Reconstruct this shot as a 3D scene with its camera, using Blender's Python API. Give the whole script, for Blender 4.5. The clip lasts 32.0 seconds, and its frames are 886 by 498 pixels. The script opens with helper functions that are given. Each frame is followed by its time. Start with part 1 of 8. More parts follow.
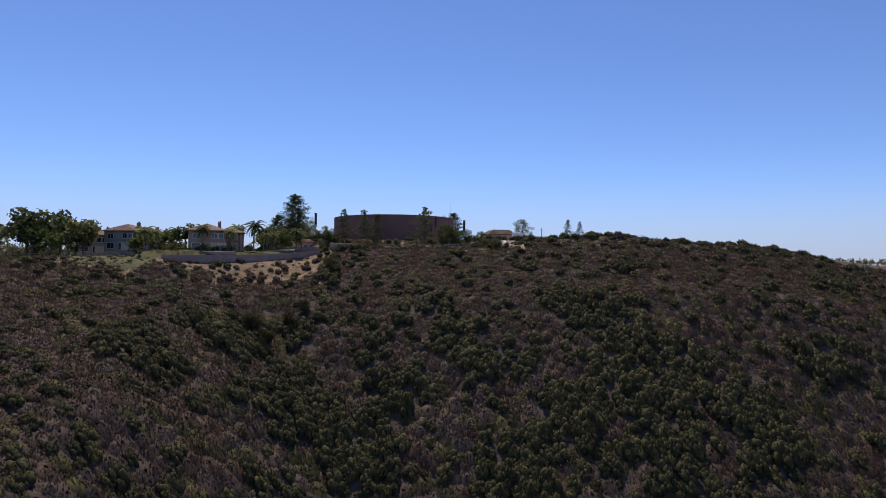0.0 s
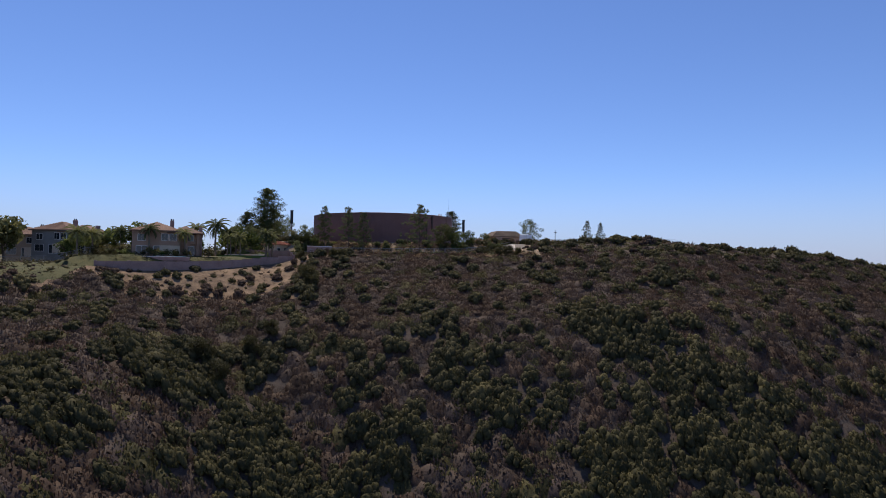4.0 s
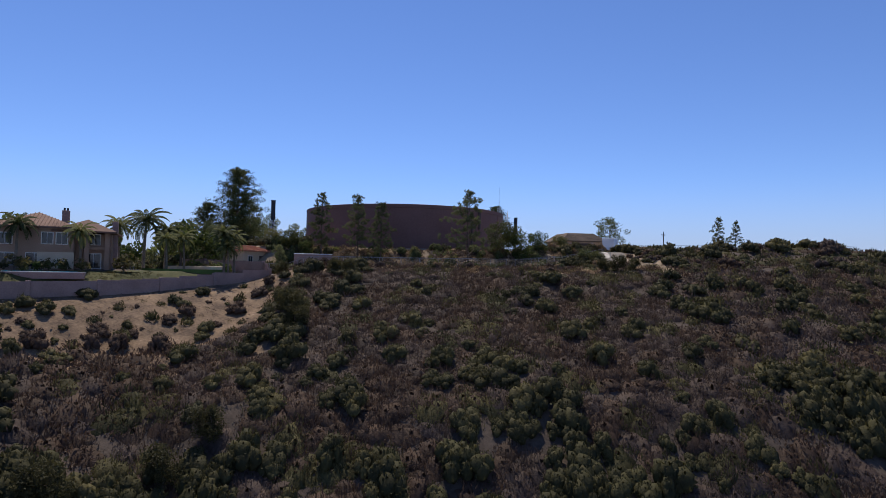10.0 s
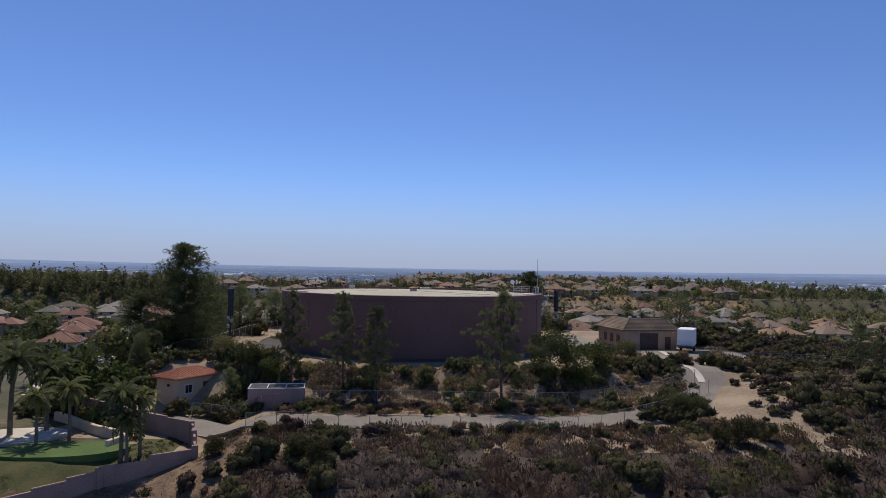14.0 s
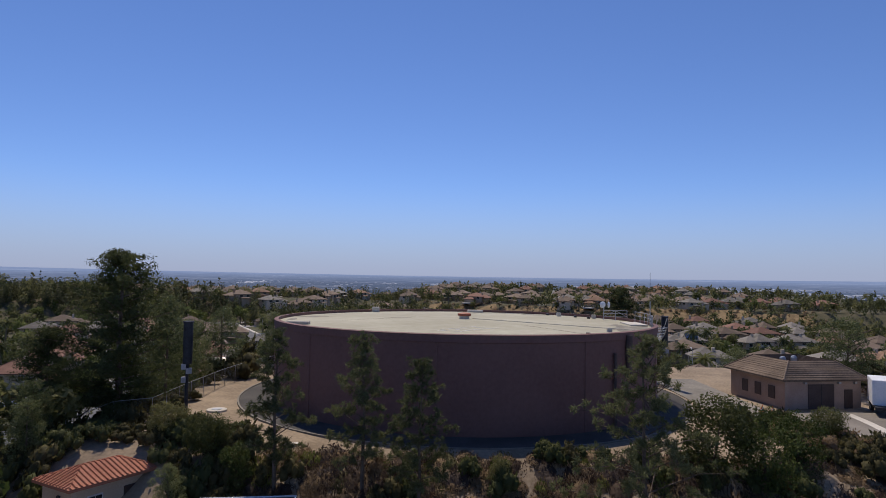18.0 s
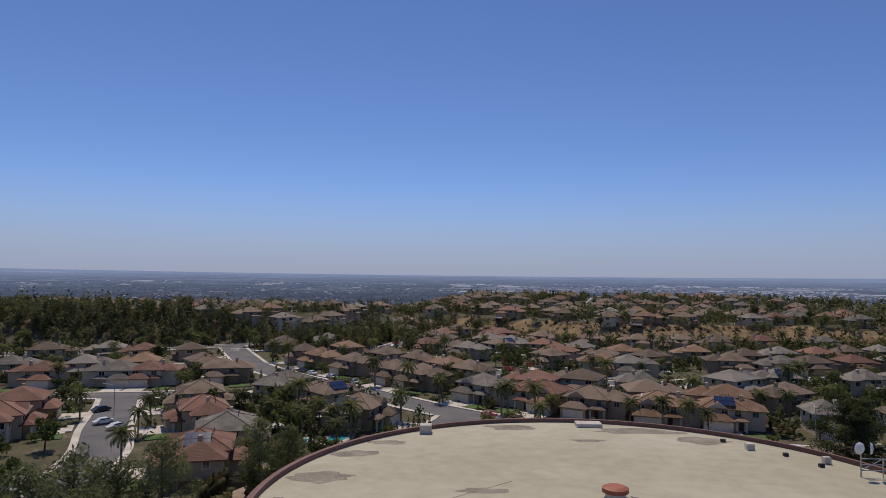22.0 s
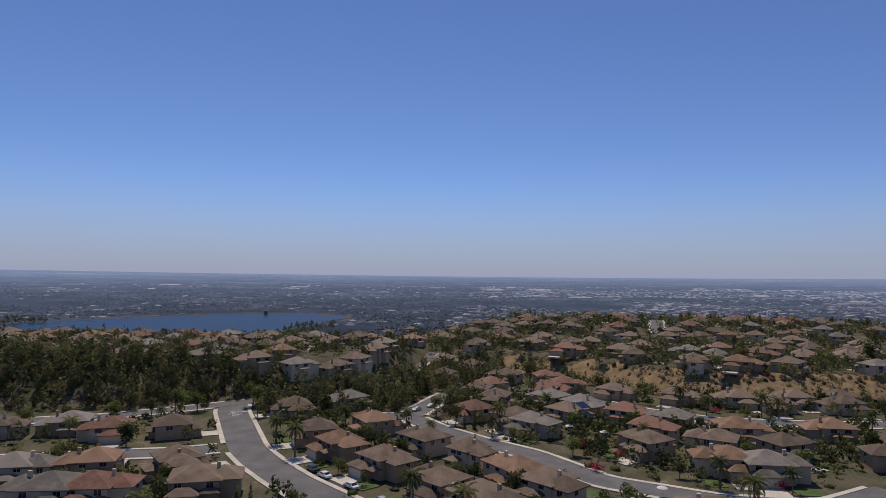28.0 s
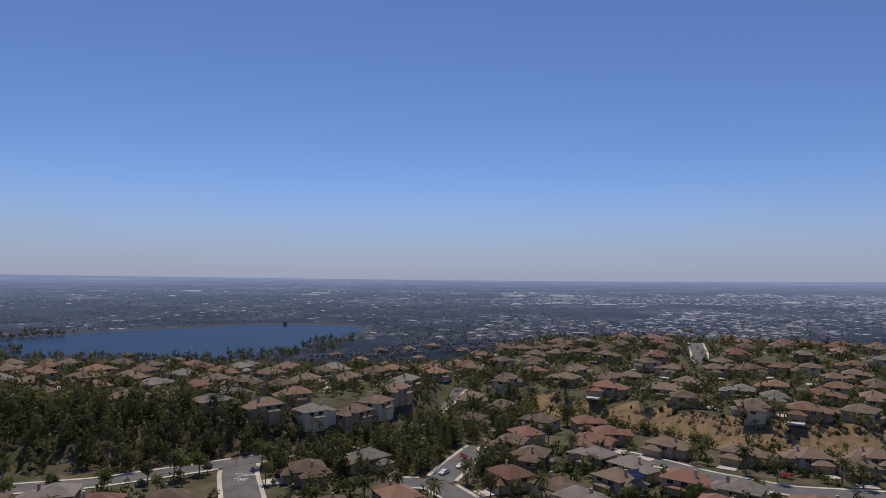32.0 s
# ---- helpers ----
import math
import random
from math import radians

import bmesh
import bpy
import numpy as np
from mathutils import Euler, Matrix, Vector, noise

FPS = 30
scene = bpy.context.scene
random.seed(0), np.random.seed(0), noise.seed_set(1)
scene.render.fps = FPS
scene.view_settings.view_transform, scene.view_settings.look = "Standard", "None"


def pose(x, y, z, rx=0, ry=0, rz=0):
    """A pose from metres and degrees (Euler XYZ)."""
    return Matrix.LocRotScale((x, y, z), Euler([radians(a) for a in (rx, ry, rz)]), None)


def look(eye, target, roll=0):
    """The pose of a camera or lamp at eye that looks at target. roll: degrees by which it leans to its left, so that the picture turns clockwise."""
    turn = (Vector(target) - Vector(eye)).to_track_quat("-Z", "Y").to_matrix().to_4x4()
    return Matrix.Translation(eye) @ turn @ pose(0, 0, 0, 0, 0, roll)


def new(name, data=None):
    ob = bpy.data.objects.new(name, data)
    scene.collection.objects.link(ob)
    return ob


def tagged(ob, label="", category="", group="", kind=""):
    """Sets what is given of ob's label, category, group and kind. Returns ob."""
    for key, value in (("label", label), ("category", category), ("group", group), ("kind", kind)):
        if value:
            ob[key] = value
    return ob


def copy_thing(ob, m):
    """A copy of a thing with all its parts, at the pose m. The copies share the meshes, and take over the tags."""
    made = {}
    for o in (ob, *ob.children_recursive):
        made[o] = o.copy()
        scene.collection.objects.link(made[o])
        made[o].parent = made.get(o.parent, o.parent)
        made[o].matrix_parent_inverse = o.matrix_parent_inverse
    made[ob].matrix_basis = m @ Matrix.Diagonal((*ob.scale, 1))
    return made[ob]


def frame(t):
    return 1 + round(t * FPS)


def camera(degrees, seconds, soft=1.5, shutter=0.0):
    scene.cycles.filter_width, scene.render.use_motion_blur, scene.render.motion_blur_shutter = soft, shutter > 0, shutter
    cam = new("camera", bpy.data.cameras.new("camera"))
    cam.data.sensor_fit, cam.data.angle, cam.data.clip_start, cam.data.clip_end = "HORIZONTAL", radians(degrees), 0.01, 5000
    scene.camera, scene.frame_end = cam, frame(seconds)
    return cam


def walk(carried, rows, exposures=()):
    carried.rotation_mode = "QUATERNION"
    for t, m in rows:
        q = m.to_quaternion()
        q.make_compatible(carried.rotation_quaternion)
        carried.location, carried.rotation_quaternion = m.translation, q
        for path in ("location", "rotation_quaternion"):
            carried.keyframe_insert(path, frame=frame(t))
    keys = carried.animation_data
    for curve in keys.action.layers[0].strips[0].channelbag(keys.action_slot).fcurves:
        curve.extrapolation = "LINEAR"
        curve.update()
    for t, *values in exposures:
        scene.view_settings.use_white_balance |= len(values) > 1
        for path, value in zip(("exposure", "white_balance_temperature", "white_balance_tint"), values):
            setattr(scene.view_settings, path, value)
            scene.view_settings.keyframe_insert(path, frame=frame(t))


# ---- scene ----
cam = camera(68.30, 32.0, soft=0.5)
PATH = [
    (0, (13.35, -242.40, -3.39), (14.33, -192.44, -1.79), 0.39),
    (0.5, (13.09, -238.37, -2.37), (14.26, -188.40, -0.81), 0.37),
    (1, (12.29, -234.92, -0.88), (13.79, -184.96, 0.33), 0.49),
    (1.5, (11.57, -231.12, -0.45), (13.39, -181.17, 0.87), 0.68),
    (2, (10.41, -227.25, 0.49), (12.58, -177.31, 1.55), 0.78),
    (2.5, (9.97, -223.70, 0.68), (12.31, -173.77, 1.68), 0.79),
    (3, (10.22, -219.31, 0.54), (12.45, -169.37, 1.66), 0.79),
    (3.5, (10.85, -215.22, -0.67), (12.88, -165.28, 0.77), 0.74),
    (5.5, (8.14, -196.14, 0.86), (10.50, -146.22, 2.24), 0.99),
    (6, (7.85, -191.18, 0.33), (10.08, -141.25, 1.81), 1.00),
    (6.5, (6.80, -185.98, 0.83), (9.16, -136.05, 2.28), 1.04),
    (7, (6.15, -180.60, 0.79), (8.48, -130.67, 2.35), 1.03),
    (7.5, (5.46, -175.28, 0.36), (7.79, -125.37, 2.04), 0.98),
    (8, (4.80, -170.01, 1.10), (7.12, -120.08, 2.57), 0.95),
    (8.5, (4.44, -164.71, 0.49), (6.60, -114.79, 2.30), 0.98),
    (9, (3.63, -159.34, 1.28), (5.85, -109.41, 2.79), 1.06),
    (9.5, (2.91, -153.91, 1.40), (5.10, -103.98, 3.02), 1.08),
    (10, (2.28, -148.61, 1.89), (4.42, -98.69, 3.77), 1.07),
    (10.5, (1.39, -143.37, 3.15), (3.57, -93.47, 5.27), 1.17),
    (11, (1.36, -138.55, 5.56), (3.55, -88.63, 7.36), 1.27),
    (11.5, (1.24, -133.82, 7.27), (3.44, -83.91, 9.06), 1.18),
    (12, (1.66, -129.30, 8.40), (3.57, -79.39, 10.66), 0.97),
    (12.5, (2.13, -125.27, 11.23), (3.80, -75.33, 13.22), 0.91),
    (13, (1.83, -121.03, 14.34), (3.60, -71.09, 16.07), 0.98),
    (13.5, (1.89, -117.29, 17.02), (3.54, -67.35, 18.69), 1.01),
    (14, (2.37, -113.52, 19.03), (3.53, -63.56, 20.62), 1.01),
    (14.5, (2.55, -109.54, 20.77), (3.50, -59.56, 22.09), 1.02),
    (16.5, (-0.08, -91.67, 20.10), (0.50, -41.71, 22.10), 0.83),
    (17, (-0.04, -87.55, 20.90), (-0.18, -37.57, 22.47), 0.86),
    (17.5, (-0.78, -82.97, 20.61), (-1.14, -33.00, 22.50), 0.82),
    (18, (-1.98, -78.74, 20.22), (-2.44, -28.79, 22.36), 0.98),
    (19, (-3.56, -69.21, 21.12), (-4.47, -19.25, 22.93), 0.70),
    (20, (-6.00, -59.45, 21.41), (-7.31, -9.51, 23.60), 0.87),
    (20.5, (-6.78, -54.01, 22.66), (-8.29, -4.08, 24.82), 0.61),
    (21, (-7.75, -49.37, 24.55), (-9.31, 0.56, 26.66), 0.55),
    (21.5, (-8.45, -44.68, 26.83), (-10.14, 5.25, 28.75), 0.60),
    (22, (-9.10, -40.34, 28.57), (-10.94, 9.59, 30.57), 0.66),
    (22.5, (-9.86, -35.86, 30.06), (-11.88, 14.06, 32.03), 0.60),
    (23, (-11.30, -30.48, 30.54), (-13.44, 19.44, 32.50), 0.53),
    (23.5, (-12.25, -25.85, 30.48), (-14.57, 24.05, 32.62), 0.57),
    (24, (-13.19, -20.59, 30.60), (-15.79, 29.30, 32.71), 0.64),
    (24.5, (-14.69, -15.22, 31.22), (-17.40, 34.67, 33.23), 0.66),
    (26.5, (-18.37, 7.64, 37.04), (-21.85, 57.47, 39.24), 0.66),
    (27, (-19.16, 12.69, 39.65), (-22.69, 62.52, 41.69), 0.61),
    (27.5, (-20.07, 18.00, 43.27), (-23.74, 67.84, 45.02), 0.57),
    (28, (-20.36, 22.47, 45.06), (-24.27, 72.28, 46.95), 0.56),
    (28.5, (-21.64, 26.43, 46.31), (-25.69, 76.22, 48.47), 0.57),
    (29, (-22.49, 30.77, 48.10), (-26.72, 80.54, 50.40), 0.60),
    (29.5, (-23.69, 35.93, 51.83), (-27.97, 85.72, 53.67), 0.59),
    (30, (-24.21, 40.22, 53.22), (-28.79, 89.97, 55.17), 0.55),
    (30.5, (-24.91, 44.06, 55.14), (-29.67, 93.78, 57.23), 0.58),
    (31, (-25.72, 47.18, 57.09), (-30.68, 96.89, 59.14), 0.58),
    (31.5, (-26.04, 49.04, 59.22), (-31.27, 98.73, 61.12), 0.49),
    (32, (-26.16, 49.42, 59.41), (-31.58, 99.09, 61.44), 0.42),
]
walk(cam, [(t, look(eye, target, roll)) for t, eye, target, roll in PATH],
     [(0, 0.08, 5900, 23), (6, 0.05, 5850, 23), (9, 0.02, 5750, 23), (11, 0.0, 5700, 22), (12, 0.0, 5700, 22), (13, -0.1, 5700, 22), (14, -0.2, 5700, 22), (17, -0.26, 5700, 23), (20, -0.22, 5850, 24), (21, -0.4, 5850, 24), (22, -0.46, 5900, 24), (24, -0.46, 5950, 24), (32, -0.44, 5950, 24)])

# ---- world, sun ----
SUN_DIR = Vector((-0.12, 0.48, 0.87)).normalized()
world = bpy.data.worlds.new("sky")
scene.world = world
world.use_nodes = True
wn = world.node_tree
bg = wn.nodes["Background"]
sky = wn.nodes.new("ShaderNodeTexSky")
sky.sky_type = "NISHITA"
sky.sun_disc = False
sky.sun_elevation = math.asin(SUN_DIR.z)
sky.sun_rotation = math.atan2(SUN_DIR.x, SUN_DIR.y)
sky.altitude = 200
sky.air_density, sky.dust_density, sky.ozone_density = 0.85, 0.0, 7.0
# a layer of grey-lavender summer haze low over the whole horizon
where, split, low, scale, haze = (wn.nodes.new("ShaderNode" + k) for k in ("TexCoord", "SeparateXYZ", "MapRange", "VectorMath", "Mix"))
wn.links.new(where.outputs["Generated"], split.inputs[0])
wn.links.new(split.outputs[2], low.inputs[0])
low.interpolation_type = "SMOOTHSTEP"
for k, v in zip((1, 2, 3, 4), (-0.02, 0.15, 0.90, 0.0)):
    low.inputs[k].default_value = v
scale.operation = "SCALE"
scale.inputs["Scale"].default_value = 0.108
wn.links.new(sky.outputs[0], scale.inputs[0])
haze.data_type = "RGBA"
wn.links.new(low.outputs[0], haze.inputs["Factor"])
wn.links.new(scale.outputs[0], haze.inputs[6])
haze.inputs[7].default_value = (0.385, 0.44, 0.525, 1)
wn.links.new(haze.outputs[2], bg.inputs[0])
bg.inputs[1].default_value = 1.0
sun = new("sun", bpy.data.lights.new("sun", "SUN"))
sun.data.energy, sun.data.angle, sun.data.color = 4.3, radians(0.53), (1.0, 0.88, 0.60)
sun.matrix_world = look((0, 0, 300), Vector((0, 0, 300)) - SUN_DIR)


# ---- materials ----
def mat(name, a, b, scale=1.0, rough=0.9, bump=0.0, fine=8.0, metal=0.0, c=None, per_object=0.0, per_island=0.0, spec=0.3):
    """Two colours mixed by a coarse and a fine noise, in metres; c: a third colour in blotches; bump from the fine noise."""
    m = bpy.data.materials.new(name)
    m.use_nodes = True
    n, l = m.node_tree.nodes, m.node_tree.links
    bsdf = n["Principled BSDF"]
    geo = n.new("ShaderNodeNewGeometry")
    big, small = n.new("ShaderNodeTexNoise"), n.new("ShaderNodeTexNoise")
    for tex, sc in ((big, scale), (small, scale * fine)):
        tex.inputs["Scale"].default_value = sc
        tex.inputs["Detail"].default_value = 3
        l.new(geo.outputs["Position"], tex.inputs["Vector"])
    add = n.new("ShaderNodeMath")
    add.operation = "MULTIPLY_ADD"
    l.new(big.outputs[0], add.inputs[0])
    add.inputs[1].default_value = 0.6
    half = n.new("ShaderNodeMath")
    half.operation = "MULTIPLY"
    half.inputs[1].default_value = 0.4
    l.new(small.outputs[0], half.inputs[0])
    l.new(half.outputs[0], add.inputs[2])
    r = n.new("ShaderNodeValToRGB")
    r.color_ramp.elements[0].position, r.color_ramp.elements[1].position = 0.38, 0.62
    r.color_ramp.elements[0].color, r.color_ramp.elements[1].color = (*a, 1), (*b, 1)
    if c:
        e = r.color_ramp.elements.new(0.70)
        e.color = (*c, 1)
    value = add.outputs[0]
    for node_type, socket, amount in (("ShaderNodeObjectInfo", "Random", per_object), ("ShaderNodeNewGeometry", "Random Per Island", per_island)):
        if amount:
            info, off = n.new(node_type), n.new("ShaderNodeMath")
            off.operation = "MULTIPLY_ADD"
            off.inputs[1].default_value = amount
            l.new(info.outputs[socket], off.inputs[0])
            sub = n.new("ShaderNodeMath")
            sub.operation = "SUBTRACT"
            sub.inputs[1].default_value = amount / 2
            l.new(value, sub.inputs[0])
            l.new(sub.outputs[0], off.inputs[2])
            value = off.outputs[0]
    l.new(value, r.inputs[0])
    l.new(r.outputs[0], bsdf.inputs["Base Color"])
    bsdf.inputs["Roughness"].default_value = rough
    bsdf.inputs["Metallic"].default_value = metal
    bsdf.inputs["Specular IOR Level"].default_value = spec
    if bump:
        bp = n.new("ShaderNodeBump")
        bp.inputs["Strength"].default_value = bump
        bp.inputs["Distance"].default_value = 0.05
        l.new(small.outputs[0], bp.inputs["Height"])
        l.new(bp.outputs[0], bsdf.inputs["Normal"])
    return m


def tile_mat(name, a, b):
    """Concrete or clay roof tiles in courses: rows across the slope by height, barrels by a wave in plan."""
    m = mat(name, a, b, 0.35, 0.85, 0.0, 14, per_object=0.30)
    n, l = m.node_tree.nodes, m.node_tree.links
    geo, split = n.new("ShaderNodeNewGeometry"), n.new("ShaderNodeSeparateXYZ")
    l.new(geo.outputs["Position"], split.inputs[0])
    saw = n.new("ShaderNodeMath")
    saw.operation = "PINGPONG"
    saw.inputs[1].default_value = 0.075
    l.new(split.outputs[2], saw.inputs[0])
    bp = n.new("ShaderNodeBump")
    bp.inputs["Strength"].default_value, bp.inputs["Distance"].default_value = 0.45, 0.5
    l.new(saw.outputs[0], bp.inputs["Height"])
    l.new(bp.outputs[0], n["Principled BSDF"].inputs["Normal"])
    return m


def leaf_mat(name, a, b, c=None, island=0.25, obj=0.2, holes=8.0, cover=0.56):
    """Foliage: a clump lets light through and breaks up into leaves and twigs, holes to the metre."""
    m = mat(name, a, b, 0.25, 0.75, 0.0, 10, c=c, per_island=island, per_object=obj, spec=0.25)
    n, l = m.node_tree.nodes, m.node_tree.links
    bsdf, out = n["Principled BSDF"], n["Material Output"]
    tr, mx = n.new("ShaderNodeBsdfTranslucent"), n.new("ShaderNodeMixShader")
    col = bsdf.inputs["Base Color"].links[0].from_socket
    l.new(col, tr.inputs[0])
    mx.inputs[0].default_value = 0.40
    l.new(bsdf.outputs[0], mx.inputs[1])
    l.new(tr.outputs[0], mx.inputs[2])
    gap, geo = n.new("ShaderNodeTexNoise"), n.new("ShaderNodeNewGeometry")
    gap.inputs["Scale"].default_value, gap.inputs["Detail"].default_value = holes, 3.0
    l.new(geo.outputs["Position"], gap.inputs["Vector"])
    bp = n.new("ShaderNodeBump")
    bp.inputs["Strength"].default_value, bp.inputs["Distance"].default_value = 0.6, 0.10
    l.new(gap.outputs[0], bp.inputs["Height"])
    l.new(bp.outputs[0], bsdf.inputs["Normal"])
    l.new(bp.outputs[0], tr.inputs["Normal"])
    if cover >= 0.9:
        l.new(mx.outputs[0], out.inputs[0])
        return m
    cut, clear, mx2 = n.new("ShaderNodeMath"), n.new("ShaderNodeBsdfTransparent"), n.new("ShaderNodeMixShader")
    cut.operation = "GREATER_THAN"
    cut.inputs[1].default_value = cover
    l.new(gap.outputs[0], cut.inputs[0])
    l.new(cut.outputs[0], mx2.inputs[0])
    l.new(mx.outputs[0], mx2.inputs[1])
    l.new(clear.outputs[0], mx2.inputs[2])
    l.new(mx2.outputs[0], out.inputs[0])
    return m


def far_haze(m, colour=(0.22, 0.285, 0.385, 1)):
    """Distance haze painted as blue emission: the far lowland backdrop pales towards the horizon."""
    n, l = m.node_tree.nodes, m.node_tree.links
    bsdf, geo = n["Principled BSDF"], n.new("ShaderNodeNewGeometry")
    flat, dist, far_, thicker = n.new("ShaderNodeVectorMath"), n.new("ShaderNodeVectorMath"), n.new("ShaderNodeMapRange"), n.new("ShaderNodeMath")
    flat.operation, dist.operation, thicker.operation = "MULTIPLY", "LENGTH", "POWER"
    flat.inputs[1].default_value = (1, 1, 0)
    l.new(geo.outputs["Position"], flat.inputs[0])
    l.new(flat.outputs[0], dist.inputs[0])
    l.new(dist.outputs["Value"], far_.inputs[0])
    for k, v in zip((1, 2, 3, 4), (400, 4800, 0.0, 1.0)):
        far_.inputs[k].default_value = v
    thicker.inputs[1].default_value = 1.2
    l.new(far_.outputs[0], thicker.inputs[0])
    # haze colour, glowing stronger with distance from the origin
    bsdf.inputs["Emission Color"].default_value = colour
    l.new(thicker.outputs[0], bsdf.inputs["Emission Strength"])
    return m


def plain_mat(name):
    """Far lowland: trees and roofs in long bands, haze painted in as blue-grey, with bright specks of roofs, yards and
    bare fields.
    """
    m = bpy.data.materials.new(name)
    m.use_nodes = True
    n, l = m.node_tree.nodes, m.node_tree.links
    bsdf = n["Principled BSDF"]
    bsdf.inputs["Roughness"].default_value, bsdf.inputs["Specular IOR Level"].default_value = 1.0, 0.0
    geo = n.new("ShaderNodeNewGeometry")
    out = []
    for sx, sy, detail in ((0.008, 0.006, 8), (0.05, 0.012, 3), (0.0014, 0.0034, 3)):
        mp, tex = n.new("ShaderNodeMapping"), n.new("ShaderNodeTexNoise")
        mp.inputs["Scale"].default_value = (sx, sy, 0.0)
        tex.inputs["Scale"].default_value, tex.inputs["Detail"].default_value = 1.0, detail
        l.new(geo.outputs["Position"], mp.inputs["Vector"])
        l.new(mp.outputs[0], tex.inputs["Vector"])
        out.append(tex.outputs[0])
    # the blue-grey stops of the base ramp have the haze painted in
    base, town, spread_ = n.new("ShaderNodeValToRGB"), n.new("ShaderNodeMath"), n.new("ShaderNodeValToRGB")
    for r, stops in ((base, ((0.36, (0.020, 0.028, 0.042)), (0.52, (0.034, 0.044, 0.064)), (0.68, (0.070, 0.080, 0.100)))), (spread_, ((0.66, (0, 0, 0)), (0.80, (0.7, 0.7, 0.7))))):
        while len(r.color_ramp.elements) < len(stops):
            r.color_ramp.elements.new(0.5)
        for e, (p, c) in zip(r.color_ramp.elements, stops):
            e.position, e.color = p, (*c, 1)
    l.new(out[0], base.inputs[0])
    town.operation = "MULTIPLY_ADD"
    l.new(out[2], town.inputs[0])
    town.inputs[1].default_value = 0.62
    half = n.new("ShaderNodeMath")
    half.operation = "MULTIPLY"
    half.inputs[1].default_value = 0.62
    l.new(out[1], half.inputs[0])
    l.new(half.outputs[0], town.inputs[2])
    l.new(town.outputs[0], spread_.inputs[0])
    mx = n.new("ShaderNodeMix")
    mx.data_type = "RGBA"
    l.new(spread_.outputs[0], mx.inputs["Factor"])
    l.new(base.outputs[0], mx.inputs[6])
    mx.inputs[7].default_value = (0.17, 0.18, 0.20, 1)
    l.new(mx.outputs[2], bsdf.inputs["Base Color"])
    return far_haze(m)


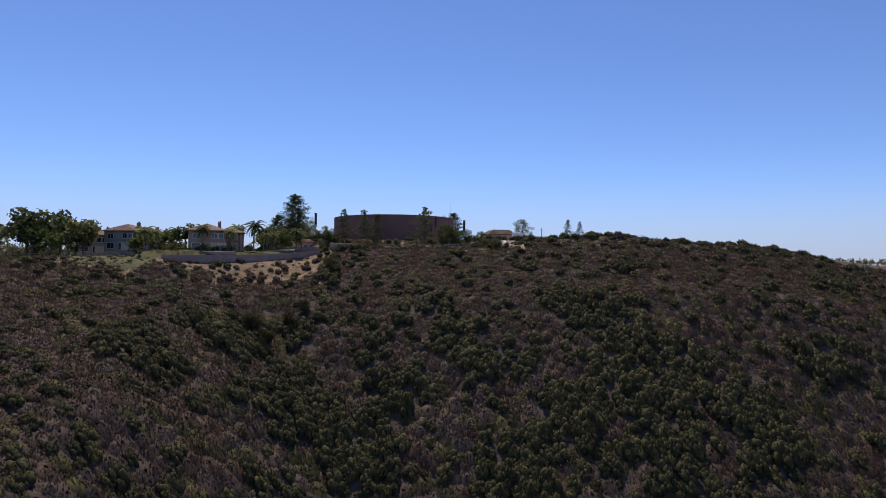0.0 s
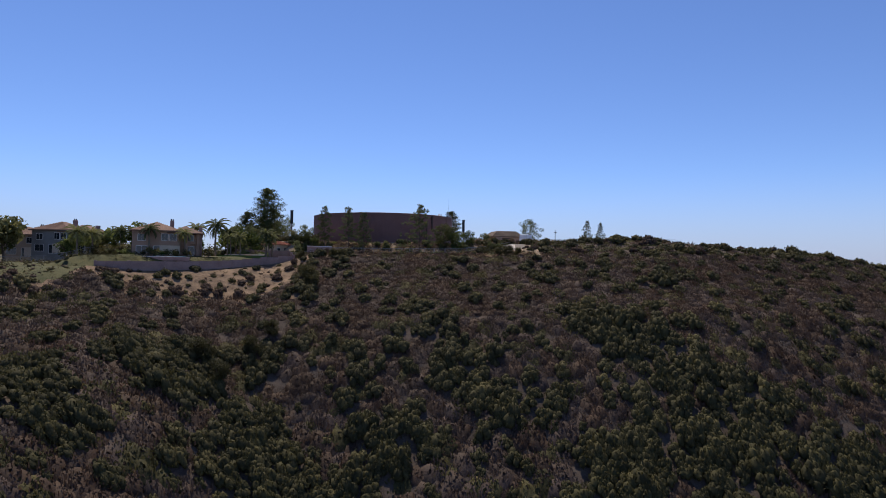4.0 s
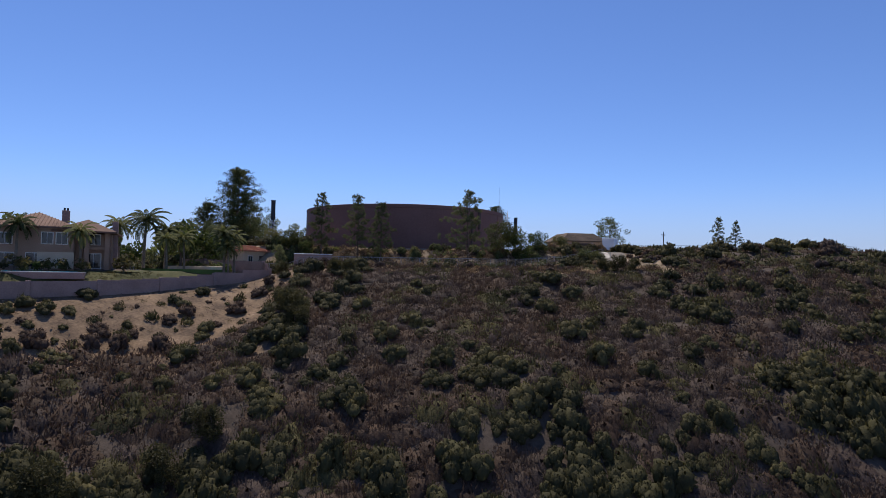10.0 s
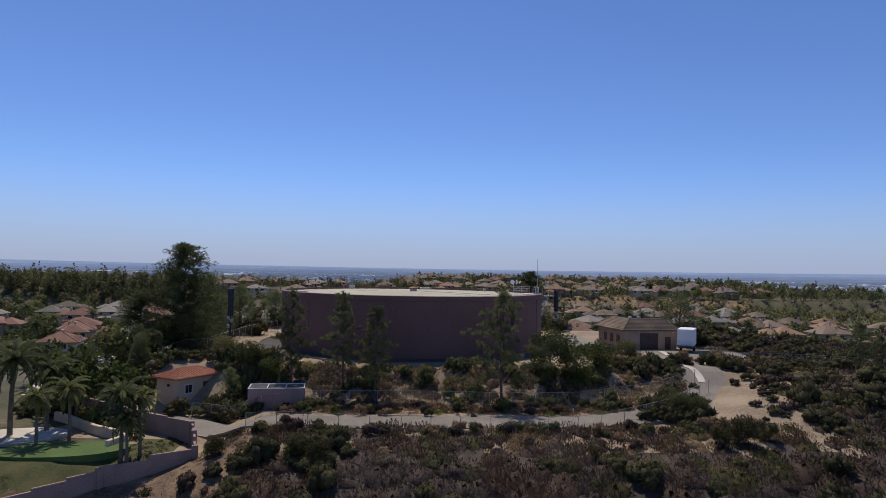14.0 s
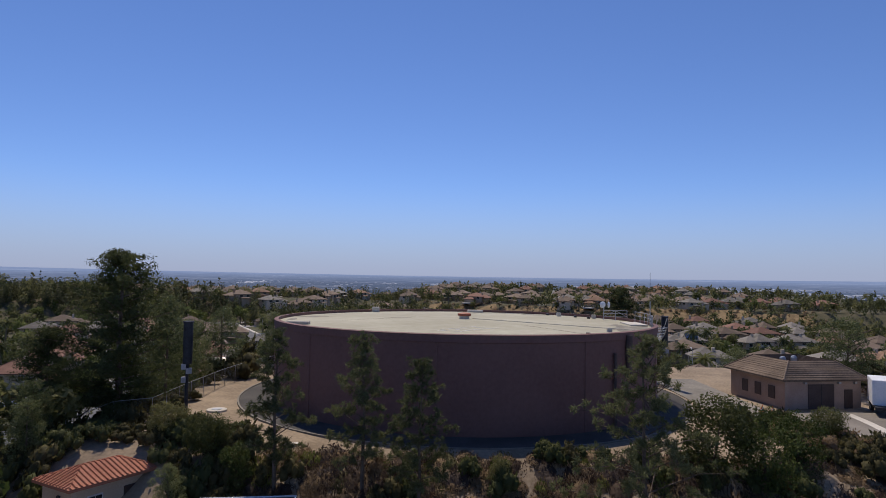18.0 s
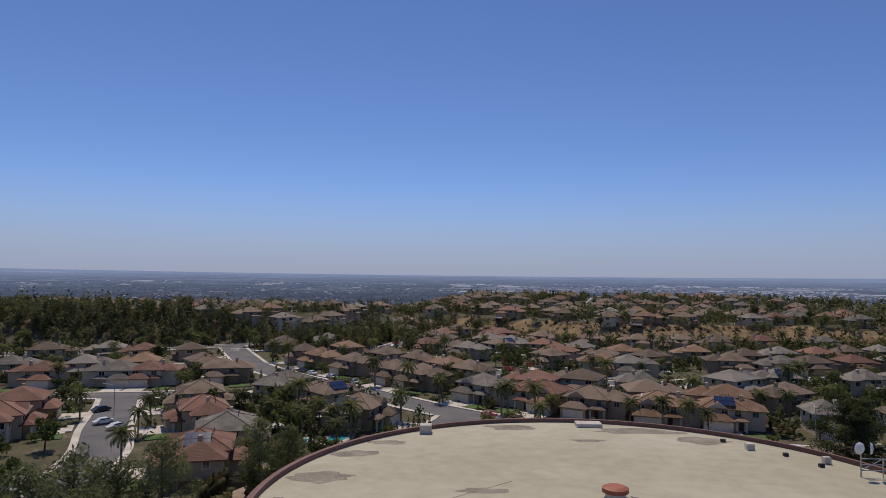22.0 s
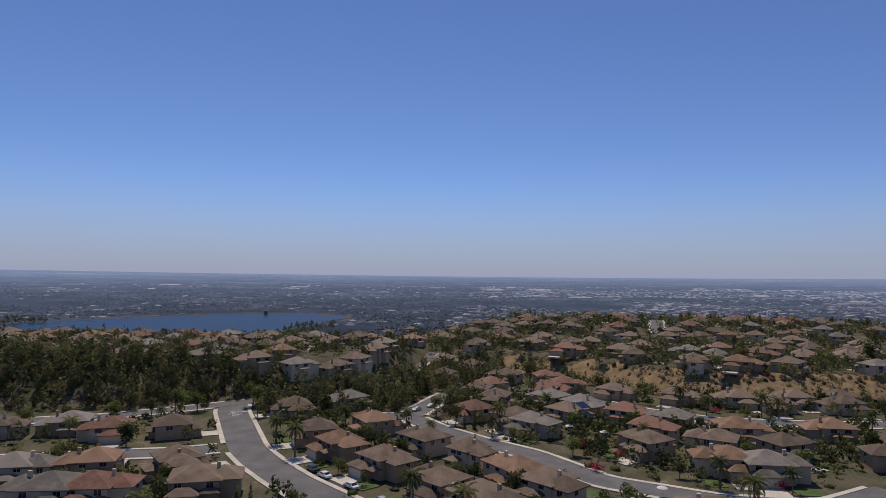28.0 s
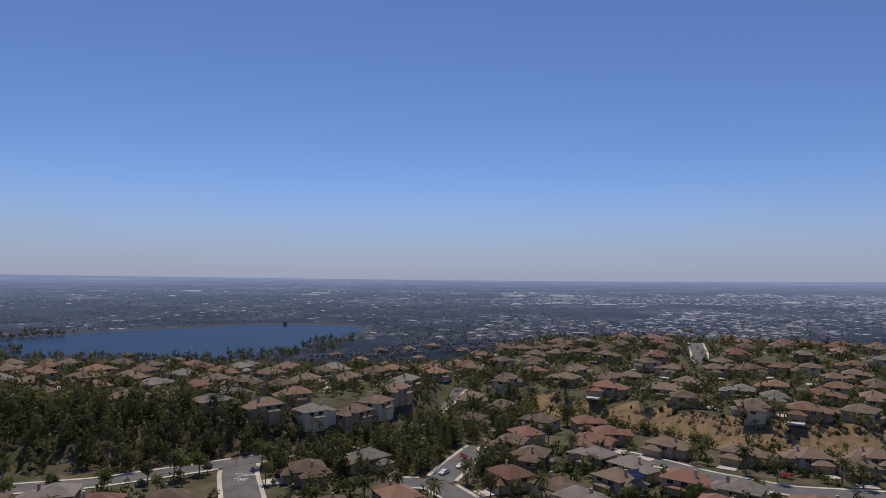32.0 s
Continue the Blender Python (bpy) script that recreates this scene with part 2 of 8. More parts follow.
M = dict(
    soil=mat("hillside_soil", (0.052, 0.040, 0.032), (0.096, 0.073, 0.056), 0.6, 0.95, 1.0, 6),
    dry=mat("dry_grass_slope", (0.095, 0.064, 0.042), (0.245, 0.168, 0.102), 0.4, 0.95, 1.0, 9, c=(0.34, 0.245, 0.155)),
    golden=mat("golden_dry_grass", (0.17, 0.118, 0.058), (0.30, 0.212, 0.108), 0.3, 0.95, 0.6, 9, c=(0.36, 0.265, 0.15)),
    dirt=mat("pale_dirt", (0.205, 0.155, 0.102), (0.345, 0.268, 0.180), 0.25, 0.95, 0.5, 12),
    yard=mat("garden_soil", (0.05, 0.055, 0.022), (0.12, 0.10, 0.06), 0.12, 0.95, 0.5, 12, c=(0.26, 0.21, 0.15)),
    wood_floor=mat("woodland_floor", (0.05, 0.045, 0.025), (0.13, 0.10, 0.06), 0.1, 0.95, 0.4, 10),
    plain=plain_mat("far_hazed_plain"),
    iceplant=mat("ice_plant", (0.040, 0.048, 0.014), (0.085, 0.080, 0.026), 0.5, 0.9, 0.8, 10),
    lawn=mat("lawn", (0.055, 0.095, 0.022), (0.085, 0.135, 0.034), 0.4, 0.9, 0.5, 20),
    old_concrete=mat("worn_concrete", (0.17, 0.155, 0.13), (0.27, 0.245, 0.205), 0.2, 0.9, 0.2, 14),
    tank_paving=mat("dark_asphalt", (0.05, 0.046, 0.042), (0.085, 0.078, 0.07), 0.3, 0.9, 0.2, 20),
    asphalt=mat("asphalt", (0.10, 0.10, 0.105), (0.16, 0.155, 0.15), 0.15, 0.9, 0.2, 20),
    yard_asphalt=mat("worn_yard_asphalt", (0.165, 0.145, 0.120), (0.245, 0.218, 0.182), 0.22, 0.9, 0.2, 16),
    concrete=mat("pale_concrete", (0.45, 0.41, 0.35), (0.60, 0.555, 0.48), 0.25, 0.85, 0.2, 14),
    tank=mat("tank_wall_paint", (0.162, 0.084, 0.070), (0.205, 0.109, 0.090), 0.12, 0.7, 0.05, 25),
    tank_roof=mat("tank_roof_concrete", (0.36, 0.335, 0.24), (0.46, 0.435, 0.325), 0.08, 0.85, 0.1, 12, c=(0.49, 0.465, 0.355)),
    stain=mat("roof_stain", (0.16, 0.145, 0.11), (0.30, 0.27, 0.21), 0.6, 0.8, 0.05, 8),
    vent=mat("rust_red_paint", (0.30, 0.09, 0.05), (0.38, 0.13, 0.07), 1.5, 0.6),
    steel=mat("galvanised_steel", (0.35, 0.36, 0.37), (0.48, 0.49, 0.50), 2.0, 0.45, metal=0.7),
    dark=mat("dark_painted_metal", (0.02, 0.02, 0.022), (0.045, 0.045, 0.05), 1.5, 0.5),
    white=mat("white_paint", (0.70, 0.71, 0.72), (0.80, 0.80, 0.80), 0.8, 0.5),
    shed=mat("shed_block_wall", (0.36, 0.25, 0.19), (0.45, 0.325, 0.25), 0.6, 0.9, 0.3, 15),
    brown_door=mat("brown_steel_door", (0.075, 0.05, 0.045), (0.10, 0.07, 0.06), 1.0, 0.6),
    block=mat("pink_block_wall", (0.25, 0.17, 0.145), (0.34, 0.235, 0.20), 0.5, 0.9, 0.3, 12),
    tile_t=tile_mat("tan_roof_tiles", (0.108, 0.078, 0.055), (0.215, 0.157, 0.112)),
    tile_g=tile_mat("grey_roof_tiles", (0.115, 0.104, 0.088), (0.235, 0.210, 0.178)),
    tile_r=tile_mat("red_roof_tiles", (0.145, 0.073, 0.050), (0.245, 0.130, 0.090)),
    tile_o=tile_mat("orange_roof_tiles", (0.160, 0.094, 0.056), (0.275, 0.170, 0.106)),
    red_clay=tile_mat("red_clay_tiles", (0.33, 0.125, 0.072), (0.43, 0.18, 0.105)),
    blue_wall=mat("blue_grey_stucco", (0.185, 0.180, 0.165), (0.25, 0.243, 0.225), 0.4, 0.9, 0.15, 20),
    villa_wall=mat("pinkish_tan_stucco", (0.285, 0.185, 0.125), (0.36, 0.242, 0.168), 0.4, 0.9, 0.15, 20),
    villa_tile=tile_mat("brown_clay_tiles", (0.150, 0.088, 0.064), (0.235, 0.146, 0.108)),
    wall_a=mat("beige_stucco", (0.37, 0.27, 0.178), (0.47, 0.352, 0.24), 0.4, 0.9, 0.15, 20, per_object=0.5),
    wall_b=mat("cream_stucco", (0.54, 0.43, 0.30), (0.65, 0.54, 0.40), 0.4, 0.9, 0.15, 20, per_object=0.4),
    wall_c=mat("grey_stucco", (0.48, 0.395, 0.29), (0.59, 0.50, 0.38), 0.4, 0.9, 0.15, 20, per_object=0.4),
    trim=mat("white_trim", (0.62, 0.59, 0.53), (0.72, 0.69, 0.63), 0.8, 0.6),
    garage=mat("garage_door_paint", (0.50, 0.45, 0.37), (0.62, 0.57, 0.48), 0.6, 0.6),
    glass=mat("window_glass", (0.015, 0.018, 0.022), (0.03, 0.035, 0.04), 0.5, 0.08, spec=0.6),
    solar=mat("solar_cells", (0.012, 0.02, 0.06), (0.02, 0.035, 0.09), 1.5, 0.15, spec=0.6),
    bark=mat("bark", (0.09, 0.065, 0.045), (0.17, 0.13, 0.095), 1.2, 0.95, 0.6, 6),
    palm_bark=mat("palm_bark", (0.14, 0.11, 0.08), (0.23, 0.19, 0.14), 1.2, 0.95, 0.6, 6),
    pine=leaf_mat("pine_needles", (0.085, 0.104, 0.040), (0.215, 0.23, 0.095), holes=5, cover=0.9),
    open_pine=leaf_mat("dark_pine_needles", (0.068, 0.080, 0.032), (0.175, 0.182, 0.076), holes=5, cover=0.9),
    wood_fence=mat("brown_wood_fence", (0.12, 0.065, 0.04), (0.19, 0.105, 0.065), 0.8, 0.9, 0.2, 10),
    orange=mat("orange_plastic", (0.6, 0.14, 0.02), (0.7, 0.18, 0.03), 2.0, 0.5),
    canvas=mat("white_canvas", (0.66, 0.65, 0.62), (0.76, 0.75, 0.72), 1.0, 0.8),
    chalk=mat("chalk_marks", (0.62, 0.61, 0.57), (0.70, 0.69, 0.65), 1.5, 0.9),
    conifer=leaf_mat("dark_conifer", (0.038, 0.048, 0.017), (0.105, 0.118, 0.041), island=0.12, cover=0.9, holes=6),
    woods=leaf_mat("dark_woodland", (0.042, 0.047, 0.020), (0.118, 0.118, 0.050), island=0.2, cover=0.9),
    leaf=leaf_mat("tree_leaves", (0.058, 0.080, 0.018), (0.175, 0.20, 0.056), island=0.12, obj=0.5, cover=0.68),
    leaf_b=leaf_mat("dull_tree_leaves", (0.085, 0.094, 0.030), (0.21, 0.20, 0.074), island=0.12, obj=0.5, cover=0.68),
    frond=leaf_mat("palm_fronds", (0.055, 0.068, 0.022), (0.180, 0.185, 0.062), obj=0.4, holes=12, cover=0.58),
    red_flower=leaf_mat("bougainvillea", (0.30, 0.01, 0.05), (0.5, 0.03, 0.09)),
    sage=leaf_mat("grey_dead_brush", (0.075, 0.054, 0.044), (0.124, 0.090, 0.074), island=0.12, holes=6, cover=0.9),
    rust=leaf_mat("brown_buckwheat", (0.068, 0.044, 0.031), (0.114, 0.074, 0.052), island=0.12, holes=6, cover=0.9),
    chap=leaf_mat("green_chaparral", (0.048, 0.046, 0.018), (0.085, 0.079, 0.030), island=0.18, holes=6, cover=0.9),
    olive=leaf_mat("olive_scrub", (0.062, 0.056, 0.020), (0.140, 0.122, 0.048), island=0.2, holes=6, cover=0.9),
    fresh=leaf_mat("yellow_green_tufts", (0.12, 0.135, 0.030), (0.27, 0.265, 0.075), island=0.2, holes=6, cover=0.9),
    straw=leaf_mat("dry_weeds", (0.20, 0.135, 0.075), (0.32, 0.23, 0.13), island=0.4),
    water=mat("lake_water", (0.004, 0.022, 0.060), (0.006, 0.030, 0.08), 0.02, 0.35, 1.0, 40, spec=0.08),
    # distant roofs and trees: haze painted as bluish base colours and a glow
    far_roof=far_haze(mat("far_hazed_roofs", (0.10, 0.105, 0.12), (0.20, 0.205, 0.22), 0.02, 0.9, per_island=0.7, c=(0.32, 0.325, 0.335))),
    far_leaf=far_haze(mat("far_hazed_foliage", (0.034, 0.044, 0.056), (0.060, 0.072, 0.086), 0.01, 0.95, per_island=0.3)),
    pool=mat("pool_water", (0.03, 0.30, 0.36), (0.05, 0.40, 0.45), 0.5, 0.08, spec=0.5),
    rubber=mat("tyre_rubber", (0.015, 0.015, 0.015), (0.03, 0.03, 0.03), 2.0, 0.9),
    car_white=mat("car_paint_white", (0.70, 0.70, 0.70), (0.76, 0.76, 0.76), 0.8, 0.25, spec=0.6),
    car_dark=mat("car_paint_dark", (0.02, 0.025, 0.03), (0.03, 0.035, 0.045), 0.8, 0.2, spec=0.6),
    car_red=mat("car_paint_red", (0.28, 0.015, 0.02), (0.34, 0.02, 0.03), 0.8, 0.25, spec=0.6),
    car_silver=mat("car_paint_silver", (0.36, 0.37, 0.38), (0.43, 0.44, 0.45), 0.8, 0.25, spec=0.6),
    mesh_wire=mat("fence_wire", (0.10, 0.10, 0.10), (0.16, 0.16, 0.16), 2.0, 0.6, metal=0.3),
    fence_steel=mat("weathered_fence_steel", (0.28, 0.28, 0.28), (0.40, 0.40, 0.40), 2.0, 0.6, metal=0.3),
    cabinet_green=mat("dull_green_metal", (0.10, 0.12, 0.08), (0.15, 0.17, 0.12), 1.2, 0.6),
    yellow=mat("yellow_paint", (0.55, 0.33, 0.02), (0.65, 0.40, 0.03), 2.0, 0.5),
)


# ---- mesh helpers ----
def link(name, verts, faces, mats, parent=None, idx=None, label="", smooth=False):
    """One mesh object of vertex and face lists, under parent if given."""
    me = bpy.data.meshes.new(name)
    me.from_pydata([tuple(v) for v in verts], [], [tuple(q) for q in faces])
    for m in mats if isinstance(mats, (list, tuple)) else [mats]:
        me.materials.append(m)
    if idx is not None:
        me.polygons.foreach_set("material_index", idx)
    if smooth:
        me.polygons.foreach_set("use_smooth", [True] * len(me.polygons))
    me.update()
    ob = new(name, me)
    if parent is not None:
        ob.parent = parent
    if label:
        ob["label"] = label
    return ob


def link_np(name, v, quads, mats, idx=None, parent=None):
    """The same for large arrays of quads."""
    me = bpy.data.meshes.new(name)
    nv, nq, k = len(v), len(quads), quads.shape[1]
    me.vertices.add(nv)
    me.vertices.foreach_set("co", np.asarray(v, np.float32).ravel())
    me.loops.add(nq * k)
    me.loops.foreach_set("vertex_index", np.asarray(quads, np.int32).ravel())
    me.polygons.add(nq)
    me.polygons.foreach_set("loop_start", np.arange(0, nq * k, k, dtype=np.int32))
    me.polygons.foreach_set("loop_total", np.full(nq, k, np.int32))
    for m in mats if isinstance(mats, (list, tuple)) else [mats]:
        me.materials.append(m)
    if idx is not None:
        me.polygons.foreach_set("material_index", np.asarray(idx, np.int32))
    me.update(calc_edges=True)
    ob = new(name, me)
    if parent is not None:
        ob.parent = parent
    return ob


class Shape:
    """Collects vertices and faces of one part."""

    def __init__(self):
        self.v, self.f, self.i = [], [], []

    def add(self, verts, faces, slot=0):
        k = len(self.v)
        self.v += [tuple(p) for p in verts]
        self.f += [tuple(a + k for a in q) for q in faces]
        self.i += [slot] * len(faces)
        return self

    def box(self, x0, y0, z0, x1, y1, z1, slot=0, chamfer=0.0):
        c = min(chamfer, (x1 - x0) / 3, (y1 - y0) / 3, (z1 - z0) / 3)
        if c <= 0:
            v = [(x, y, z) for z in (z0, z1) for x, y in ((x0, y0), (x1, y0), (x1, y1), (x0, y1))]
            return self.add(v, [(3, 2, 1, 0), (4, 5, 6, 7), (0, 1, 5, 4), (1, 2, 6, 5), (2, 3, 7, 6), (3, 0, 4, 7)], slot)
        def ring(d, z):
            return [(x0 + d, y0 + d, z), (x1 - d, y0 + d, z), (x1 - d, y1 - d, z), (x0 + d, y1 - d, z)]
        v = ring(0, z0) + ring(0, z1 - c) + ring(c, z1)
        f = [(3, 2, 1, 0), (8, 9, 10, 11)]
        for a in (0, 4):
            f += [(a + k, a + (k + 1) % 4, a + 4 + (k + 1) % 4, a + 4 + k) for k in range(4)]
        return self.add(v, f, slot)

    def tube(self, p0, p1, r0, r1, n=8, slot=0, cap=True):
        p0, p1 = Vector(p0), Vector(p1)
        d = (p1 - p0).normalized()
        a = d.orthogonal().normalized()
        b = d.cross(a)
        v = [p + r * (math.cos(2 * math.pi * k / n) * a + math.sin(2 * math.pi * k / n) * b) for p, r in ((p0, r0), (p1, r1)) for k in range(n)]
        f = [(k, (k + 1) % n, n + (k + 1) % n, n + k) for k in range(n)]
        if cap:
            f += [tuple(range(n - 1, -1, -1)), tuple(range(n, 2 * n))]
        return self.add(v, f, slot)

    def lathe(self, rings, n=64, slot=0, x=0.0, y=0.0):
        """Closed surface of (radius, z) rings round the vertical at x, y."""
        v = [(x + r * math.cos(2 * math.pi * k / n), y + r * math.sin(2 * math.pi * k / n), z) for r, z in rings for k in range(n)]
        f = [(j * n + k, j * n + (k + 1) % n, (j + 1) * n + (k + 1) % n, (j + 1) * n + k) for j in range(len(rings) - 1) for k in range(n)]
        return self.add(v, f, slot)

    def hip(self, x0, y0, x1, y1, z, rise, over=0.6, thick=0.22, ridge_in=None, slot=0):
        """Hipped roof over a rectangle, eaves at z, with a fascia."""
        x0, y0, x1, y1 = x0 - over, y0 - over, x1 + over, y1 + over
        w, d = x1 - x0, y1 - y0
        if w >= d:
            r = d / 2 if ridge_in is None else ridge_in
            top = [(x0 + r, (y0 + y1) / 2, z + rise), (x1 - r, (y0 + y1) / 2, z + rise)]
        else:
            r = w / 2 if ridge_in is None else ridge_in
            top = [((x0 + x1) / 2, y0 + r, z + rise), ((x0 + x1) / 2, y1 - r, z + rise)]
        e = [(x0, y0), (x1, y0), (x1, y1), (x0, y1)]
        v = [(*p, z - thick) for p in e] + [(*p, z) for p in e] + top
        f = [(3, 2, 1, 0)] + [(k, (k + 1) % 4, 4 + (k + 1) % 4, 4 + k) for k in range(4)]
        if w >= d:
            f += [(4, 5, 9, 8), (5, 6, 9), (6, 7, 8, 9), (7, 4, 8)]
        else:
            f += [(4, 5, 8), (5, 6, 9, 8), (6, 7, 9), (7, 4, 8, 9)]
        return self.add(v, f, slot)

    def part(self, name, mats, parent=None, label="", smooth=False):
        return link(name, self.v, self.f, mats, parent, self.i, label, smooth)


def thing(name, x, y, z, yaw=0.0, label="", category="", group="", kind=""):
    e = new(name)
    e.empty_display_size = 0.3
    e.matrix_world = pose(x, y, z, 0, 0, yaw)
    return tagged(e, label, category, group, kind)


def leaves(rng, centres, radii, n, size, flat=0.75, outward=0.6, thin=1.0, up=0.2):
    """n leaf clumps (quads) spread over the shells of blobs: arrays of vertices and faces."""
    centres, radii = np.asarray(centres, float), np.asarray(radii, float)
    if radii.ndim == 1:
        radii = np.stack([radii, radii, radii * flat], 1)
    w = radii.prod(1) ** (2 / 3)
    k = rng.choice(len(centres), n, p=w / w.sum())
    d = rng.normal(size=(n, 3))
    d /= np.linalg.norm(d, axis=1, keepdims=True)
    p = centres[k] + d * radii[k] * (rng.uniform(0.45, 1.08, (n, 1)) ** 0.7)
    nr = d * outward + rng.normal(size=(n, 3)) * 0.6 + np.array([0, 0, up])
    nr /= np.linalg.norm(nr, axis=1, keepdims=True)
    a = np.cross(nr, rng.normal(size=(n, 3)))
    a /= np.linalg.norm(a, axis=1, keepdims=True)
    b = np.cross(nr, a)
    s = size * rng.uniform(0.5, 1.25, (n, 1))
    q = rng.uniform(0.35, 0.9, (n, 1)) * thin
    v = np.stack([p - a * s - b * s * q * 0.3, p - b * s * q, p + a * s + b * s * q * 0.2, p + b * s * q], 1).reshape(-1, 3)
    return v, np.arange(n * 4).reshape(n, 4)


# ---- the lie of the land ----
def ramp(a, b, t):
    """0 below a, 1 above b, smooth between."""
    t = np.clip((np.asarray(t, float) - a) / (b - a), 0, 1)
    return t * t * (3 - 2 * t)


def mix(a, b, t):
    return a + (b - a) * t


def soft_pos(t, w=3.0):
    return np.where(t > 8 * w, t, w * np.log1p(np.exp(np.minimum(t, 8 * w) / w)))


LAKE = (-470, 1060)
SHORE = [(-150, 265), (-132, 345), (-120, 287), (-115, 330), (-97, 310), (-91, 302), (-75, 313), (-59, 285), (-34, 189), (6, 168), (38, 232), (60, 220), (95, 200), (135, 138), (178, 166)]


def in_lake(x, y):
    """Below 1 inside the lake: a long reach with a bay towards the hills."""
    u, v = np.asarray(x, float) - LAKE[0], np.asarray(y, float) - LAKE[1]
    a = np.degrees(np.arctan2(v, u))
    return np.hypot(u, v) / np.interp(a, [k for k, _ in SHORE], [r for _, r in SHORE], period=360)


def ridge_toe(x):
    """Where the dry slope below the eastern ridge homes begins."""
    return np.interp(x, [-30, 0, 25, 57, 90, 215], [372, 356, 342, 312, 302, 298])


def ground_z(x, y):
    """Height of the bare ground: mesa with the tank, chaparral slope before it, a suburb behind, ridge, lake basin, plain."""
    x, y = np.asarray(x, float), np.asarray(y, float)
    down = -y
    # mesa edge, with the service road on it, and the scrub slope below: gentle at first, then steeper
    edge = np.interp(x, [-30, -12, 0, 20, 45, 70, 115, 170, 300], [2.2, 2.6, 2.6, 2.7, 3.4, 4.7, 1.6, -5.5, -16])
    top = np.interp(x, [-30, 20, 35, 45, 70, 115, 170, 300], [2.4, 2.7, 4.2, 5.8, 7.2, 3.8, -3.5, -14])
    edge = mix(edge, top, ramp(-50, -41, y))
    right = edge + np.interp(down, [46, 50, 56, 62, 70, 77, 85, 94, 106, 150, 300], [0, -0.2, -1.5, -4.1, -7.0, -10.2, -13.6, -20.5, -31, -68, -190])
    below = (x + 19) * 0.69 - 51 - y
    left = np.interp(below, [-10, 0, 5, 10, 19, 32, 59, 110, 250], [0.8, -0.1, -1.3, -2.9, -7.0, -10.6, -17, -32, -90]) + np.interp(x, [-160, -60, -40, -25], [-4.5, -1.2, -0.5, 0.0])
    spur0 = np.interp(down, [44, 55, 66, 90, 110, 150], [-21, -26, -27, -42, -43, -46])
    spur1 = np.interp(down, [44, 55, 66, 90, 110, 150], [-15, -14, -13, -15, 3, 12])
    front = mix(left, right, ramp(0, 1, (x - spur0) / (spur1 - spur0)))
    inside = y + 51 - (x + 19) * 0.69
    front = mix(front, np.where(y > -75, 1.35, front), ramp(0.5, 4.5, inside) * (1 - ramp(-24, -19, x)) * ramp(-66, -58, x))
    front = -76 + soft_pos(front + 76, 4.0)
    pad = np.interp(x, [-160, -60, -44, -32, 62, 100, 170, 300], [-5, 0.5, 1.5, 6.4, 6.4, 3, -6, -15])
    mid = mix(front, pad, ramp(-34, -26, y))
    far = np.hypot(x, y)
    east = ramp(-95, 10, x)
    hood = -6.5 + (9.5 * ramp(0, 19, y - ridge_toe(x)) + 6 * ramp(400, 500, y)) * (1 - ramp(560, 740, far)) * east
    toe = np.interp(x, [-260, -180, -139, -120, -97, -75, -55], [222, 243, 262, 274, 293, 322, 385])
    hood = hood + 11.5 * ramp(5, 36, y - toe) * (1 - ramp(380, 500, y)) * (1 - ramp(-95, -40, x))
    hood = hood + 3.5 * ramp(330, 400, y) * (1 - ramp(400, 500, y)) * ramp(-95, -60, x) * (1 - ramp(-40, 10, x))
    hood = hood - 27 * mix(ramp(470, 760, far), ramp(600, 820, far), east)
    hood = hood + 27 * np.exp(-(((x - 110) / 210) ** 2 + ((y - 800) / 90) ** 2))
    hood = np.where(far > 1300, hood + (far - 1300) * 0.0163, hood)
    hood = mix(-37.5, hood, ramp(0.97, 1.12, in_lake(x, y)))
    z = mix(mid, hood, np.where(x < -34, ramp(-20, 52, y), ramp(27, 47, y)))
    return z


# ---- ground ----
def spread(core0, core1, step, ends, grow):
    """Grid lines: even inside the core, growing steps out to the ends."""
    a = list(np.arange(core0, core1 + 1e-6, step))
    s, x = step, core1
    while x < ends[1]:
        s *= grow
        x = min(x + s, ends[1])
        a.append(x)
    s, x = step, core0
    while x > ends[0]:
        s *= grow
        x = max(x - s, ends[0])
        a.insert(0, x)
    return np.array(a)


def zone(x, y, wob):
    """Which ground cover lies at a place."""
    far = np.hypot(x, y)
    inside = y + 51 - (x + 19) * 0.69
    k = np.full(x.shape, 3)
    k = np.where((y < 30) & (x > -36) & (x < 46.5 + 3 * wob), 2, k)
    k = np.where((y < -52 + 5 * wob) | ((y < -46) & (wob > 0.15)), 0, k)
    k = np.where((x < -13.5 + 4 * wob) & (inside < 2) & (y > -82 + 7 * wob + 0.22 * (x + 40)), 1, k)
    k = np.where((x < -55) & (y > -95 + 5 * wob) & (y < -68), np.where(y > -85 + 5 * wob, 6, 1), k)
    k = np.where((x < -21) & (x > -57) & (inside >= 0.3) & (inside < 9) & (y < -35), 6, k)
    k = np.where((y > 262) & (y < 306) & (x < -30 + 20 * wob), 4, k)
    k = np.where((y > ridge_toe(x) - 1) & (y < ridge_toe(x) + np.interp(x, [-20, 60], [11, 18])) & (x > -20 + 8 * wob) & (x < 215 + 30 * wob), 7, k)
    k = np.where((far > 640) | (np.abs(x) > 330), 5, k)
    k = np.where((np.hypot((x - 110) / 210, (y - 800) / 90) < 0.8 + 0.1 * wob), 1, k)
    k = np.where((x > 46.5 + 3 * wob) & (y < 60), 0, k)
    return k


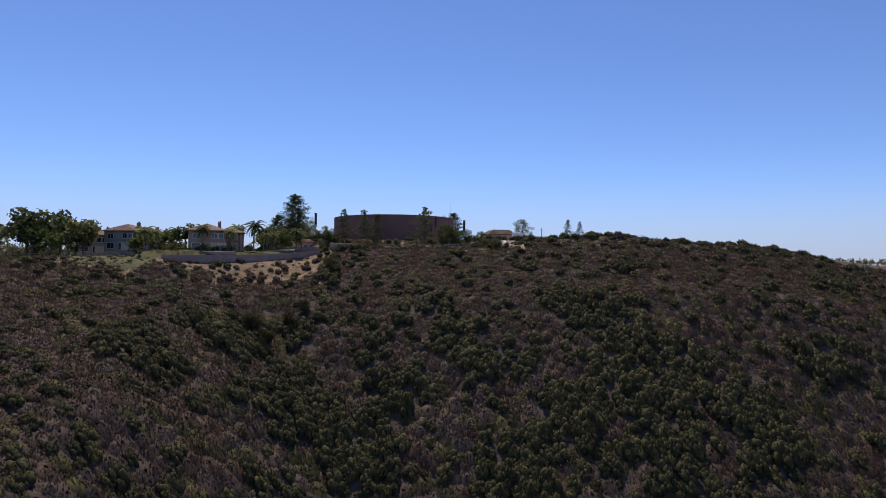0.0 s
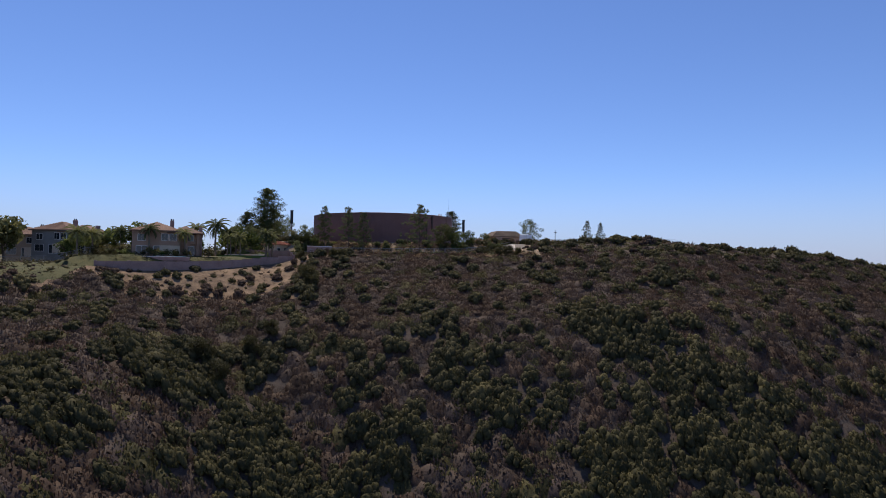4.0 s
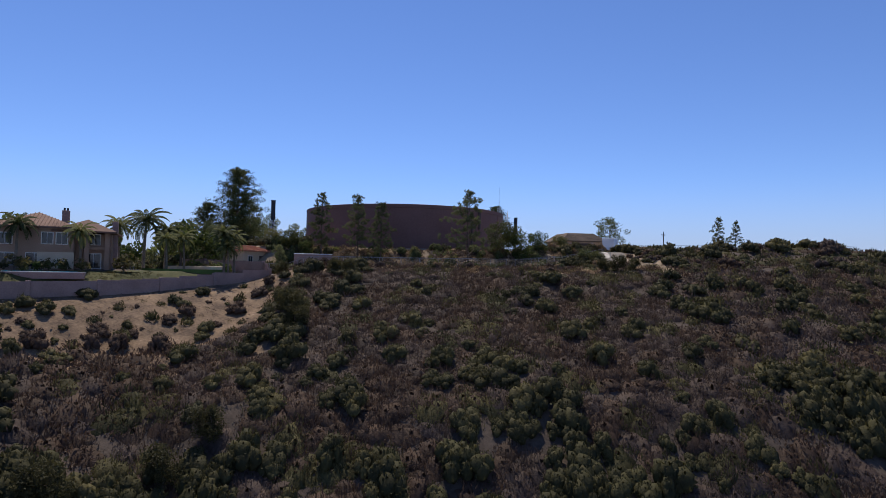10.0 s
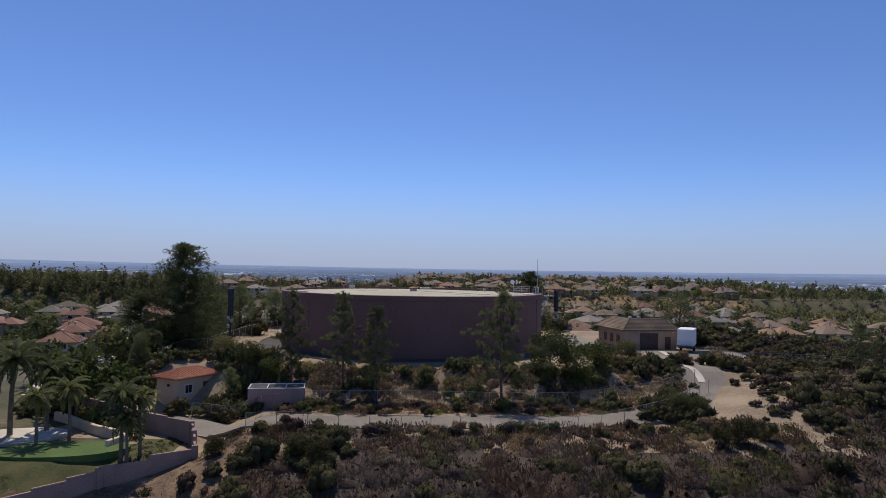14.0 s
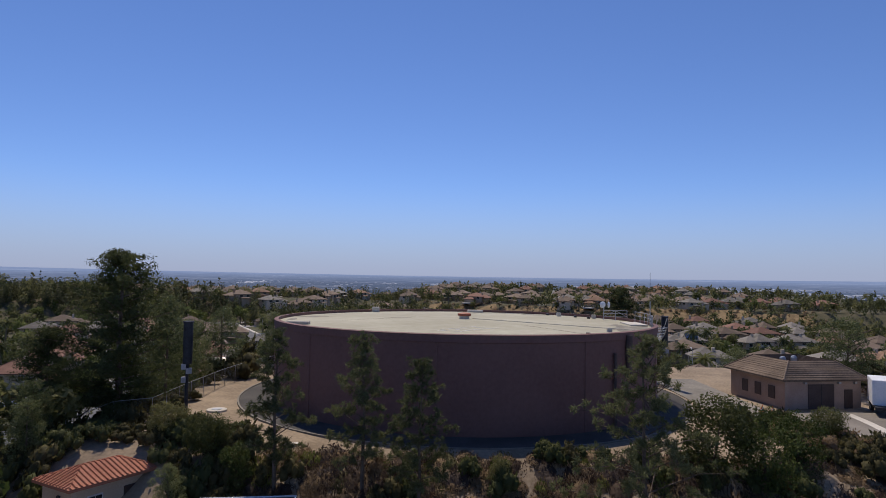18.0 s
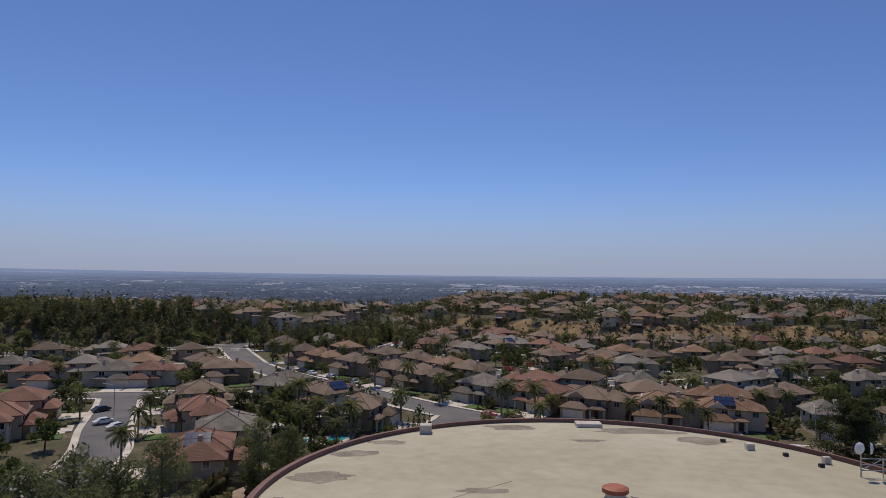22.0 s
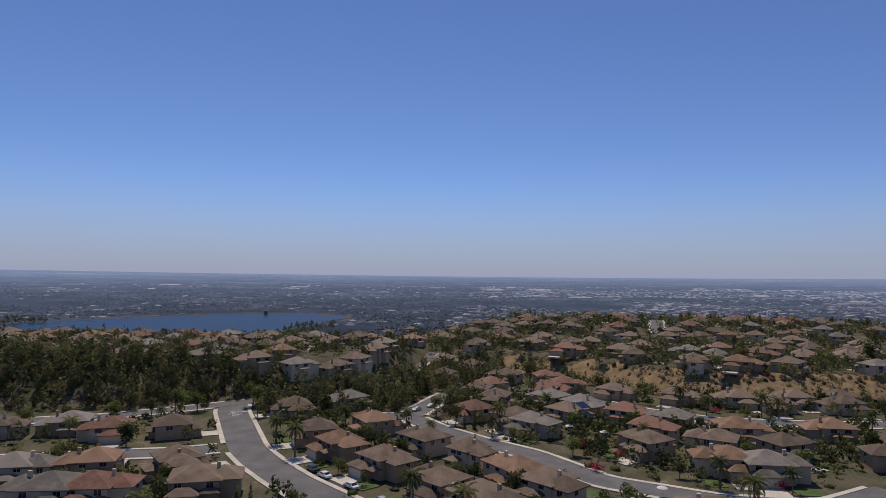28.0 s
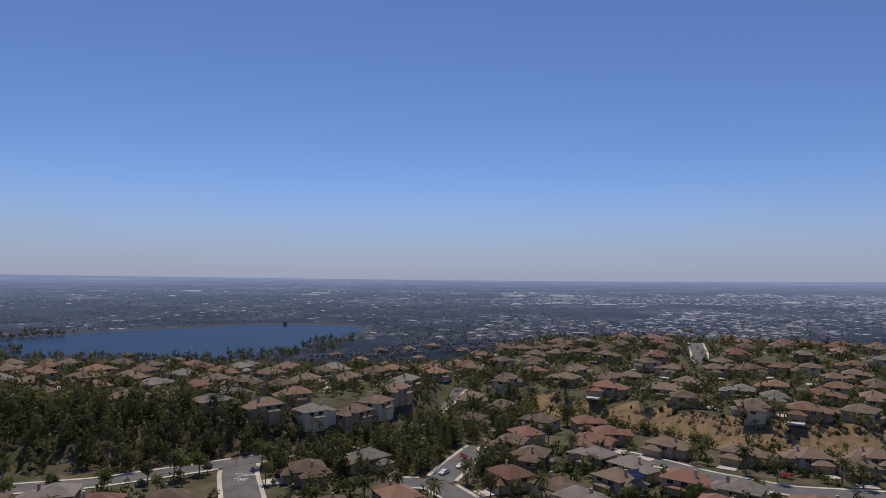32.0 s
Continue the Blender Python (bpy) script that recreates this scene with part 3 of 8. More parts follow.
gx = spread(-84, 120, 2.0, (-4600, 4600), 1.06)
gy = spread(-126, 60, 2.0, (-420, 4880), 1.025)
X, Y = np.meshgrid(gx, gy)
rng = np.random.default_rng(3)
rough_z = np.array([[noise.noise((x * 0.12, y * 0.12, 0.3)) for x in gx] for y in gy])
Z = ground_z(X, Y) + np.where(Y < -50, 0.5, 0.12) * rough_z * (np.hypot(X, Y) < 330)
nx = len(gx)
cell = np.arange((len(gy) - 1) * (nx - 1))
r0 = cell // (nx - 1) * nx + cell % (nx - 1)
quads = np.stack([r0, r0 + 1, r0 + nx + 1, r0 + nx], 1)
mid_x, mid_y = (X.ravel()[r0] + X.ravel()[r0 + nx + 1]) / 2, (Y.ravel()[r0] + Y.ravel()[r0 + nx + 1]) / 2
wobble = rough_z.ravel()[r0] + rng.uniform(-0.35, 0.35, len(r0))
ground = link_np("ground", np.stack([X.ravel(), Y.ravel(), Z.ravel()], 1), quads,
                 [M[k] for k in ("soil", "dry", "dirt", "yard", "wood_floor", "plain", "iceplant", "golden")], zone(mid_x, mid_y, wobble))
ground.data.polygons.foreach_set("use_smooth", np.ones(len(quads), bool))
tagged(ground, "hilly ground of dry soil, scrub, gardens and far plain", "ground", kind="structure")

# ---- lake ----
n = 120
ring = []
for k in range(n):
    a = 2 * math.pi * k / n
    r = 1.05 / float(in_lake(LAKE[0] + math.cos(a), LAKE[1] + math.sin(a)))
    ring.append((LAKE[0] + r * math.cos(a), LAKE[1] + r * math.sin(a), -35.0))
lake = link("lake", ring, [tuple(range(n))], M["water"])
shore_v, shore_f = [], []
for k in range(41):
    a = radians(12 + 4.0 * k)
    r = 1.0 / float(in_lake(LAKE[0] + math.cos(a), LAKE[1] + math.sin(a)))
    for w, z in ((1.0, -35.3), (1.03, -34.4), (1.045, -33.9), (1.07, -38)):
        shore_v.append((LAKE[0] + r * w * math.cos(a), LAKE[1] + r * w * math.sin(a), z))
    if k < 40:
        shore_f += [(4 * k + j, 4 * k + 4 + j, 4 * k + 5 + j, 4 * k + 1 + j) for j in range(3)]
tagged(link("shore", shore_v, shore_f, M["wood_floor"]), "low tan earth dam and bare shore round the far side of the lake", "shore", kind="structure")
tower = thing("intake_tower", -446, 1220, -36, 0, "small dark round intake tower standing in the lake", "tower")
Shape().lathe([(3.2, 0), (3.2, 8.0), (3.8, 8.2), (3.8, 9.0), (0.001, 9.6)], 16).part("shaft", M["old_concrete"], tower)
tagged(lake, "calm dark blue reservoir lake in a basin", "lake", kind="structure")


# ---- roads ----
def line_dist(x, y, line):
    """How far a place lies from a line in plan."""
    best = 1e9
    for (xa, ya), (xb, yb) in zip(line[:-1], line[1:]):
        dx, dy = xb - xa, yb - ya
        u = min(1, max(0, ((x - xa) * dx + (y - ya) * dy) / (dx * dx + dy * dy)))
        best = min(best, math.hypot(x - xa - u * dx, y - ya - u * dy))
    return best


def strip(name, line, off0, off1, lift, material, parent=None, thick=0.25, step=4.0, clear=()):
    """A paved band along a line in plan, between two offsets to its right, lying on the ground."""
    pts = []
    for (xa, ya), (xb, yb) in zip(line[:-1], line[1:]):
        m = max(1, round(math.hypot(xb - xa, yb - ya) / step))
        pts += [(xa + (xb - xa) * i / m, ya + (yb - ya) * i / m) for i in range(m)]
    pts.append(line[-1])
    P = np.array(pts, float)
    for _ in range(3):
        P[1:-1] = (P[:-2] + 2 * P[1:-1] + P[2:]) / 4
    t = np.gradient(P, axis=0)
    t /= np.linalg.norm(t, axis=1, keepdims=True)
    side = np.stack([t[:, 1], -t[:, 0]], 1)
    v, f = [], []
    for p, s in zip(P, side):
        zc = float(ground_z(*p)) + lift
        for o in (off0, off1):
            q = p + s * o
            v += [(*q, zc), (*q, zc - thick)]
    for i in range(len(P) - 1):
        c = (P[i] + P[i + 1]) / 2 + side[i] * (off0 + off1) / 2
        if any(line_dist(c[0], c[1], other) < 6.2 for other in clear):
            continue
        a, b = 4 * i, 4 * i + 4
        f += [(a, a + 2, b + 2, b), (a + 1, a, b, b + 1), (a + 2, a + 3, b + 3, b + 2)]
    return link(name, v, f, material, parent)


STREETS = dict(
    main=[(-121, 272), (-116.5, 259), (-107.5, 241), (-100, 226), (-92, 210), (-83.6, 198), (-70, 182), (-56, 168.5), (-40, 154.5), (-21, 135), (-7.5, 123.5), (9.3, 113.5), (30, 103.5), (58, 95), (95, 91), (140, 90), (210, 96), (290, 110)],
    mews=[(-100, 209), (-110, 203.5), (-126, 199.5), (-142, 194.5), (-170, 186)],
    branch=[(-11, 122), (-16, 103), (-21, 91), (-28, 76), (-37, 62), (-46, 50)],
    west=[(-45, -24), (-49, -15), (-54, -4), (-60, 12), (-66, 34), (-73, 62), (-80, 86), (-89, 103), (-100, 129), (-106, 141)],
    cross=[(-190, 128), (-150, 134), (-118, 140), (-96, 144), (-80, 151)],
    forest=[(-260, 205), (-200, 226), (-157, 244), (-134, 262), (-121, 273), (-107, 287), (-97, 293), (-84, 307), (-75, 322), (-67, 350), (-55, 395)],
    court=[(-62, 257), (-51, 258), (-38, 239), (-24, 225), (-9.5, 213), (7, 190), (33, 178), (57, 177), (76, 190)],
    close=[(-50, 259), (-46, 278), (-41.7, 294), (-39, 304)],
    east=[(14, 300), (27, 289), (37, 278), (60, 264), (100, 262), (160, 272), (240, 290), (320, 304)],
    middle=[(76, 190), (105, 187), (150, 196), (220, 205), (300, 225)],
    ridge=[(88, 462), (91, 480), (110, 560), (130, 640), (152, 737)],
)
for i, (key, line) in enumerate(STREETS.items()):
    others = [v for k, v in STREETS.items() if k != key]
    half = 5.2 if key == "main" else 4.4
    tagged(strip("road", line, -half, half, 0.09 + 0.012 * i, M["asphalt"]), "grey asphalt residential street", "road", kind="structure")
    for side in (-1, 1):
        o = sorted((side * (half + 0.05), side * (half + 1.5)))
        tagged(strip("pavement", line, o[0], o[1], 0.26, M["concrete"], step=2.5, clear=others), "pale concrete pavement with a kerb", "pavement", kind="structure")
SERVICE = [(-41, -30.5), (-33.5, -35.4), (-27, -39.0), (-20, -41.6), (-6.7, -43.3), (11.4, -42.8), (26.8, -42.4), (33.5, -40.0), (37.0, -35.5), (38.8, -28), (40, -18), (40.5, -10)]
tagged(strip("service_road", SERVICE, -2.6, 2.6, 0.12, M["yard_asphalt"], step=2.0), "worn pale asphalt service road below the tank", "road", kind="structure")
apron = Shape()
apron.box(27.0, -14.5, 6.2, 52, -8.2, 6.56)
apron.box(34.0, -21.0, 6.2, 52, -14.5, 6.56)
tagged(apron.part("paved_yard", M["yard_asphalt"]), "worn sunlit asphalt yard before the pump house", "pavement", kind="structure")
for line in ([(29.5, -11.5), (32.3, -14.5), (35.0, -18.8), (37.2, -22.3), (38.0, -28.0), (37.5, -31.0)], [(40.2, -9.0), (39.6, -14.0), (38.4, -19.5)]):
    tagged(strip("gutter", line, -0.45, 0.45, 0.185, M["concrete"], thick=0.3, step=1.2), "pale concrete valley gutter across the asphalt yard", "gutter", kind="structure")
pad = Shape()
pad.lathe([(22.0, 6.42), (22.0, 6.50), (25.6, 6.47), (25.6, 6.40)], 96)
tagged(pad.part("tank_apron", M["tank_paving"]), "dark asphalt apron round the water tank", "pavement", kind="structure")
side_yard = Shape()
side_yard.box(26.2, -8.1, 6.2, 32.4, 14, 6.50)
tagged(side_yard.part("side_yard", M["old_concrete"]), "worn concrete yard between the tank and the pump house", "pavement", kind="structure")
kerb = Shape()
kerb.lathe([(25.6, 6.3), (25.6, 6.56), (25.78, 6.56), (25.78, 6.3)], 96)
tagged(kerb.part("kerb", M["old_concrete"]), "pale concrete kerb round the tank apron", "kerb", kind="structure")


# ---- water tank ----
def water_tank():
    t = thing("water_tank", 0, 0, 6.4, 0, "large round purple-brown concrete water tank with a pale flat roof", "water tank")
    R, H = 22.0, 8.9
    s = Shape().lathe([(R, 0), (R, H - 0.75), (R + 0.10, H - 0.72), (R + 0.10, H - 0.05), (R - 0.1, H), (R - 0.35, H), (R - 0.35, H - 0.5)], 144)
    s.part("wall", M["tank"], t)
    roof = Shape().lathe([(R - 0.35, H - 0.35), (14, H - 0.22), (7, H - 0.12), (1.0, H - 0.05), (0.001, H - 0.05)], 144)
    roof.part("roof", M["tank_roof"], t, "pale concrete roof with dark rain stains", smooth=True)
    for a in range(0, 360, 36):
        c, d = math.cos(radians(a - 97.5)), math.sin(radians(a - 97.5))
        Shape().tube((c * (R + 0.01), d * (R + 0.01), 0), (c * (R + 0.01), d * (R + 0.01), H - 0.7), 0.07, 0.07, 6).part("joint_rib", M["tank"], t)
    v = thing("roof_vent", 0, 0, H - 0.05)
    v.parent = t
    v.matrix_world = pose(0, 0, 6.4 + H - 0.05)
    Shape().lathe([(0.6, 0), (0.6, 0.35), (0.001, 0.35)], 24).part("collar", M["concrete"], v)
    Shape().lathe([(0.75, 0.35), (0.80, 0.38), (0.80, 0.62), (0.55, 0.72), (0.001, 0.78)], 24).part("cap", M["vent"], v, "rust-red vent cap")
    rg = np.random.default_rng(8)
    for x, y, rx, ry in ((-19, 3.5, 2.2, 1.2), (-17.5, 9.5, 1.8, 1.0), (-8, 1, 1.6, 0.5), (-15.5, 13.0, 1.6, 0.7), (-20.2, -2.0, 0.5, 1.8), (6, 18.5, 3.6, 1.1), (11, 15.5, 2.2, 1.3), (-5, 19, 2.4, 0.9), (1, 14.5, 1.5, 0.4)):
        pts = []
        for k in range(18):
            a = 2 * math.pi * k / 18
            r = 1 + rg.uniform(-0.28, 0.28)
            pts.append((x + rx * r * math.cos(a), y + ry * r * math.sin(a)))
        pts = [(p[0] * k, p[1] * k) for p in pts for k in (min(1, 21.5 / math.hypot(*p)),)]
        zz = [float(np.interp(math.hypot(*p), [0, 1, 7, 14, 21.65], [H - 0.05, H - 0.05, H - 0.12, H - 0.22, H - 0.35])) + 0.012 for p in pts]
        link("stain", [(*p, z) for p, z in zip(pts, zz)], [tuple(range(len(pts)))], M["stain"], t)
    for x, y, w, d, h in ((-17.8, -9.4, 2.3, 1.1, 0.10), (2.1, 20.2, 2.3, 1.3, 0.12), (-12.5, 16.5, 1.0, 1.0, 0.5), (14.3, -12.6, 0.5, 0.4, 0.2), (13.5, 13, 0.6, 0.5, 0.3), (17.6, 9.5, 0.5, 0.4, 0.3)):
        Shape().box(x - w / 2, y - d / 2, H - 0.3, x + w / 2, y + d / 2, H - 0.1 + h, 0, 0.04).part("roof_hatch", M["concrete"], t)
    # downpipe, overflow box and level gauge on the front of the wall
    for az, z0, z1, r in ((-52, 0.2, 7.0, 0.16), (-46.5, 4.6, 6.2, 0.26), (-46.5, 6.2, 8.6, 0.34)):
        c, d = math.cos(radians(az)), math.sin(radians(az))
        Shape().tube((c * (R + 0.22), d * (R + 0.22), z0), (c * (R + 0.22), d * (R + 0.22), z1), r, r, 10).part("pipe", M["brown_door"], t)
    # chalk lettering worn on the roof: plain bars
    def roof_z(x, y):
        return float(np.interp(math.hypot(x, y), [0, 1, 7, 14, 21.65], [H - 0.05, H - 0.05, H - 0.12, H - 0.22, H - 0.35]))

    def roof_line(x0, y0, x1, y1, w, lift, name, material):
        m = max(1, int(math.hypot(x1 - x0, y1 - y0) / 4))
        for i in range(m):
            p = [(x0 + (x1 - x0) * k / m, y0 + (y1 - y0) * k / m) for k in (i, i + 1)]
            ang = math.atan2(y1 - y0, x1 - x0)
            nx_, ny_ = -math.sin(ang) * w, math.cos(ang) * w
            v = [(x + q * nx_, y + q * ny_, roof_z(x, y) + h) for x, y in p for q in (-1, 1) for h in (0.0, lift)]
            link(name, v, [(1, 5, 7, 3), (0, 2, 6, 4), (0, 4, 5, 1), (2, 3, 7, 6), (0, 1, 3, 2), (4, 6, 7, 5)], material, t)

    for x0, y0, x1, y1 in ((-3.0, -16.0, -2.0, -15.2), (-2.7, -14.4, -1.5, -13.1), (-1.5, -13.1, -0.6, -12.6), (-0.5, -11.9, 0.9, -10.5), (-1.5, -15.9, -0.8, -16.2), (-0.8, -16.2, -0.2, -15.1), (-0.2, -15.1, 1.2, -13.4), (1.2, -13.4, 3.2, -11.6), (0.9, -11.7, 1.8, -10.9), (-1.2, -14.0, 0.1, -13.3), (-1.4, -14.9, -0.8, -14.2)):
        roof_line(x0, y0, x1, y1, 0.07, 0.02, "marking_bar", M["chalk"])
    for x0, y0, x1, y1 in ((1.0, 0.3, 10.8, -6.0), (10.8, -6.0, 18.6, -10.7)):
        roof_line(x0, y0, x1, y1, 0.05, 0.06, "roof_cable", M["concrete"])
    roof_line(6.1, -7.2, 11.8, -16.9, 0.03, 0.014, "crack", M["stain"])
    roof_line(-14, -4, -6, 3, 0.03, 0.014, "crack", M["stain"])
    # wet grey stain by the stair head, with a ragged edge
    edge = [(17.8, -1.8), (18.3, -4.5), (20.6, -4.0), (19.6, -8.6), (18.3, -11.3), (14.8, -15.7), (12.8, -17.2), (12.3, -15.9), (15.1, -12.8), (15.9, -10.2), (15.1, -8.8), (16.8, -6.0), (16.4, -3.4)]
    ragged = []
    for (x0, y0), (x1, y1) in zip(edge, edge[1:] + edge[:1]):
        for k in range(4):
            x, y = x0 + (x1 - x0) * k / 4 + rg.uniform(-0.22, 0.22), y0 + (y1 - y0) * k / 4 + rg.uniform(-0.22, 0.22)
            c = min(1, 21.4 / math.hypot(x, y))
            ragged.append((x * c, y * c, roof_z(x * c, y * c) + 0.010))
    link("stain", ragged, [tuple(range(len(ragged)))], M["stain"], t, label="dark grey water stain")
    pl = Shape().box(-1.0, -2.4, 0, 1.0, 2.4, 0.16, 0, 0.03).part("stair_landing", M["concrete"], t)
    pl.matrix_local = pose(19.9, -1.3, H - 0.30)
    for x, y in ((12.3, 15.3), (15.5, 11.3), (16.7, 8.5), (11.2, -17.1)):
        Shape().box(x - 0.18, y - 0.14, H - 0.4, x + 0.18, y + 0.14, H - 0.05, 0, 0.03).part("roof_bracket", M["dark"], t)
    # steel rack that carries the dishes
    for x in (18.2, 19.7, 21.2):
        Shape().tube((x, 6.3, H - 0.35), (x, 6.3, H + 1.0), 0.04, 0.04, 6).part("rack_post", M["steel"], t)
    for z in (0.15, 0.55, 0.95):
        Shape().tube((18.2, 6.3, H + z), (21.2, 6.3, H + z), 0.035, 0.035, 6).part("rack_rail", M["steel"], t)
    Shape().tube((18.2, 6.3, H + 0.15), (19.7, 6.3, H + 0.95), 0.03, 0.03, 6).part("rack_brace", M["steel"], t)
    Shape().tube((21.2, 6.3, H + 0.15), (19.7, 6.3, H + 0.95), 0.03, 0.03, 6).part("rack_brace", M["steel"], t)
    # railing round the stair head
    a0, a1 = radians(-22), radians(8)
    posts = 8
    for k in range(posts):
        a = a0 + (a1 - a0) * k / (posts - 1)
        x, y = 21.5 * math.cos(a), 21.5 * math.sin(a)
        Shape().tube((x, y, H - 0.3), (x, y, H + 1.0), 0.035, 0.035, 6).part("railing_post", M["steel"], t)
        if k < posts - 1:
            b = a0 + (a1 - a0) * (k + 1) / (posts - 1)
            for h in (0.5, 1.0):
                Shape().tube((x, y, H + h), (21.5 * math.cos(b), 21.5 * math.sin(b), H + h), 0.03, 0.03, 6).part("rail", M["steel"], t)
    # stair hugging the wall
    for k in range(40):
        a = radians(-14 + k * 1.2)
        z = H - 0.25 - k * 0.215
        x, y = 22.6 * math.cos(a), 22.6 * math.sin(a)
        s = Shape().box(-0.14, -0.45, -0.02, 0.14, 0.45, 0.02)
        o = s.part("stair_tread", M["steel"], t)
        o.matrix_local = pose(x, y, z, 0, 0, math.degrees(a) + 90)
    for rr in (22.12, 23.1):
        for k in range(13):
            a, b = radians(-14 + k * 3.6), radians(-14 + (k + 1) * 3.6)
            za, zb = H - 0.25 - k * 0.645, H - 0.25 - (k + 1) * 0.645
            for up in (0.0, 1.0):
                Shape().tube((rr * math.cos(a), rr * math.sin(a), za + up), (rr * math.cos(b), rr * math.sin(b), zb + up), 0.05, 0.05, 6).part("stair_rail", M["steel"], t)
    # aerials at the stair head
    Shape().tube((20.7, -5.0, H - 0.3), (20.7, -5.0, H + 2.6), 0.05, 0.05, 8).part("aerial_mast", M["steel"], t)
    Shape().tube((20.7, -5.0, H + 2.6), (20.7, -5.0, H + 5.8), 0.025, 0.015, 6).part("whip_aerial", M["dark"], t)
    Shape().tube((18.2, 6.3, H - 0.3), (18.2, 6.3, H + 2.0), 0.05, 0.05, 8).part("dish_mast", M["steel"], t)
    for dx in (0.0, 0.75):
        d = Shape().lathe([(0.001, 0.18), (0.3, 0.13), (0.42, 0.0), (0.38, 0.0), (0.25, 0.08), (0.001, 0.12)], 20).part("dish", M["white"], t)
        d.matrix_local = pose(18.0 + dx, 6.1, H + 1.7, 90, 0, 15 + 60 * dx)
    return t


water_tank()


def monopole(x, y, top, label):
    z = float(ground_z(x, y))
    t = thing("antenna_pole", x, y, z, 20, label, "antenna pole")
    h = top - z
    Shape().lathe([(0.55, -0.3), (0.55, 0.5), (0.001, 0.5)], 16).part("footing", M["concrete"], t)
    Shape().lathe([(0.16, 0.4), (0.14, h - 3.0)], 14).part("mast", M["dark"], t)
    Shape().lathe([(0.14, h - 3.9), (0.42, h - 3.9), (0.42, h - 0.12), (0.001, h - 0.12)], 20).part("radome", M["dark"], t)
    Shape().lathe([(0.5, h - 0.12), (0.5, h), (0.001, h)], 20).part("cap", M["dark"], t)
    for k, hh in enumerate((h - 5.6, h - 4.8, h - 4.4)):
        Shape().box(-0.5 + 0.4 * (k % 2), -0.35, hh, -0.1 + 0.5 * (k % 2), 0.2, hh + 0.5, 0, 0.04).part("equipment_box", M["fence_steel"], t)
    return t


monopole(-25.9, -18.4, 15.75, "black cell antenna pole on a concrete footing beside the tank")
monopole(26.3, 7.0, 15.6, "black cell antenna pole behind the tank stairs")


def pump_house():
    t = thing("pump_house", 33.5, -2.2, 6.42, 10.0, "tan block pump house with a tiled skirt roof", "utility building")
    W, D, H = 10.6, 10.4, 3.3
    s = Shape()
    s.box(0.6, -4.6, 0, W - 0.6, D - 5.2, H)
    s.part("wall", M["shed"], t)
    r = Shape()
    x0, y0, x1, y1 = 0, -5.2, W, D - 4.6
    i, rise = 2.4, 1.75
    v = [(x0, y0, H), (x1, y0, H), (x1, y1, H), (x0, y1, H), (x0 + i, y0 + i, H + rise), (x1 - i, y0 + i, H + rise), (x1 - i, y1 - i, H + rise), (x0 + i, y1 - i, H + rise)]
    v += [(a, b, H - 0.2) for a, b, _ in v[:4]] + [(a, b, H + 0.6) for a, b, _ in v[4:8]]
    f = [(k, (k + 1) % 4, 4 + (k + 1) % 4, 4 + k) for k in range(4)] + [(8 + k, 8 + (k + 1) % 4, (k + 1) % 4, k) for k in range(4)]
    f += [(4 + k, 4 + (k + 1) % 4, 12 + (k + 1) % 4, 12 + k) for k in range(4)] + [(12, 13, 14, 15), (11, 10, 9, 8)]
    link("roof", v, f, M["tile_t"], t, label="tan tiled skirt roof round a flat well")
    for k in range(4):
        a, b = Vector(v[k]), Vector(v[4 + k])
        Shape().tube(a, b, 0.09, 0.09, 6).part("hip_cap", M["tile_t"], t)
    for z in range(1, 9):
        q = z / 9
        a, b = (x0 + i * q, y0 + i * q, H + rise * q), (x1 - i * q, y0 + i * q, H + rise * q)
        Shape().tube(a, b, 0.035, 0.035, 5).part("tile_course", M["tile_t"], t)
        a, b = (x0 + i * q, y0 + i * q, H + rise * q), (x0 + i * q, y1 - i * q, H + rise * q)
        Shape().tube(a, b, 0.035, 0.035, 5).part("tile_course", M["tile_t"], t)
    dr = Shape().box(3.4, -4.68, 0.02, 6.6, -4.6, 2.7)
    door = dr.part("roller_door", M["brown_door"], t, "brown double steel door")
    Shape().box(4.98, -4.70, 0.02, 5.02, -4.67, 2.7).part("door_gap", M["dark"], door)
    Shape().box(7.9, -4.68, 0.02, 8.9, -4.6, 2.1).part("door", M["brown_door"], t)
    for x in (3.0, 7.2, 9.2):
        Shape().box(x - 0.15, -4.85, 2.75, x + 0.15, -4.6, 2.95).part("wall_lamp", M["steel"], t)
    for y in (-3, -0.6, 1.8):
        Shape().box(0.52, y, 0.9, 0.6, y + 1.1, 2.3).part("louvre", M["brown_door"], t)
    for x, y in ((4.2, 0.5), (6.2, 1.2)):
        Shape().lathe([(0.36, H + 0.6), (0.36, H + 1.62), (0.24, H + 1.82), (0.001, H + 1.86)], 16, x=x, y=y).part("roof_fan", M["steel"], t)
    return t


pump_house()


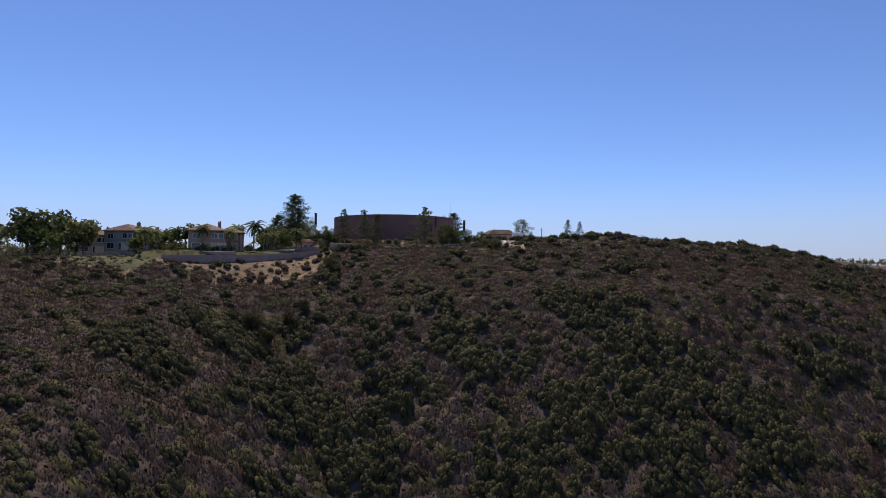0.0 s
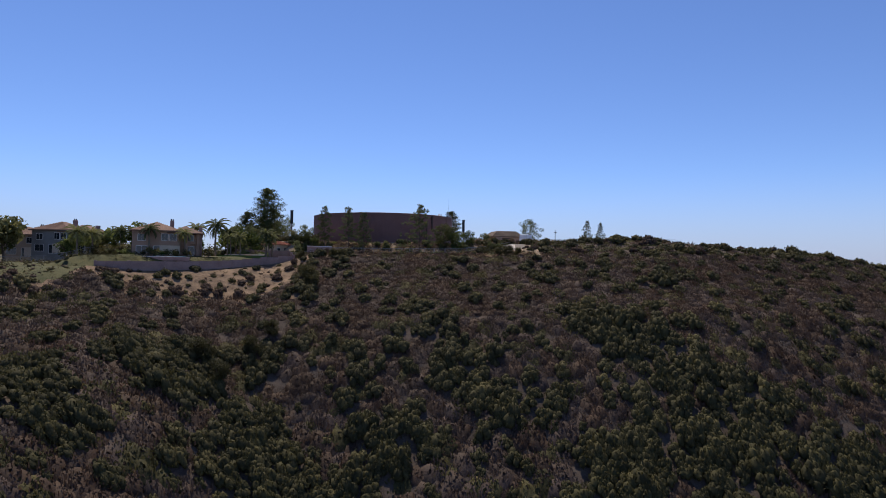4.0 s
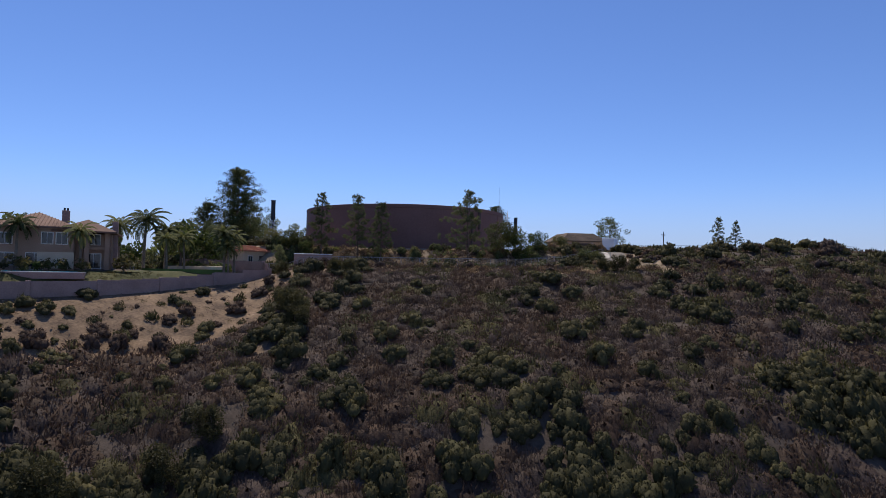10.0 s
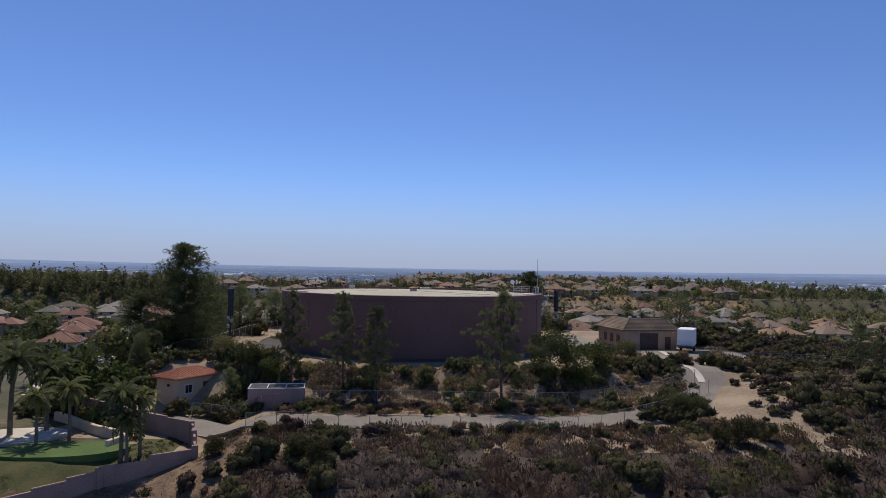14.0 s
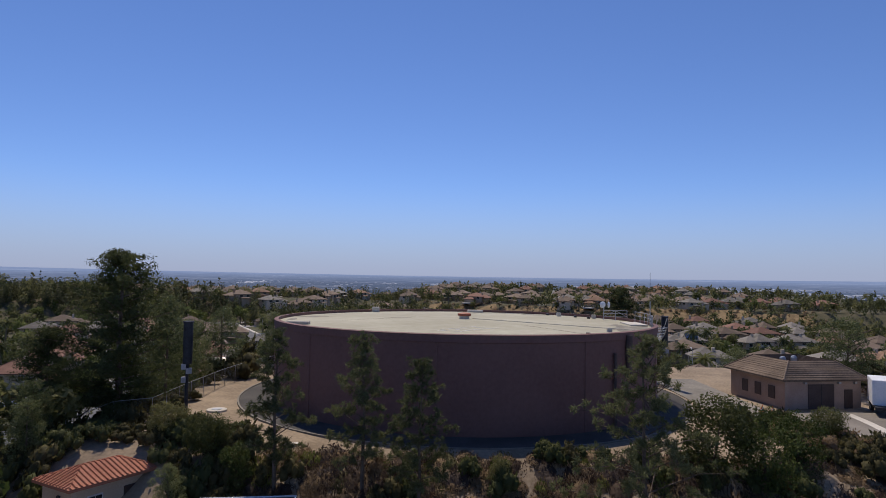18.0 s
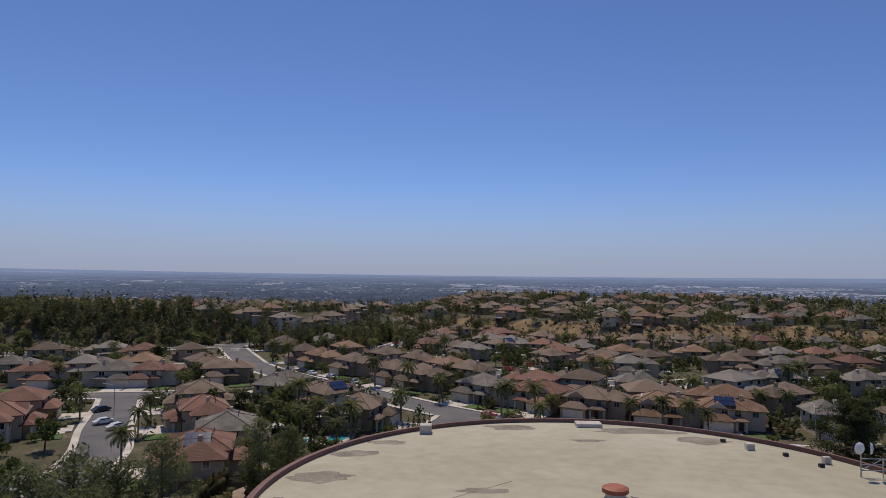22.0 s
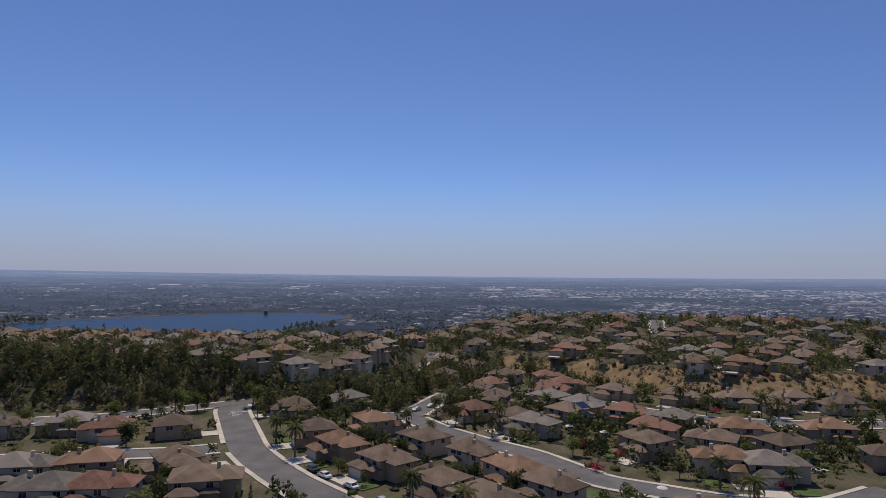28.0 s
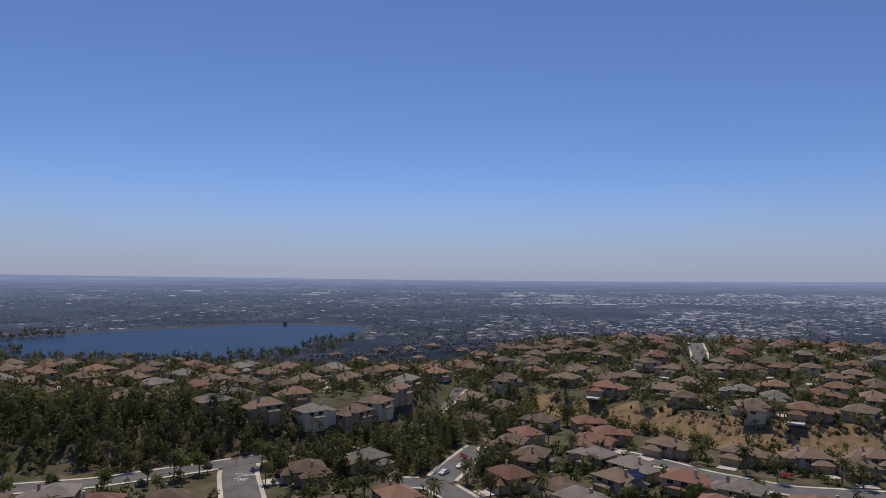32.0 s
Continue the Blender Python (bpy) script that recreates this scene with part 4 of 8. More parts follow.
def box_truck():
    t = thing("box_trailer", 44.4, -8.6, 6.56, -27, "white box trailer parked on the concrete yard", "trailer")
    Shape().box(-1.25, -1.5, 1.05, 1.25, 3.0, 3.65, 0, 0.06).part("box", M["white"], t)
    Shape().box(-1.1, -2.6, 0.75, 1.1, 3.5, 1.0).part("chassis", M["dark"], t)
    for x in (-1.15, 0.85):
        for y in (1.4, 2.4):
            w = Shape().tube((x, y, 0.45), (x + 0.3, y, 0.45), 0.45, 0.45, 16).part("wheel", M["rubber"], t)
            Shape().tube((x - 0.01, y, 0.45), (x + 0.31, y, 0.45), 0.2, 0.2, 10).part("rim", M["steel"], w)
    Shape().box(-0.1, -4.0, 0.6, 0.1, -2.4, 0.75).part("drawbar", M["yellow"], t)
    Shape().tube((0, -3.8, 0), (0, -3.8, 0.7), 0.06, 0.06, 8).part("jack_stand", M["steel"], t)
    return t


box_truck()


# ---- fences and walls ----
def chain_fence(line, h, label, gap=3.0, lift=0.0):
    """Chain-link fence: posts, top rail and a wire mesh of crossed strands."""
    x0, y0 = line[0]
    t = thing("chain_link_fence", x0, y0, float(ground_z(x0, y0)), 0, label, "fence")
    base = Vector((x0, y0, float(ground_z(x0, y0))))
    pts = []
    for (xa, ya), (xb, yb) in zip(line[:-1], line[1:]):
        m = max(1, round(math.hypot(xb - xa, yb - ya) / gap))
        pts += [(xa + (xb - xa) * i / m, ya + (yb - ya) * i / m) for i in range(m)]
    pts.append(line[-1])
    pts = [Vector((x, y, float(ground_z(x, y)) + lift)) - base for x, y in pts]
    up = Vector((0, 0, h))
    for i, p in enumerate(pts):
        Shape().tube(p - Vector((0, 0, 0.3)), p + up, 0.035, 0.035, 6).part("post", M["fence_steel"], t)
        if i + 1 < len(pts):
            q = pts[i + 1]
            Shape().tube(p + up, q + up, 0.025, 0.025, 5).part("top_rail", M["fence_steel"], t)
            s = Shape()
            k = 9
            for j in range(-k, k):
                a0, a1 = j / k, j / k + 1
                for flip in (0, 1):
                    u0, u1 = max(a0, 0), min(a1, 1)
                    w0, w1 = (u0 - a0, u1 - a0)
                    if flip:
                        w0, w1 = 1 - w0, 1 - w1
                    s.tube(p.lerp(q, u0) + up * w0, p.lerp(q, u1) + up * w1, 0.006, 0.006, 3, cap=False)
            s.part("wire_mesh", M["mesh_wire"], t)
    return t


chain_fence([(-24.5, -37.0), (-20, -37.2), (-10, -35.2), (0, -34.6), (10, -35.3), (21, -35.2), (30, -33.5), (36.5, -31.0)], 1.9, "grey chain-link fence along the bank below the tank")
chain_fence([(-16, -45.5), (0, -47), (18, -46.8), (29, -42), (37, -34)], 1.7, "grey chain-link fence along the service road")
chain_fence([(-36, -20), (-32.5, -18.5), (-29.4, -17.5), (-29.5, -8), (-29.3, 2), (-28.7, 8), (-26.8, 15.6)], 2.1, "grey chain-link fence beside the tank yard")
chain_fence([(-106, -68), (-82, -70), (-58, -70.5)], 1.6, "dark chain-link fence below the trees of the mesa gardens", 5.0)
chain_fence([(44, -22), (55, -24), (68, -30), (82, -34)], 1.8, "sagging chain-link fence across the scrub mesa")


def block_wall():
    line = [(-36.8, -36.6), (-32.2, -39.7), (-27.5, -42.8), (-21.2, -46.3), (-20.2, -48.4), (-19.1, -51.3), (-25.7, -55.8), (-30.7, -61.8), (-36, -67.3), (-42, -71.6), (-48.3, -74.2), (-54.5, -75.4), (-57, -69)]
    tops = [3.6, 3.5, 3.4, 3.2, 2.8, 2.1, 1.25, 0.6, 0.25, 0.1, 0.05, 0.0, 0.6]
    t = thing("garden_wall", -19.1, -51.3, 0, 0, "stepped pink-tan block garden wall with pillars on the slope", "wall")
    o = Vector((-19.1, -51.3, 0))
    for i, ((xa, ya), (xb, yb)) in enumerate(zip(line[:-1], line[1:])):
        ang = math.degrees(math.atan2(yb - ya, xb - xa))
        length = math.hypot(xb - xa, yb - ya)
        m = 3 if i > 5 else 2
        for k in range(m):
            top = tops[i] + (tops[i + 1] - tops[i]) * (k + 0.5) / m
            s = Shape().box(length * k / m, -0.1, -3.4, length * (k + 1) / m, 0.1, 0)
            p = s.part("wall_panel", M["block"], t)
            p.matrix_local = Matrix.Translation(Vector((xa, ya, top)) - o) @ pose(0, 0, 0, 0, 0, ang)
            c = Shape().box(length * k / m, -0.14, 0, length * (k + 1) / m, 0.14, 0.08, 0, 0.02).part("coping", M["block"], t)
            c.matrix_local = p.matrix_local
        q = Shape().box(-0.25, -0.25, -3.6, 0.25, 0.25, 0.12, 0, 0.03).part("pillar", M["block"], t)
        q.matrix_local = Matrix.Translation(Vector((xa, ya, tops[i])) - o) @ pose(0, 0, 0, 0, 0, ang)
    return t


block_wall()


white_wall = thing("white_garden_wall", -87, 36, 0, 0, "low white rendered garden wall beside the street", "wall")
for k in range(6):
    x, y = 1.15 * k, 3.1 * k
    z = float(ground_z(-87 + x, 36 + y))
    o = Shape().box(0, -0.12, -1.0, 3.3, 0.12, 2.0).part("wall_panel", M["white"], white_wall)
    o.matrix_local = pose(x, y, z, 0, 0, math.degrees(math.atan2(3.1, 1.15)))
    c = Shape().box(0, -0.17, 2.002, 3.3, 0.17, 2.1, 0, 0.02).part("coping", M["concrete"], white_wall)
    c.matrix_local = o.matrix_local


# ---- houses ----
def window(parent, x, y, z, w, h, yaw):
    """A window with a frame and dark panes, standing 4 cm proud of the wall."""
    s = Shape()
    s.box(-w / 2 - 0.08, -0.05, -0.08, w / 2 + 0.08, 0.02, h + 0.08, 0)
    o = s.part("window", M["trim"], parent)
    o.matrix_local = pose(x, y, z, 0, 0, yaw)
    p = Shape()
    for i in range(2):
        a = -w / 2 + w * i / 2
        p.box(a + 0.03, -0.07, 0.02, a + w / 2 - 0.03, -0.052, h - 0.02)
    p.part("pane", M["glass"], o)
    return o


def plain_window(parent, x, y, z, w, h, yaw):
    """The same far off, frame and dark glass in one piece."""
    s = Shape().box(-w / 2 - 0.08, -0.05, -0.08, w / 2 + 0.08, 0.02, h + 0.08, 0)
    for i in range(2):
        a = -w / 2 + w * i / 2
        s.box(a + 0.03, -0.07, 0.02, a + w / 2 - 0.03, -0.052, h - 0.02, 1)
    o = s.part("window", [M["trim"], M["glass"]], parent)
    o.matrix_local = pose(x, y, z, 0, 0, yaw)
    return o


def far_house(size, roof, wall, mirror, x, y, z, yaw):
    """A house too far off to show more than its walls, roofs and main windows."""
    colour = dict(t="tan", g="grey", r="red-brown", o="orange-brown")[roof]
    t = thing("house", x, y, z, yaw, f"distant stucco house with a {colour} tiled hip roof", "house", "houses of the ridge")
    W, D = dict(L=(16.0, 11.0), M=(14.5, 10.0), S=(12.0, 9.0))[size]
    m, H = (-1 if mirror else 1), 4.3
    s, r = Shape(), Shape()
    for x0, y0, x1, y1, h, rise in ((-W / 2, -D / 2, W / 2 - 4, D / 2, H, 2.6), (W / 2 - 7, -D / 2 + 2, W / 2, D / 2 - 1, H - 0.8, 1.9), (-W / 2 + 0.5, -D / 2 - 3, -W / 2 + 7, -D / 2 + 2, 2.7, 1.4), (-W / 2 + 3, D / 2 - 1, W / 2 - 7, D / 2 + 2, 2.3, 0.6)):
        x0, x1 = sorted((m * x0, m * x1))
        s.box(x0, y0, -3.2, x1, y1, h)
        r.hip(x0, y0, x1, y1, h, rise, 0.7)
    s.part("wall", M["wall_" + wall], t)
    r.part("roof", M["tile_" + roof], t)
    x0, x1 = sorted((m * (-W / 2 + 0.8), m * (-W / 2 + 6.8)))
    Shape().box(x0, -D / 2 - 8.5, -0.5, x1, -D / 2 - 3.02, 0.16).part("driveway", M["concrete"], t)
    Shape().box(m * 2.0 - 0.4, 0.4, H, m * 2.0 + 0.4, 1.0, H + 2.8).part("chimney", M["wall_" + wall], t)
    for fx, fy, turn in ((-W / 2 + 2.8, -D / 2, 0), (W / 2 - 6.6, -D / 2, 0), (-W / 2 + 2.8, D / 2, 180), (W / 2 - 7.5, D / 2, 180), (-W / 2, 1.0, -90 * m), (W / 2, 1.0, 90 * m)):
        plain_window(t, m * fx, fy, 2.75 if fx < W / 2 else 2.0, 2.0, 1.2, turn)
    return t


def suburb_house(size, roof, wall, mirror, x, y, z, yaw, far):
    """Two-storey stucco house with hipped tile roofs, garage wing, chimney, drive."""
    colour = dict(t="tan", g="grey", r="red-brown", o="orange-brown")[roof]
    tone = dict(a="beige", b="cream", c="grey-white")[wall]
    t = thing("house", x, y, z, yaw, f"two-storey {tone} stucco house with a {colour} tiled hip roof", "house", "houses of the suburb")
    W, D = dict(L=(15.0, 10.2), M=(13.6, 9.4), S=(11.0, 8.6))[size]
    m = -1 if mirror else 1
    H, wm, rm = 4.9, M["wall_" + wall], M["tile_" + roof]

    def bx(x0, y0, z0, x1, y1, z1, *a):
        x0, x1 = sorted((m * x0, m * x1))
        return Shape().box(x0, y0, z0, x1, y1, z1, *a)

    def hp(x0, y0, x1, y1, zz, rise, over=0.6):
        x0, x1 = sorted((m * x0, m * x1))
        return Shape().hip(x0, y0, x1, y1, zz, rise, over)

    w2, d2 = W / 2, D / 2
    cut = w2 - 4.2
    bx(-w2, -d2, -1.5, cut, d2, H).part("wall", wm, t)
    bx(cut, -d2 + 1.8, -1.5, w2, d2 - 0.5, H - 0.35).part("side_wall", wm, t)
    hp(-w2, -d2, cut, d2, H, 2.6, 0.75).part("roof", rm, t)
    hp(cut - 3.0, -d2 + 1.8, w2, d2 - 0.5, H - 0.37, 2.1, 0.7).part("side_roof", rm, t)
    bx(-w2 + 0.2, -d2 - 3.2, -1.5, -w2 + 6.4, -d2, 2.75).part("garage", wm, t)
    hp(-w2 + 0.2, -d2 - 3.2, -w2 + 6.4, -d2 + 0.4, 2.75, 1.35, 0.5).part("garage_roof", rm, t)
    g = bx(-w2 + 0.8, -d2 - 3.26, 0.02, -w2 + 5.8, -d2 - 3.2, 2.2).part("garage_door", M["garage"], t)
    if not far:
        hp(-w2 + 7.0, -d2 - 2.0, cut, -d2 + 0.2, 2.7, 0.9, 0.4).part("porch_roof", rm, t)
        for px in (-w2 + 7.1, cut - 0.3):
            bx(px, -d2 - 1.9, -0.3, px + 0.3, -d2 - 1.6, 2.5).part("porch_post", M["trim"], t)
        bx(-w2 + 7.8, -d2 - 0.06, 0.02, -w2 + 8.8, -d2, 2.1).part("door", M["brown_door"], t)
        bx(-w2 + 0.3, -d2 - 9.0, -0.35, -w2 + 6.6, -d2 - 3.3, 0.14).part("driveway", M["concrete"], t)
        bx(-w2 + 6.7, -d2 - 7.8, -0.35, -w2 + 8.2, -d2 - 0.2, 0.12).part("front_path", M["concrete"], t)
        bx(-w2 + 8.3, -d2 - 7.6, -0.35, w2 - 0.6, -d2 - 2.3, 0.10).part("front_lawn", M["lawn"], t)
        bx(-w2 + 1.0, d2 + 3.0, -0.35, cut - 0.5, d2 + 6.4, 0.10).part("back_patio", M["old_concrete"], t)
        for x0, y0, x1, y1 in ((-w2 - 1.5, -d2 + 1, -w2 - 1.38, d2 + 8), (w2 + 1.38, -d2 + 3, w2 + 1.5, d2 + 8), (-w2 - 1.38, d2 + 7.88, w2 + 1.38, d2 + 8)):
            bx(x0, y0, -0.6, x1, y1, 1.7).part("yard_fence", M["wood_fence"], t)
        # front gable over the upper storey
        gx, gw, gz = m * (-w2 + 3.3), 2.6, H - 0.05
        gv = [(gx - gw, -d2 - 0.5, gz), (gx + gw, -d2 - 0.5, gz), (gx, -d2 - 0.5, gz + 1.55), (gx - gw, -d2 + 3.2, gz), (gx + gw, -d2 + 3.2, gz), (gx, -d2 + 4.2, gz + 1.55)]
        link("gable", gv, [(0, 1, 2), (0, 2, 5, 3), (1, 4, 5, 2), (3, 5, 4), (0, 3, 4, 1)], [wm, rm], t, [0, 1, 1, 1, 0])
        xa, xb = sorted((m * -w2, m * cut))
        o = 0.75
        e = [(xa - o, -d2 - o, H), (xb + o, -d2 - o, H), (xb + o, d2 + o, H), (xa - o, d2 + o, H)]
        if xb - xa >= D:
            q = [(xa + d2, 0, H + 2.6), (xb - d2, 0, H + 2.6)]
            pairs = ((e[0], q[0]), (e[3], q[0]), (e[1], q[1]), (e[2], q[1]), (q[0], q[1]))
        else:
            c, h = (xa + xb) / 2, (xb - xa) / 2
            q = [(c, -d2 + h, H + 2.6), (c, d2 - h, H + 2.6)]
            pairs = ((e[0], q[0]), (e[1], q[0]), (e[2], q[1]), (e[3], q[1]), (q[0], q[1]))
        for a, b in pairs:
            Shape().tube(a, b, 0.11, 0.11, 5).part("ridge_cap", rm, t)
        for k in range(3):
            Shape().tube((m * (-w2 + 4 + 2.2 * k), 2.2, H + 0.8), (m * (-w2 + 4 + 2.2 * k), 2.2, H + 2.3), 0.07, 0.07, 6).part("vent_pipe", M["dark"], t)
    bx(cut - 1.1, 0.2, H - 0.5, cut - 0.25, 0.85, H + 2.5, 0, 0.05).part("chimney", wm, t)
    bx(-w2 + 1.5, d2, -1.5, cut - 2.0, d2 + 3.0, 2.6).part("rear_wing", wm, t)
    hp(-w2 + 1.5, d2 - 0.6, cut - 2.0, d2 + 3.0, 2.6, 0.95, 0.45).part("rear_roof", rm, t)
    for fx, w in ((-w2 + 3.4, 2.2), (cut - 4.0, 1.5)):
        plain_window(t, m * fx, d2 + 3.0, 0.5, w, 1.6, 180)
    if far:
        hp(-w2 + 7.0, -d2 - 2.0, cut, -d2 + 0.2, 2.7, 0.9, 0.4).part("porch_roof", rm, t)
        bx(-w2 + 0.3, -d2 - 9.0, -0.35, -w2 + 6.6, -d2 - 3.3, 0.14).part("driveway", M["concrete"], t)
        bx(-w2 + 8.3, -d2 - 7.6, -0.35, w2 - 0.6, -d2 - 2.3, 0.10).part("front_lawn", M["lawn"], t)
        for fx, fy, fz, fw, turn in ((-w2 + 2.0, -d2, 3.3, 1.6, 0), (cut - 2.0, -d2, 3.3, 1.6, 0), (-w2 + 2.2, d2, 3.55, 1.7, 180), (cut - 2.6, d2, 3.55, 1.5, 180), (cut + 2.1, d2 - 0.5, 2.9, 1.4, 180), (-w2, -1.8, 3.2, 1.2, -90 * m), (-w2, 2.0, 3.2, 1.2, -90 * m), (w2, 1.0, 3.0, 1.4, 90 * m)):
            plain_window(t, m * fx, fy, fz, fw, 1.25, turn)
        return t
    for fx in (-w2 + 1.8, -w2 + 4.8, cut - 1.8):
        window(t, m * fx, -d2, 3.3, 1.3, 1.25, 0)
    window(t, m * (cut + 2.1), -d2 + 1.8, 3.0, 1.4, 1.25, 0)
    for fx in (-w2 + 2.2, cut - 2.6):
        window(t, m * fx, d2, 3.6, 1.7, 1.2, 180)
    window(t, m * (cut + 2.1), d2 - 0.5, 2.9, 1.4, 1.2, 180)
    for fy in (-1.8, 2.0):
        window(t, -w2 * m, fy, 3.2, 1.1, 1.2, -90 * m)
        window(t, w2 * m, fy, 3.0, 1.1, 1.2, 90 * m)
    return t


TEMPLATES = {}


def house_at(x, y, code, yaw, i):
    size, roof = code
    wall = "abcab"[(i * 7 + int(abs(x))) % 5] if roof != "g" else "cbc"[i % 3]
    d = math.hypot(x + 20, y - 40)
    far = 2 if d > 205 else 1 if d > 112 else 0
    if far == 2:
        wall = "abacab"[i % 6]
        # homes on the ridge turn their backs to the slope
        if y > ridge_toe(x) + 8 or x < -40 and y > 292:
            yaw += 180
    key = (size, roof, wall, i % 2, far)
    z = float(ground_z(x, y)) + 0.1
    if key not in TEMPLATES and far == 2:
        TEMPLATES[key] = far_house(size, roof, wall, i % 2, x, y, z, yaw)
        return TEMPLATES[key]
    if key not in TEMPLATES:
        TEMPLATES[key] = suburb_house(size, roof, wall, i % 2, x, y, z, yaw, far)
        return TEMPLATES[key]
    return copy_thing(TEMPLATES[key], pose(x, y, z, 0, 0, yaw))


def street_yaw(x, y):
    """The yaw of a house front that looks at the nearest street, and how far that street is."""
    best = (1e9, 0)
    for line in STREETS.values():
        for (xa, ya), (xb, yb) in zip(line[:-1], line[1:]):
            dx, dy = xb - xa, yb - ya
            u = min(1, max(0, ((x - xa) * dx + (y - ya) * dy) / (dx * dx + dy * dy)))
            px, py = xa + u * dx, ya + u * dy
            d = math.hypot(x - px, y - py)
            if d < best[0]:
                best = (d, math.degrees(math.atan2(y - py, x - px)) - 90)
    return best


NEAR_HOMES = [(-57, 72, "Lr"), (-57, 91, "Lg"), (-70, 104, "Mr"), (-80, 128, "Lt"), (-110, 117, "Lr"), (-99, 98, "Mr"), (-62, 144, "Lg"), (-28, 109, "Lt"), (-45, 132, "Lt"), (-4, 91, "Lr"), (-5, 142, "Lg"), (10, 137, "Lr"), (23, 125, "Lt"), (42, 140, "Lt"), (39, 119, "Lo"), (57, 135, "Lo"), (54, 118, "Mo"), (20, 80, "Lg"), (34, 80, "Lt")]
MID_HOMES = [(-118, 155, "Lg"), (-106, 162, "Mr"), (-140, 155, "Mr"), (-86, 170, "Lt"), (-99, 183, "Mt"), (-119, 225, "Mt"), (-134, 175, "Mg"), (-122, 183, "Mo"), (-173, 215, "Lt"), (-156, 222, "Mg"), (-139, 216, "Mr"), (-123, 201, "So"), (-158, 178, "Mg"), (-91, 254, "Mt"), (-74, 221, "Mt"), (-47, 190, "Mt"), (-36, 173, "Mt"), (-29, 156, "Lt"), (-27, 183, "Lt"), (-14, 188, "Mo"), (-2, 180, "Mt"), (-14, 158, "Lo"), (-30, 258, "Mr"), (-37, 217, "Mt"), (-14, 249, "Mt"), (-8, 235, "Mg"), (7, 258, "Mt"), (1, 286, "Mg"), (-74, 268, "Mg"), (-53, 271, "Mt"), (-31, 302, "Mt")]
EAST_HOMES = [(10, 156, "Lr"), (23, 218, "Mt"), (13, 318, "Mr"), (32, 267, "Mr"), (24, 160, "Lt"), (39, 201, "Mo"), (51, 190, "Lg"), (65, 175, "Lg"), (87, 172, "Mg"), (106, 207, "Mg"), (120, 240, "Mg"), (88, 208, "Lt"), (86, 244, "Mo"), (59, 240, "Lo"), (42, 258, "Mg"), (75, 293, "Mt"), (56, 295, "Mt"), (98, 296, "Mt"), (120, 299, "Mt"), (138, 296, "Mr"), (166, 307, "Mt"), (140, 242, "Mr"), (122, 209, "Mt")]
RIDGE_HOMES = [(-185, 306, "Mt"), (-167, 304, "Mt"), (-145, 302, "Mg"), (-125, 301, "Mt"), (-169, 351, "Mt"), (-152, 349, "Mt"), (-133, 343, "Mt"), (-250, 333, "Lt"), (-226, 306, "Lt"), (-213, 354, "Mt"), (-106, 309, "Mg"), (-93, 318, "Mt"), (-81, 331, "Lt"), (-71, 346, "Mt"), (-126, 384, "Mt"), (-108, 365, "Mt"), (-127, 358, "Mt"), (-80, 371, "Mg"), (-53, 374, "Mt"), (-1, 396, "Lt"), (-22, 314, "Mr"), (-20, 281, "Mt"), (26, 351, "Lt"), (43, 370, "Lt"), (71, 331, "Lt"), (92, 328, "Lo"), (112, 329, "Lt"), (78, 371, "Mg"), (88, 353, "Mg"), (114, 364, "Lo"), (131, 388, "Lo"), (99, 387, "Mo"), (152, 396, "Mt"), (62, 391, "Mt"), (8, 302, "Mr"), (27, 297, "Mt"), (132, 359, "Mt")]
RIM_HOMES = [(190, 60, "Mo"), (206, 76, "Mt"), (223, 58, "Mt"), (238, 86, "Mr"), (126, 74, "Mt"), (146, 70, "Mr"), (166, 68, "Mt"), (128, 118, "Mo"), (150, 122, "Mt"), (174, 120, "Mr"), (200, 124, "Mt"), (226, 128, "Mt"), (140, 150, "Mt"), (168, 152, "Mo"), (196, 156, "Mt"), (226, 160, "Mr"), (250, 150, "Mt"), (262, 100, "Mt")]
FAR_HOMES = [(-452, 642, "Mt"), (-372, 690, "Lt"), (-219, 534, "Mt"), (-151, 403, "Mt"), (-452, 735, "Mt"), (-222, 754, "Mt"), (-184, 718, "Mo"), (-120, 535, "Mt"), (-94, 492, "Mg"), (-67, 402, "Mo"), (-176, 784, "Mt"), (-123, 721, "Mt"), (-121, 805, "Mt"), (-82, 754, "Mt"), (-46, 512, "Mt"), (-33, 459, "Mt"), (-22, 510, "Mt"), (-14, 443, "Mt"), (-30, 531, "Mt"), (6, 491, "Mt"), (-8, 490, "Mt"), (-146, 787, "Mt"), (-50, 440, "Mt"), (2, 468, "Mt"), (15, 473, "Mt"), (-65, 725, "Mt"), (-11, 467, "Mt"), (61, 431, "Mt"), (88, 433, "Mt"), (104, 435, "Mt"), (124, 441, "Mo"), (141, 442, "Mt"), (33, 406, "Mt"), (23, 400, "Mt"), (32, 465, "Mt"), (51, 446, "Mt"), (94, 454, "Mt"), (186, 743, "Mt"), (294, 1091, "Mt"), (142, 782, "Mt"), (78, 502, "Mt"), (267, 1199, "Mt"), (158, 425, "Mt"), (141, 416, "Mt"), (118, 452, "Mt")]
HOMES, BUILT = [], []
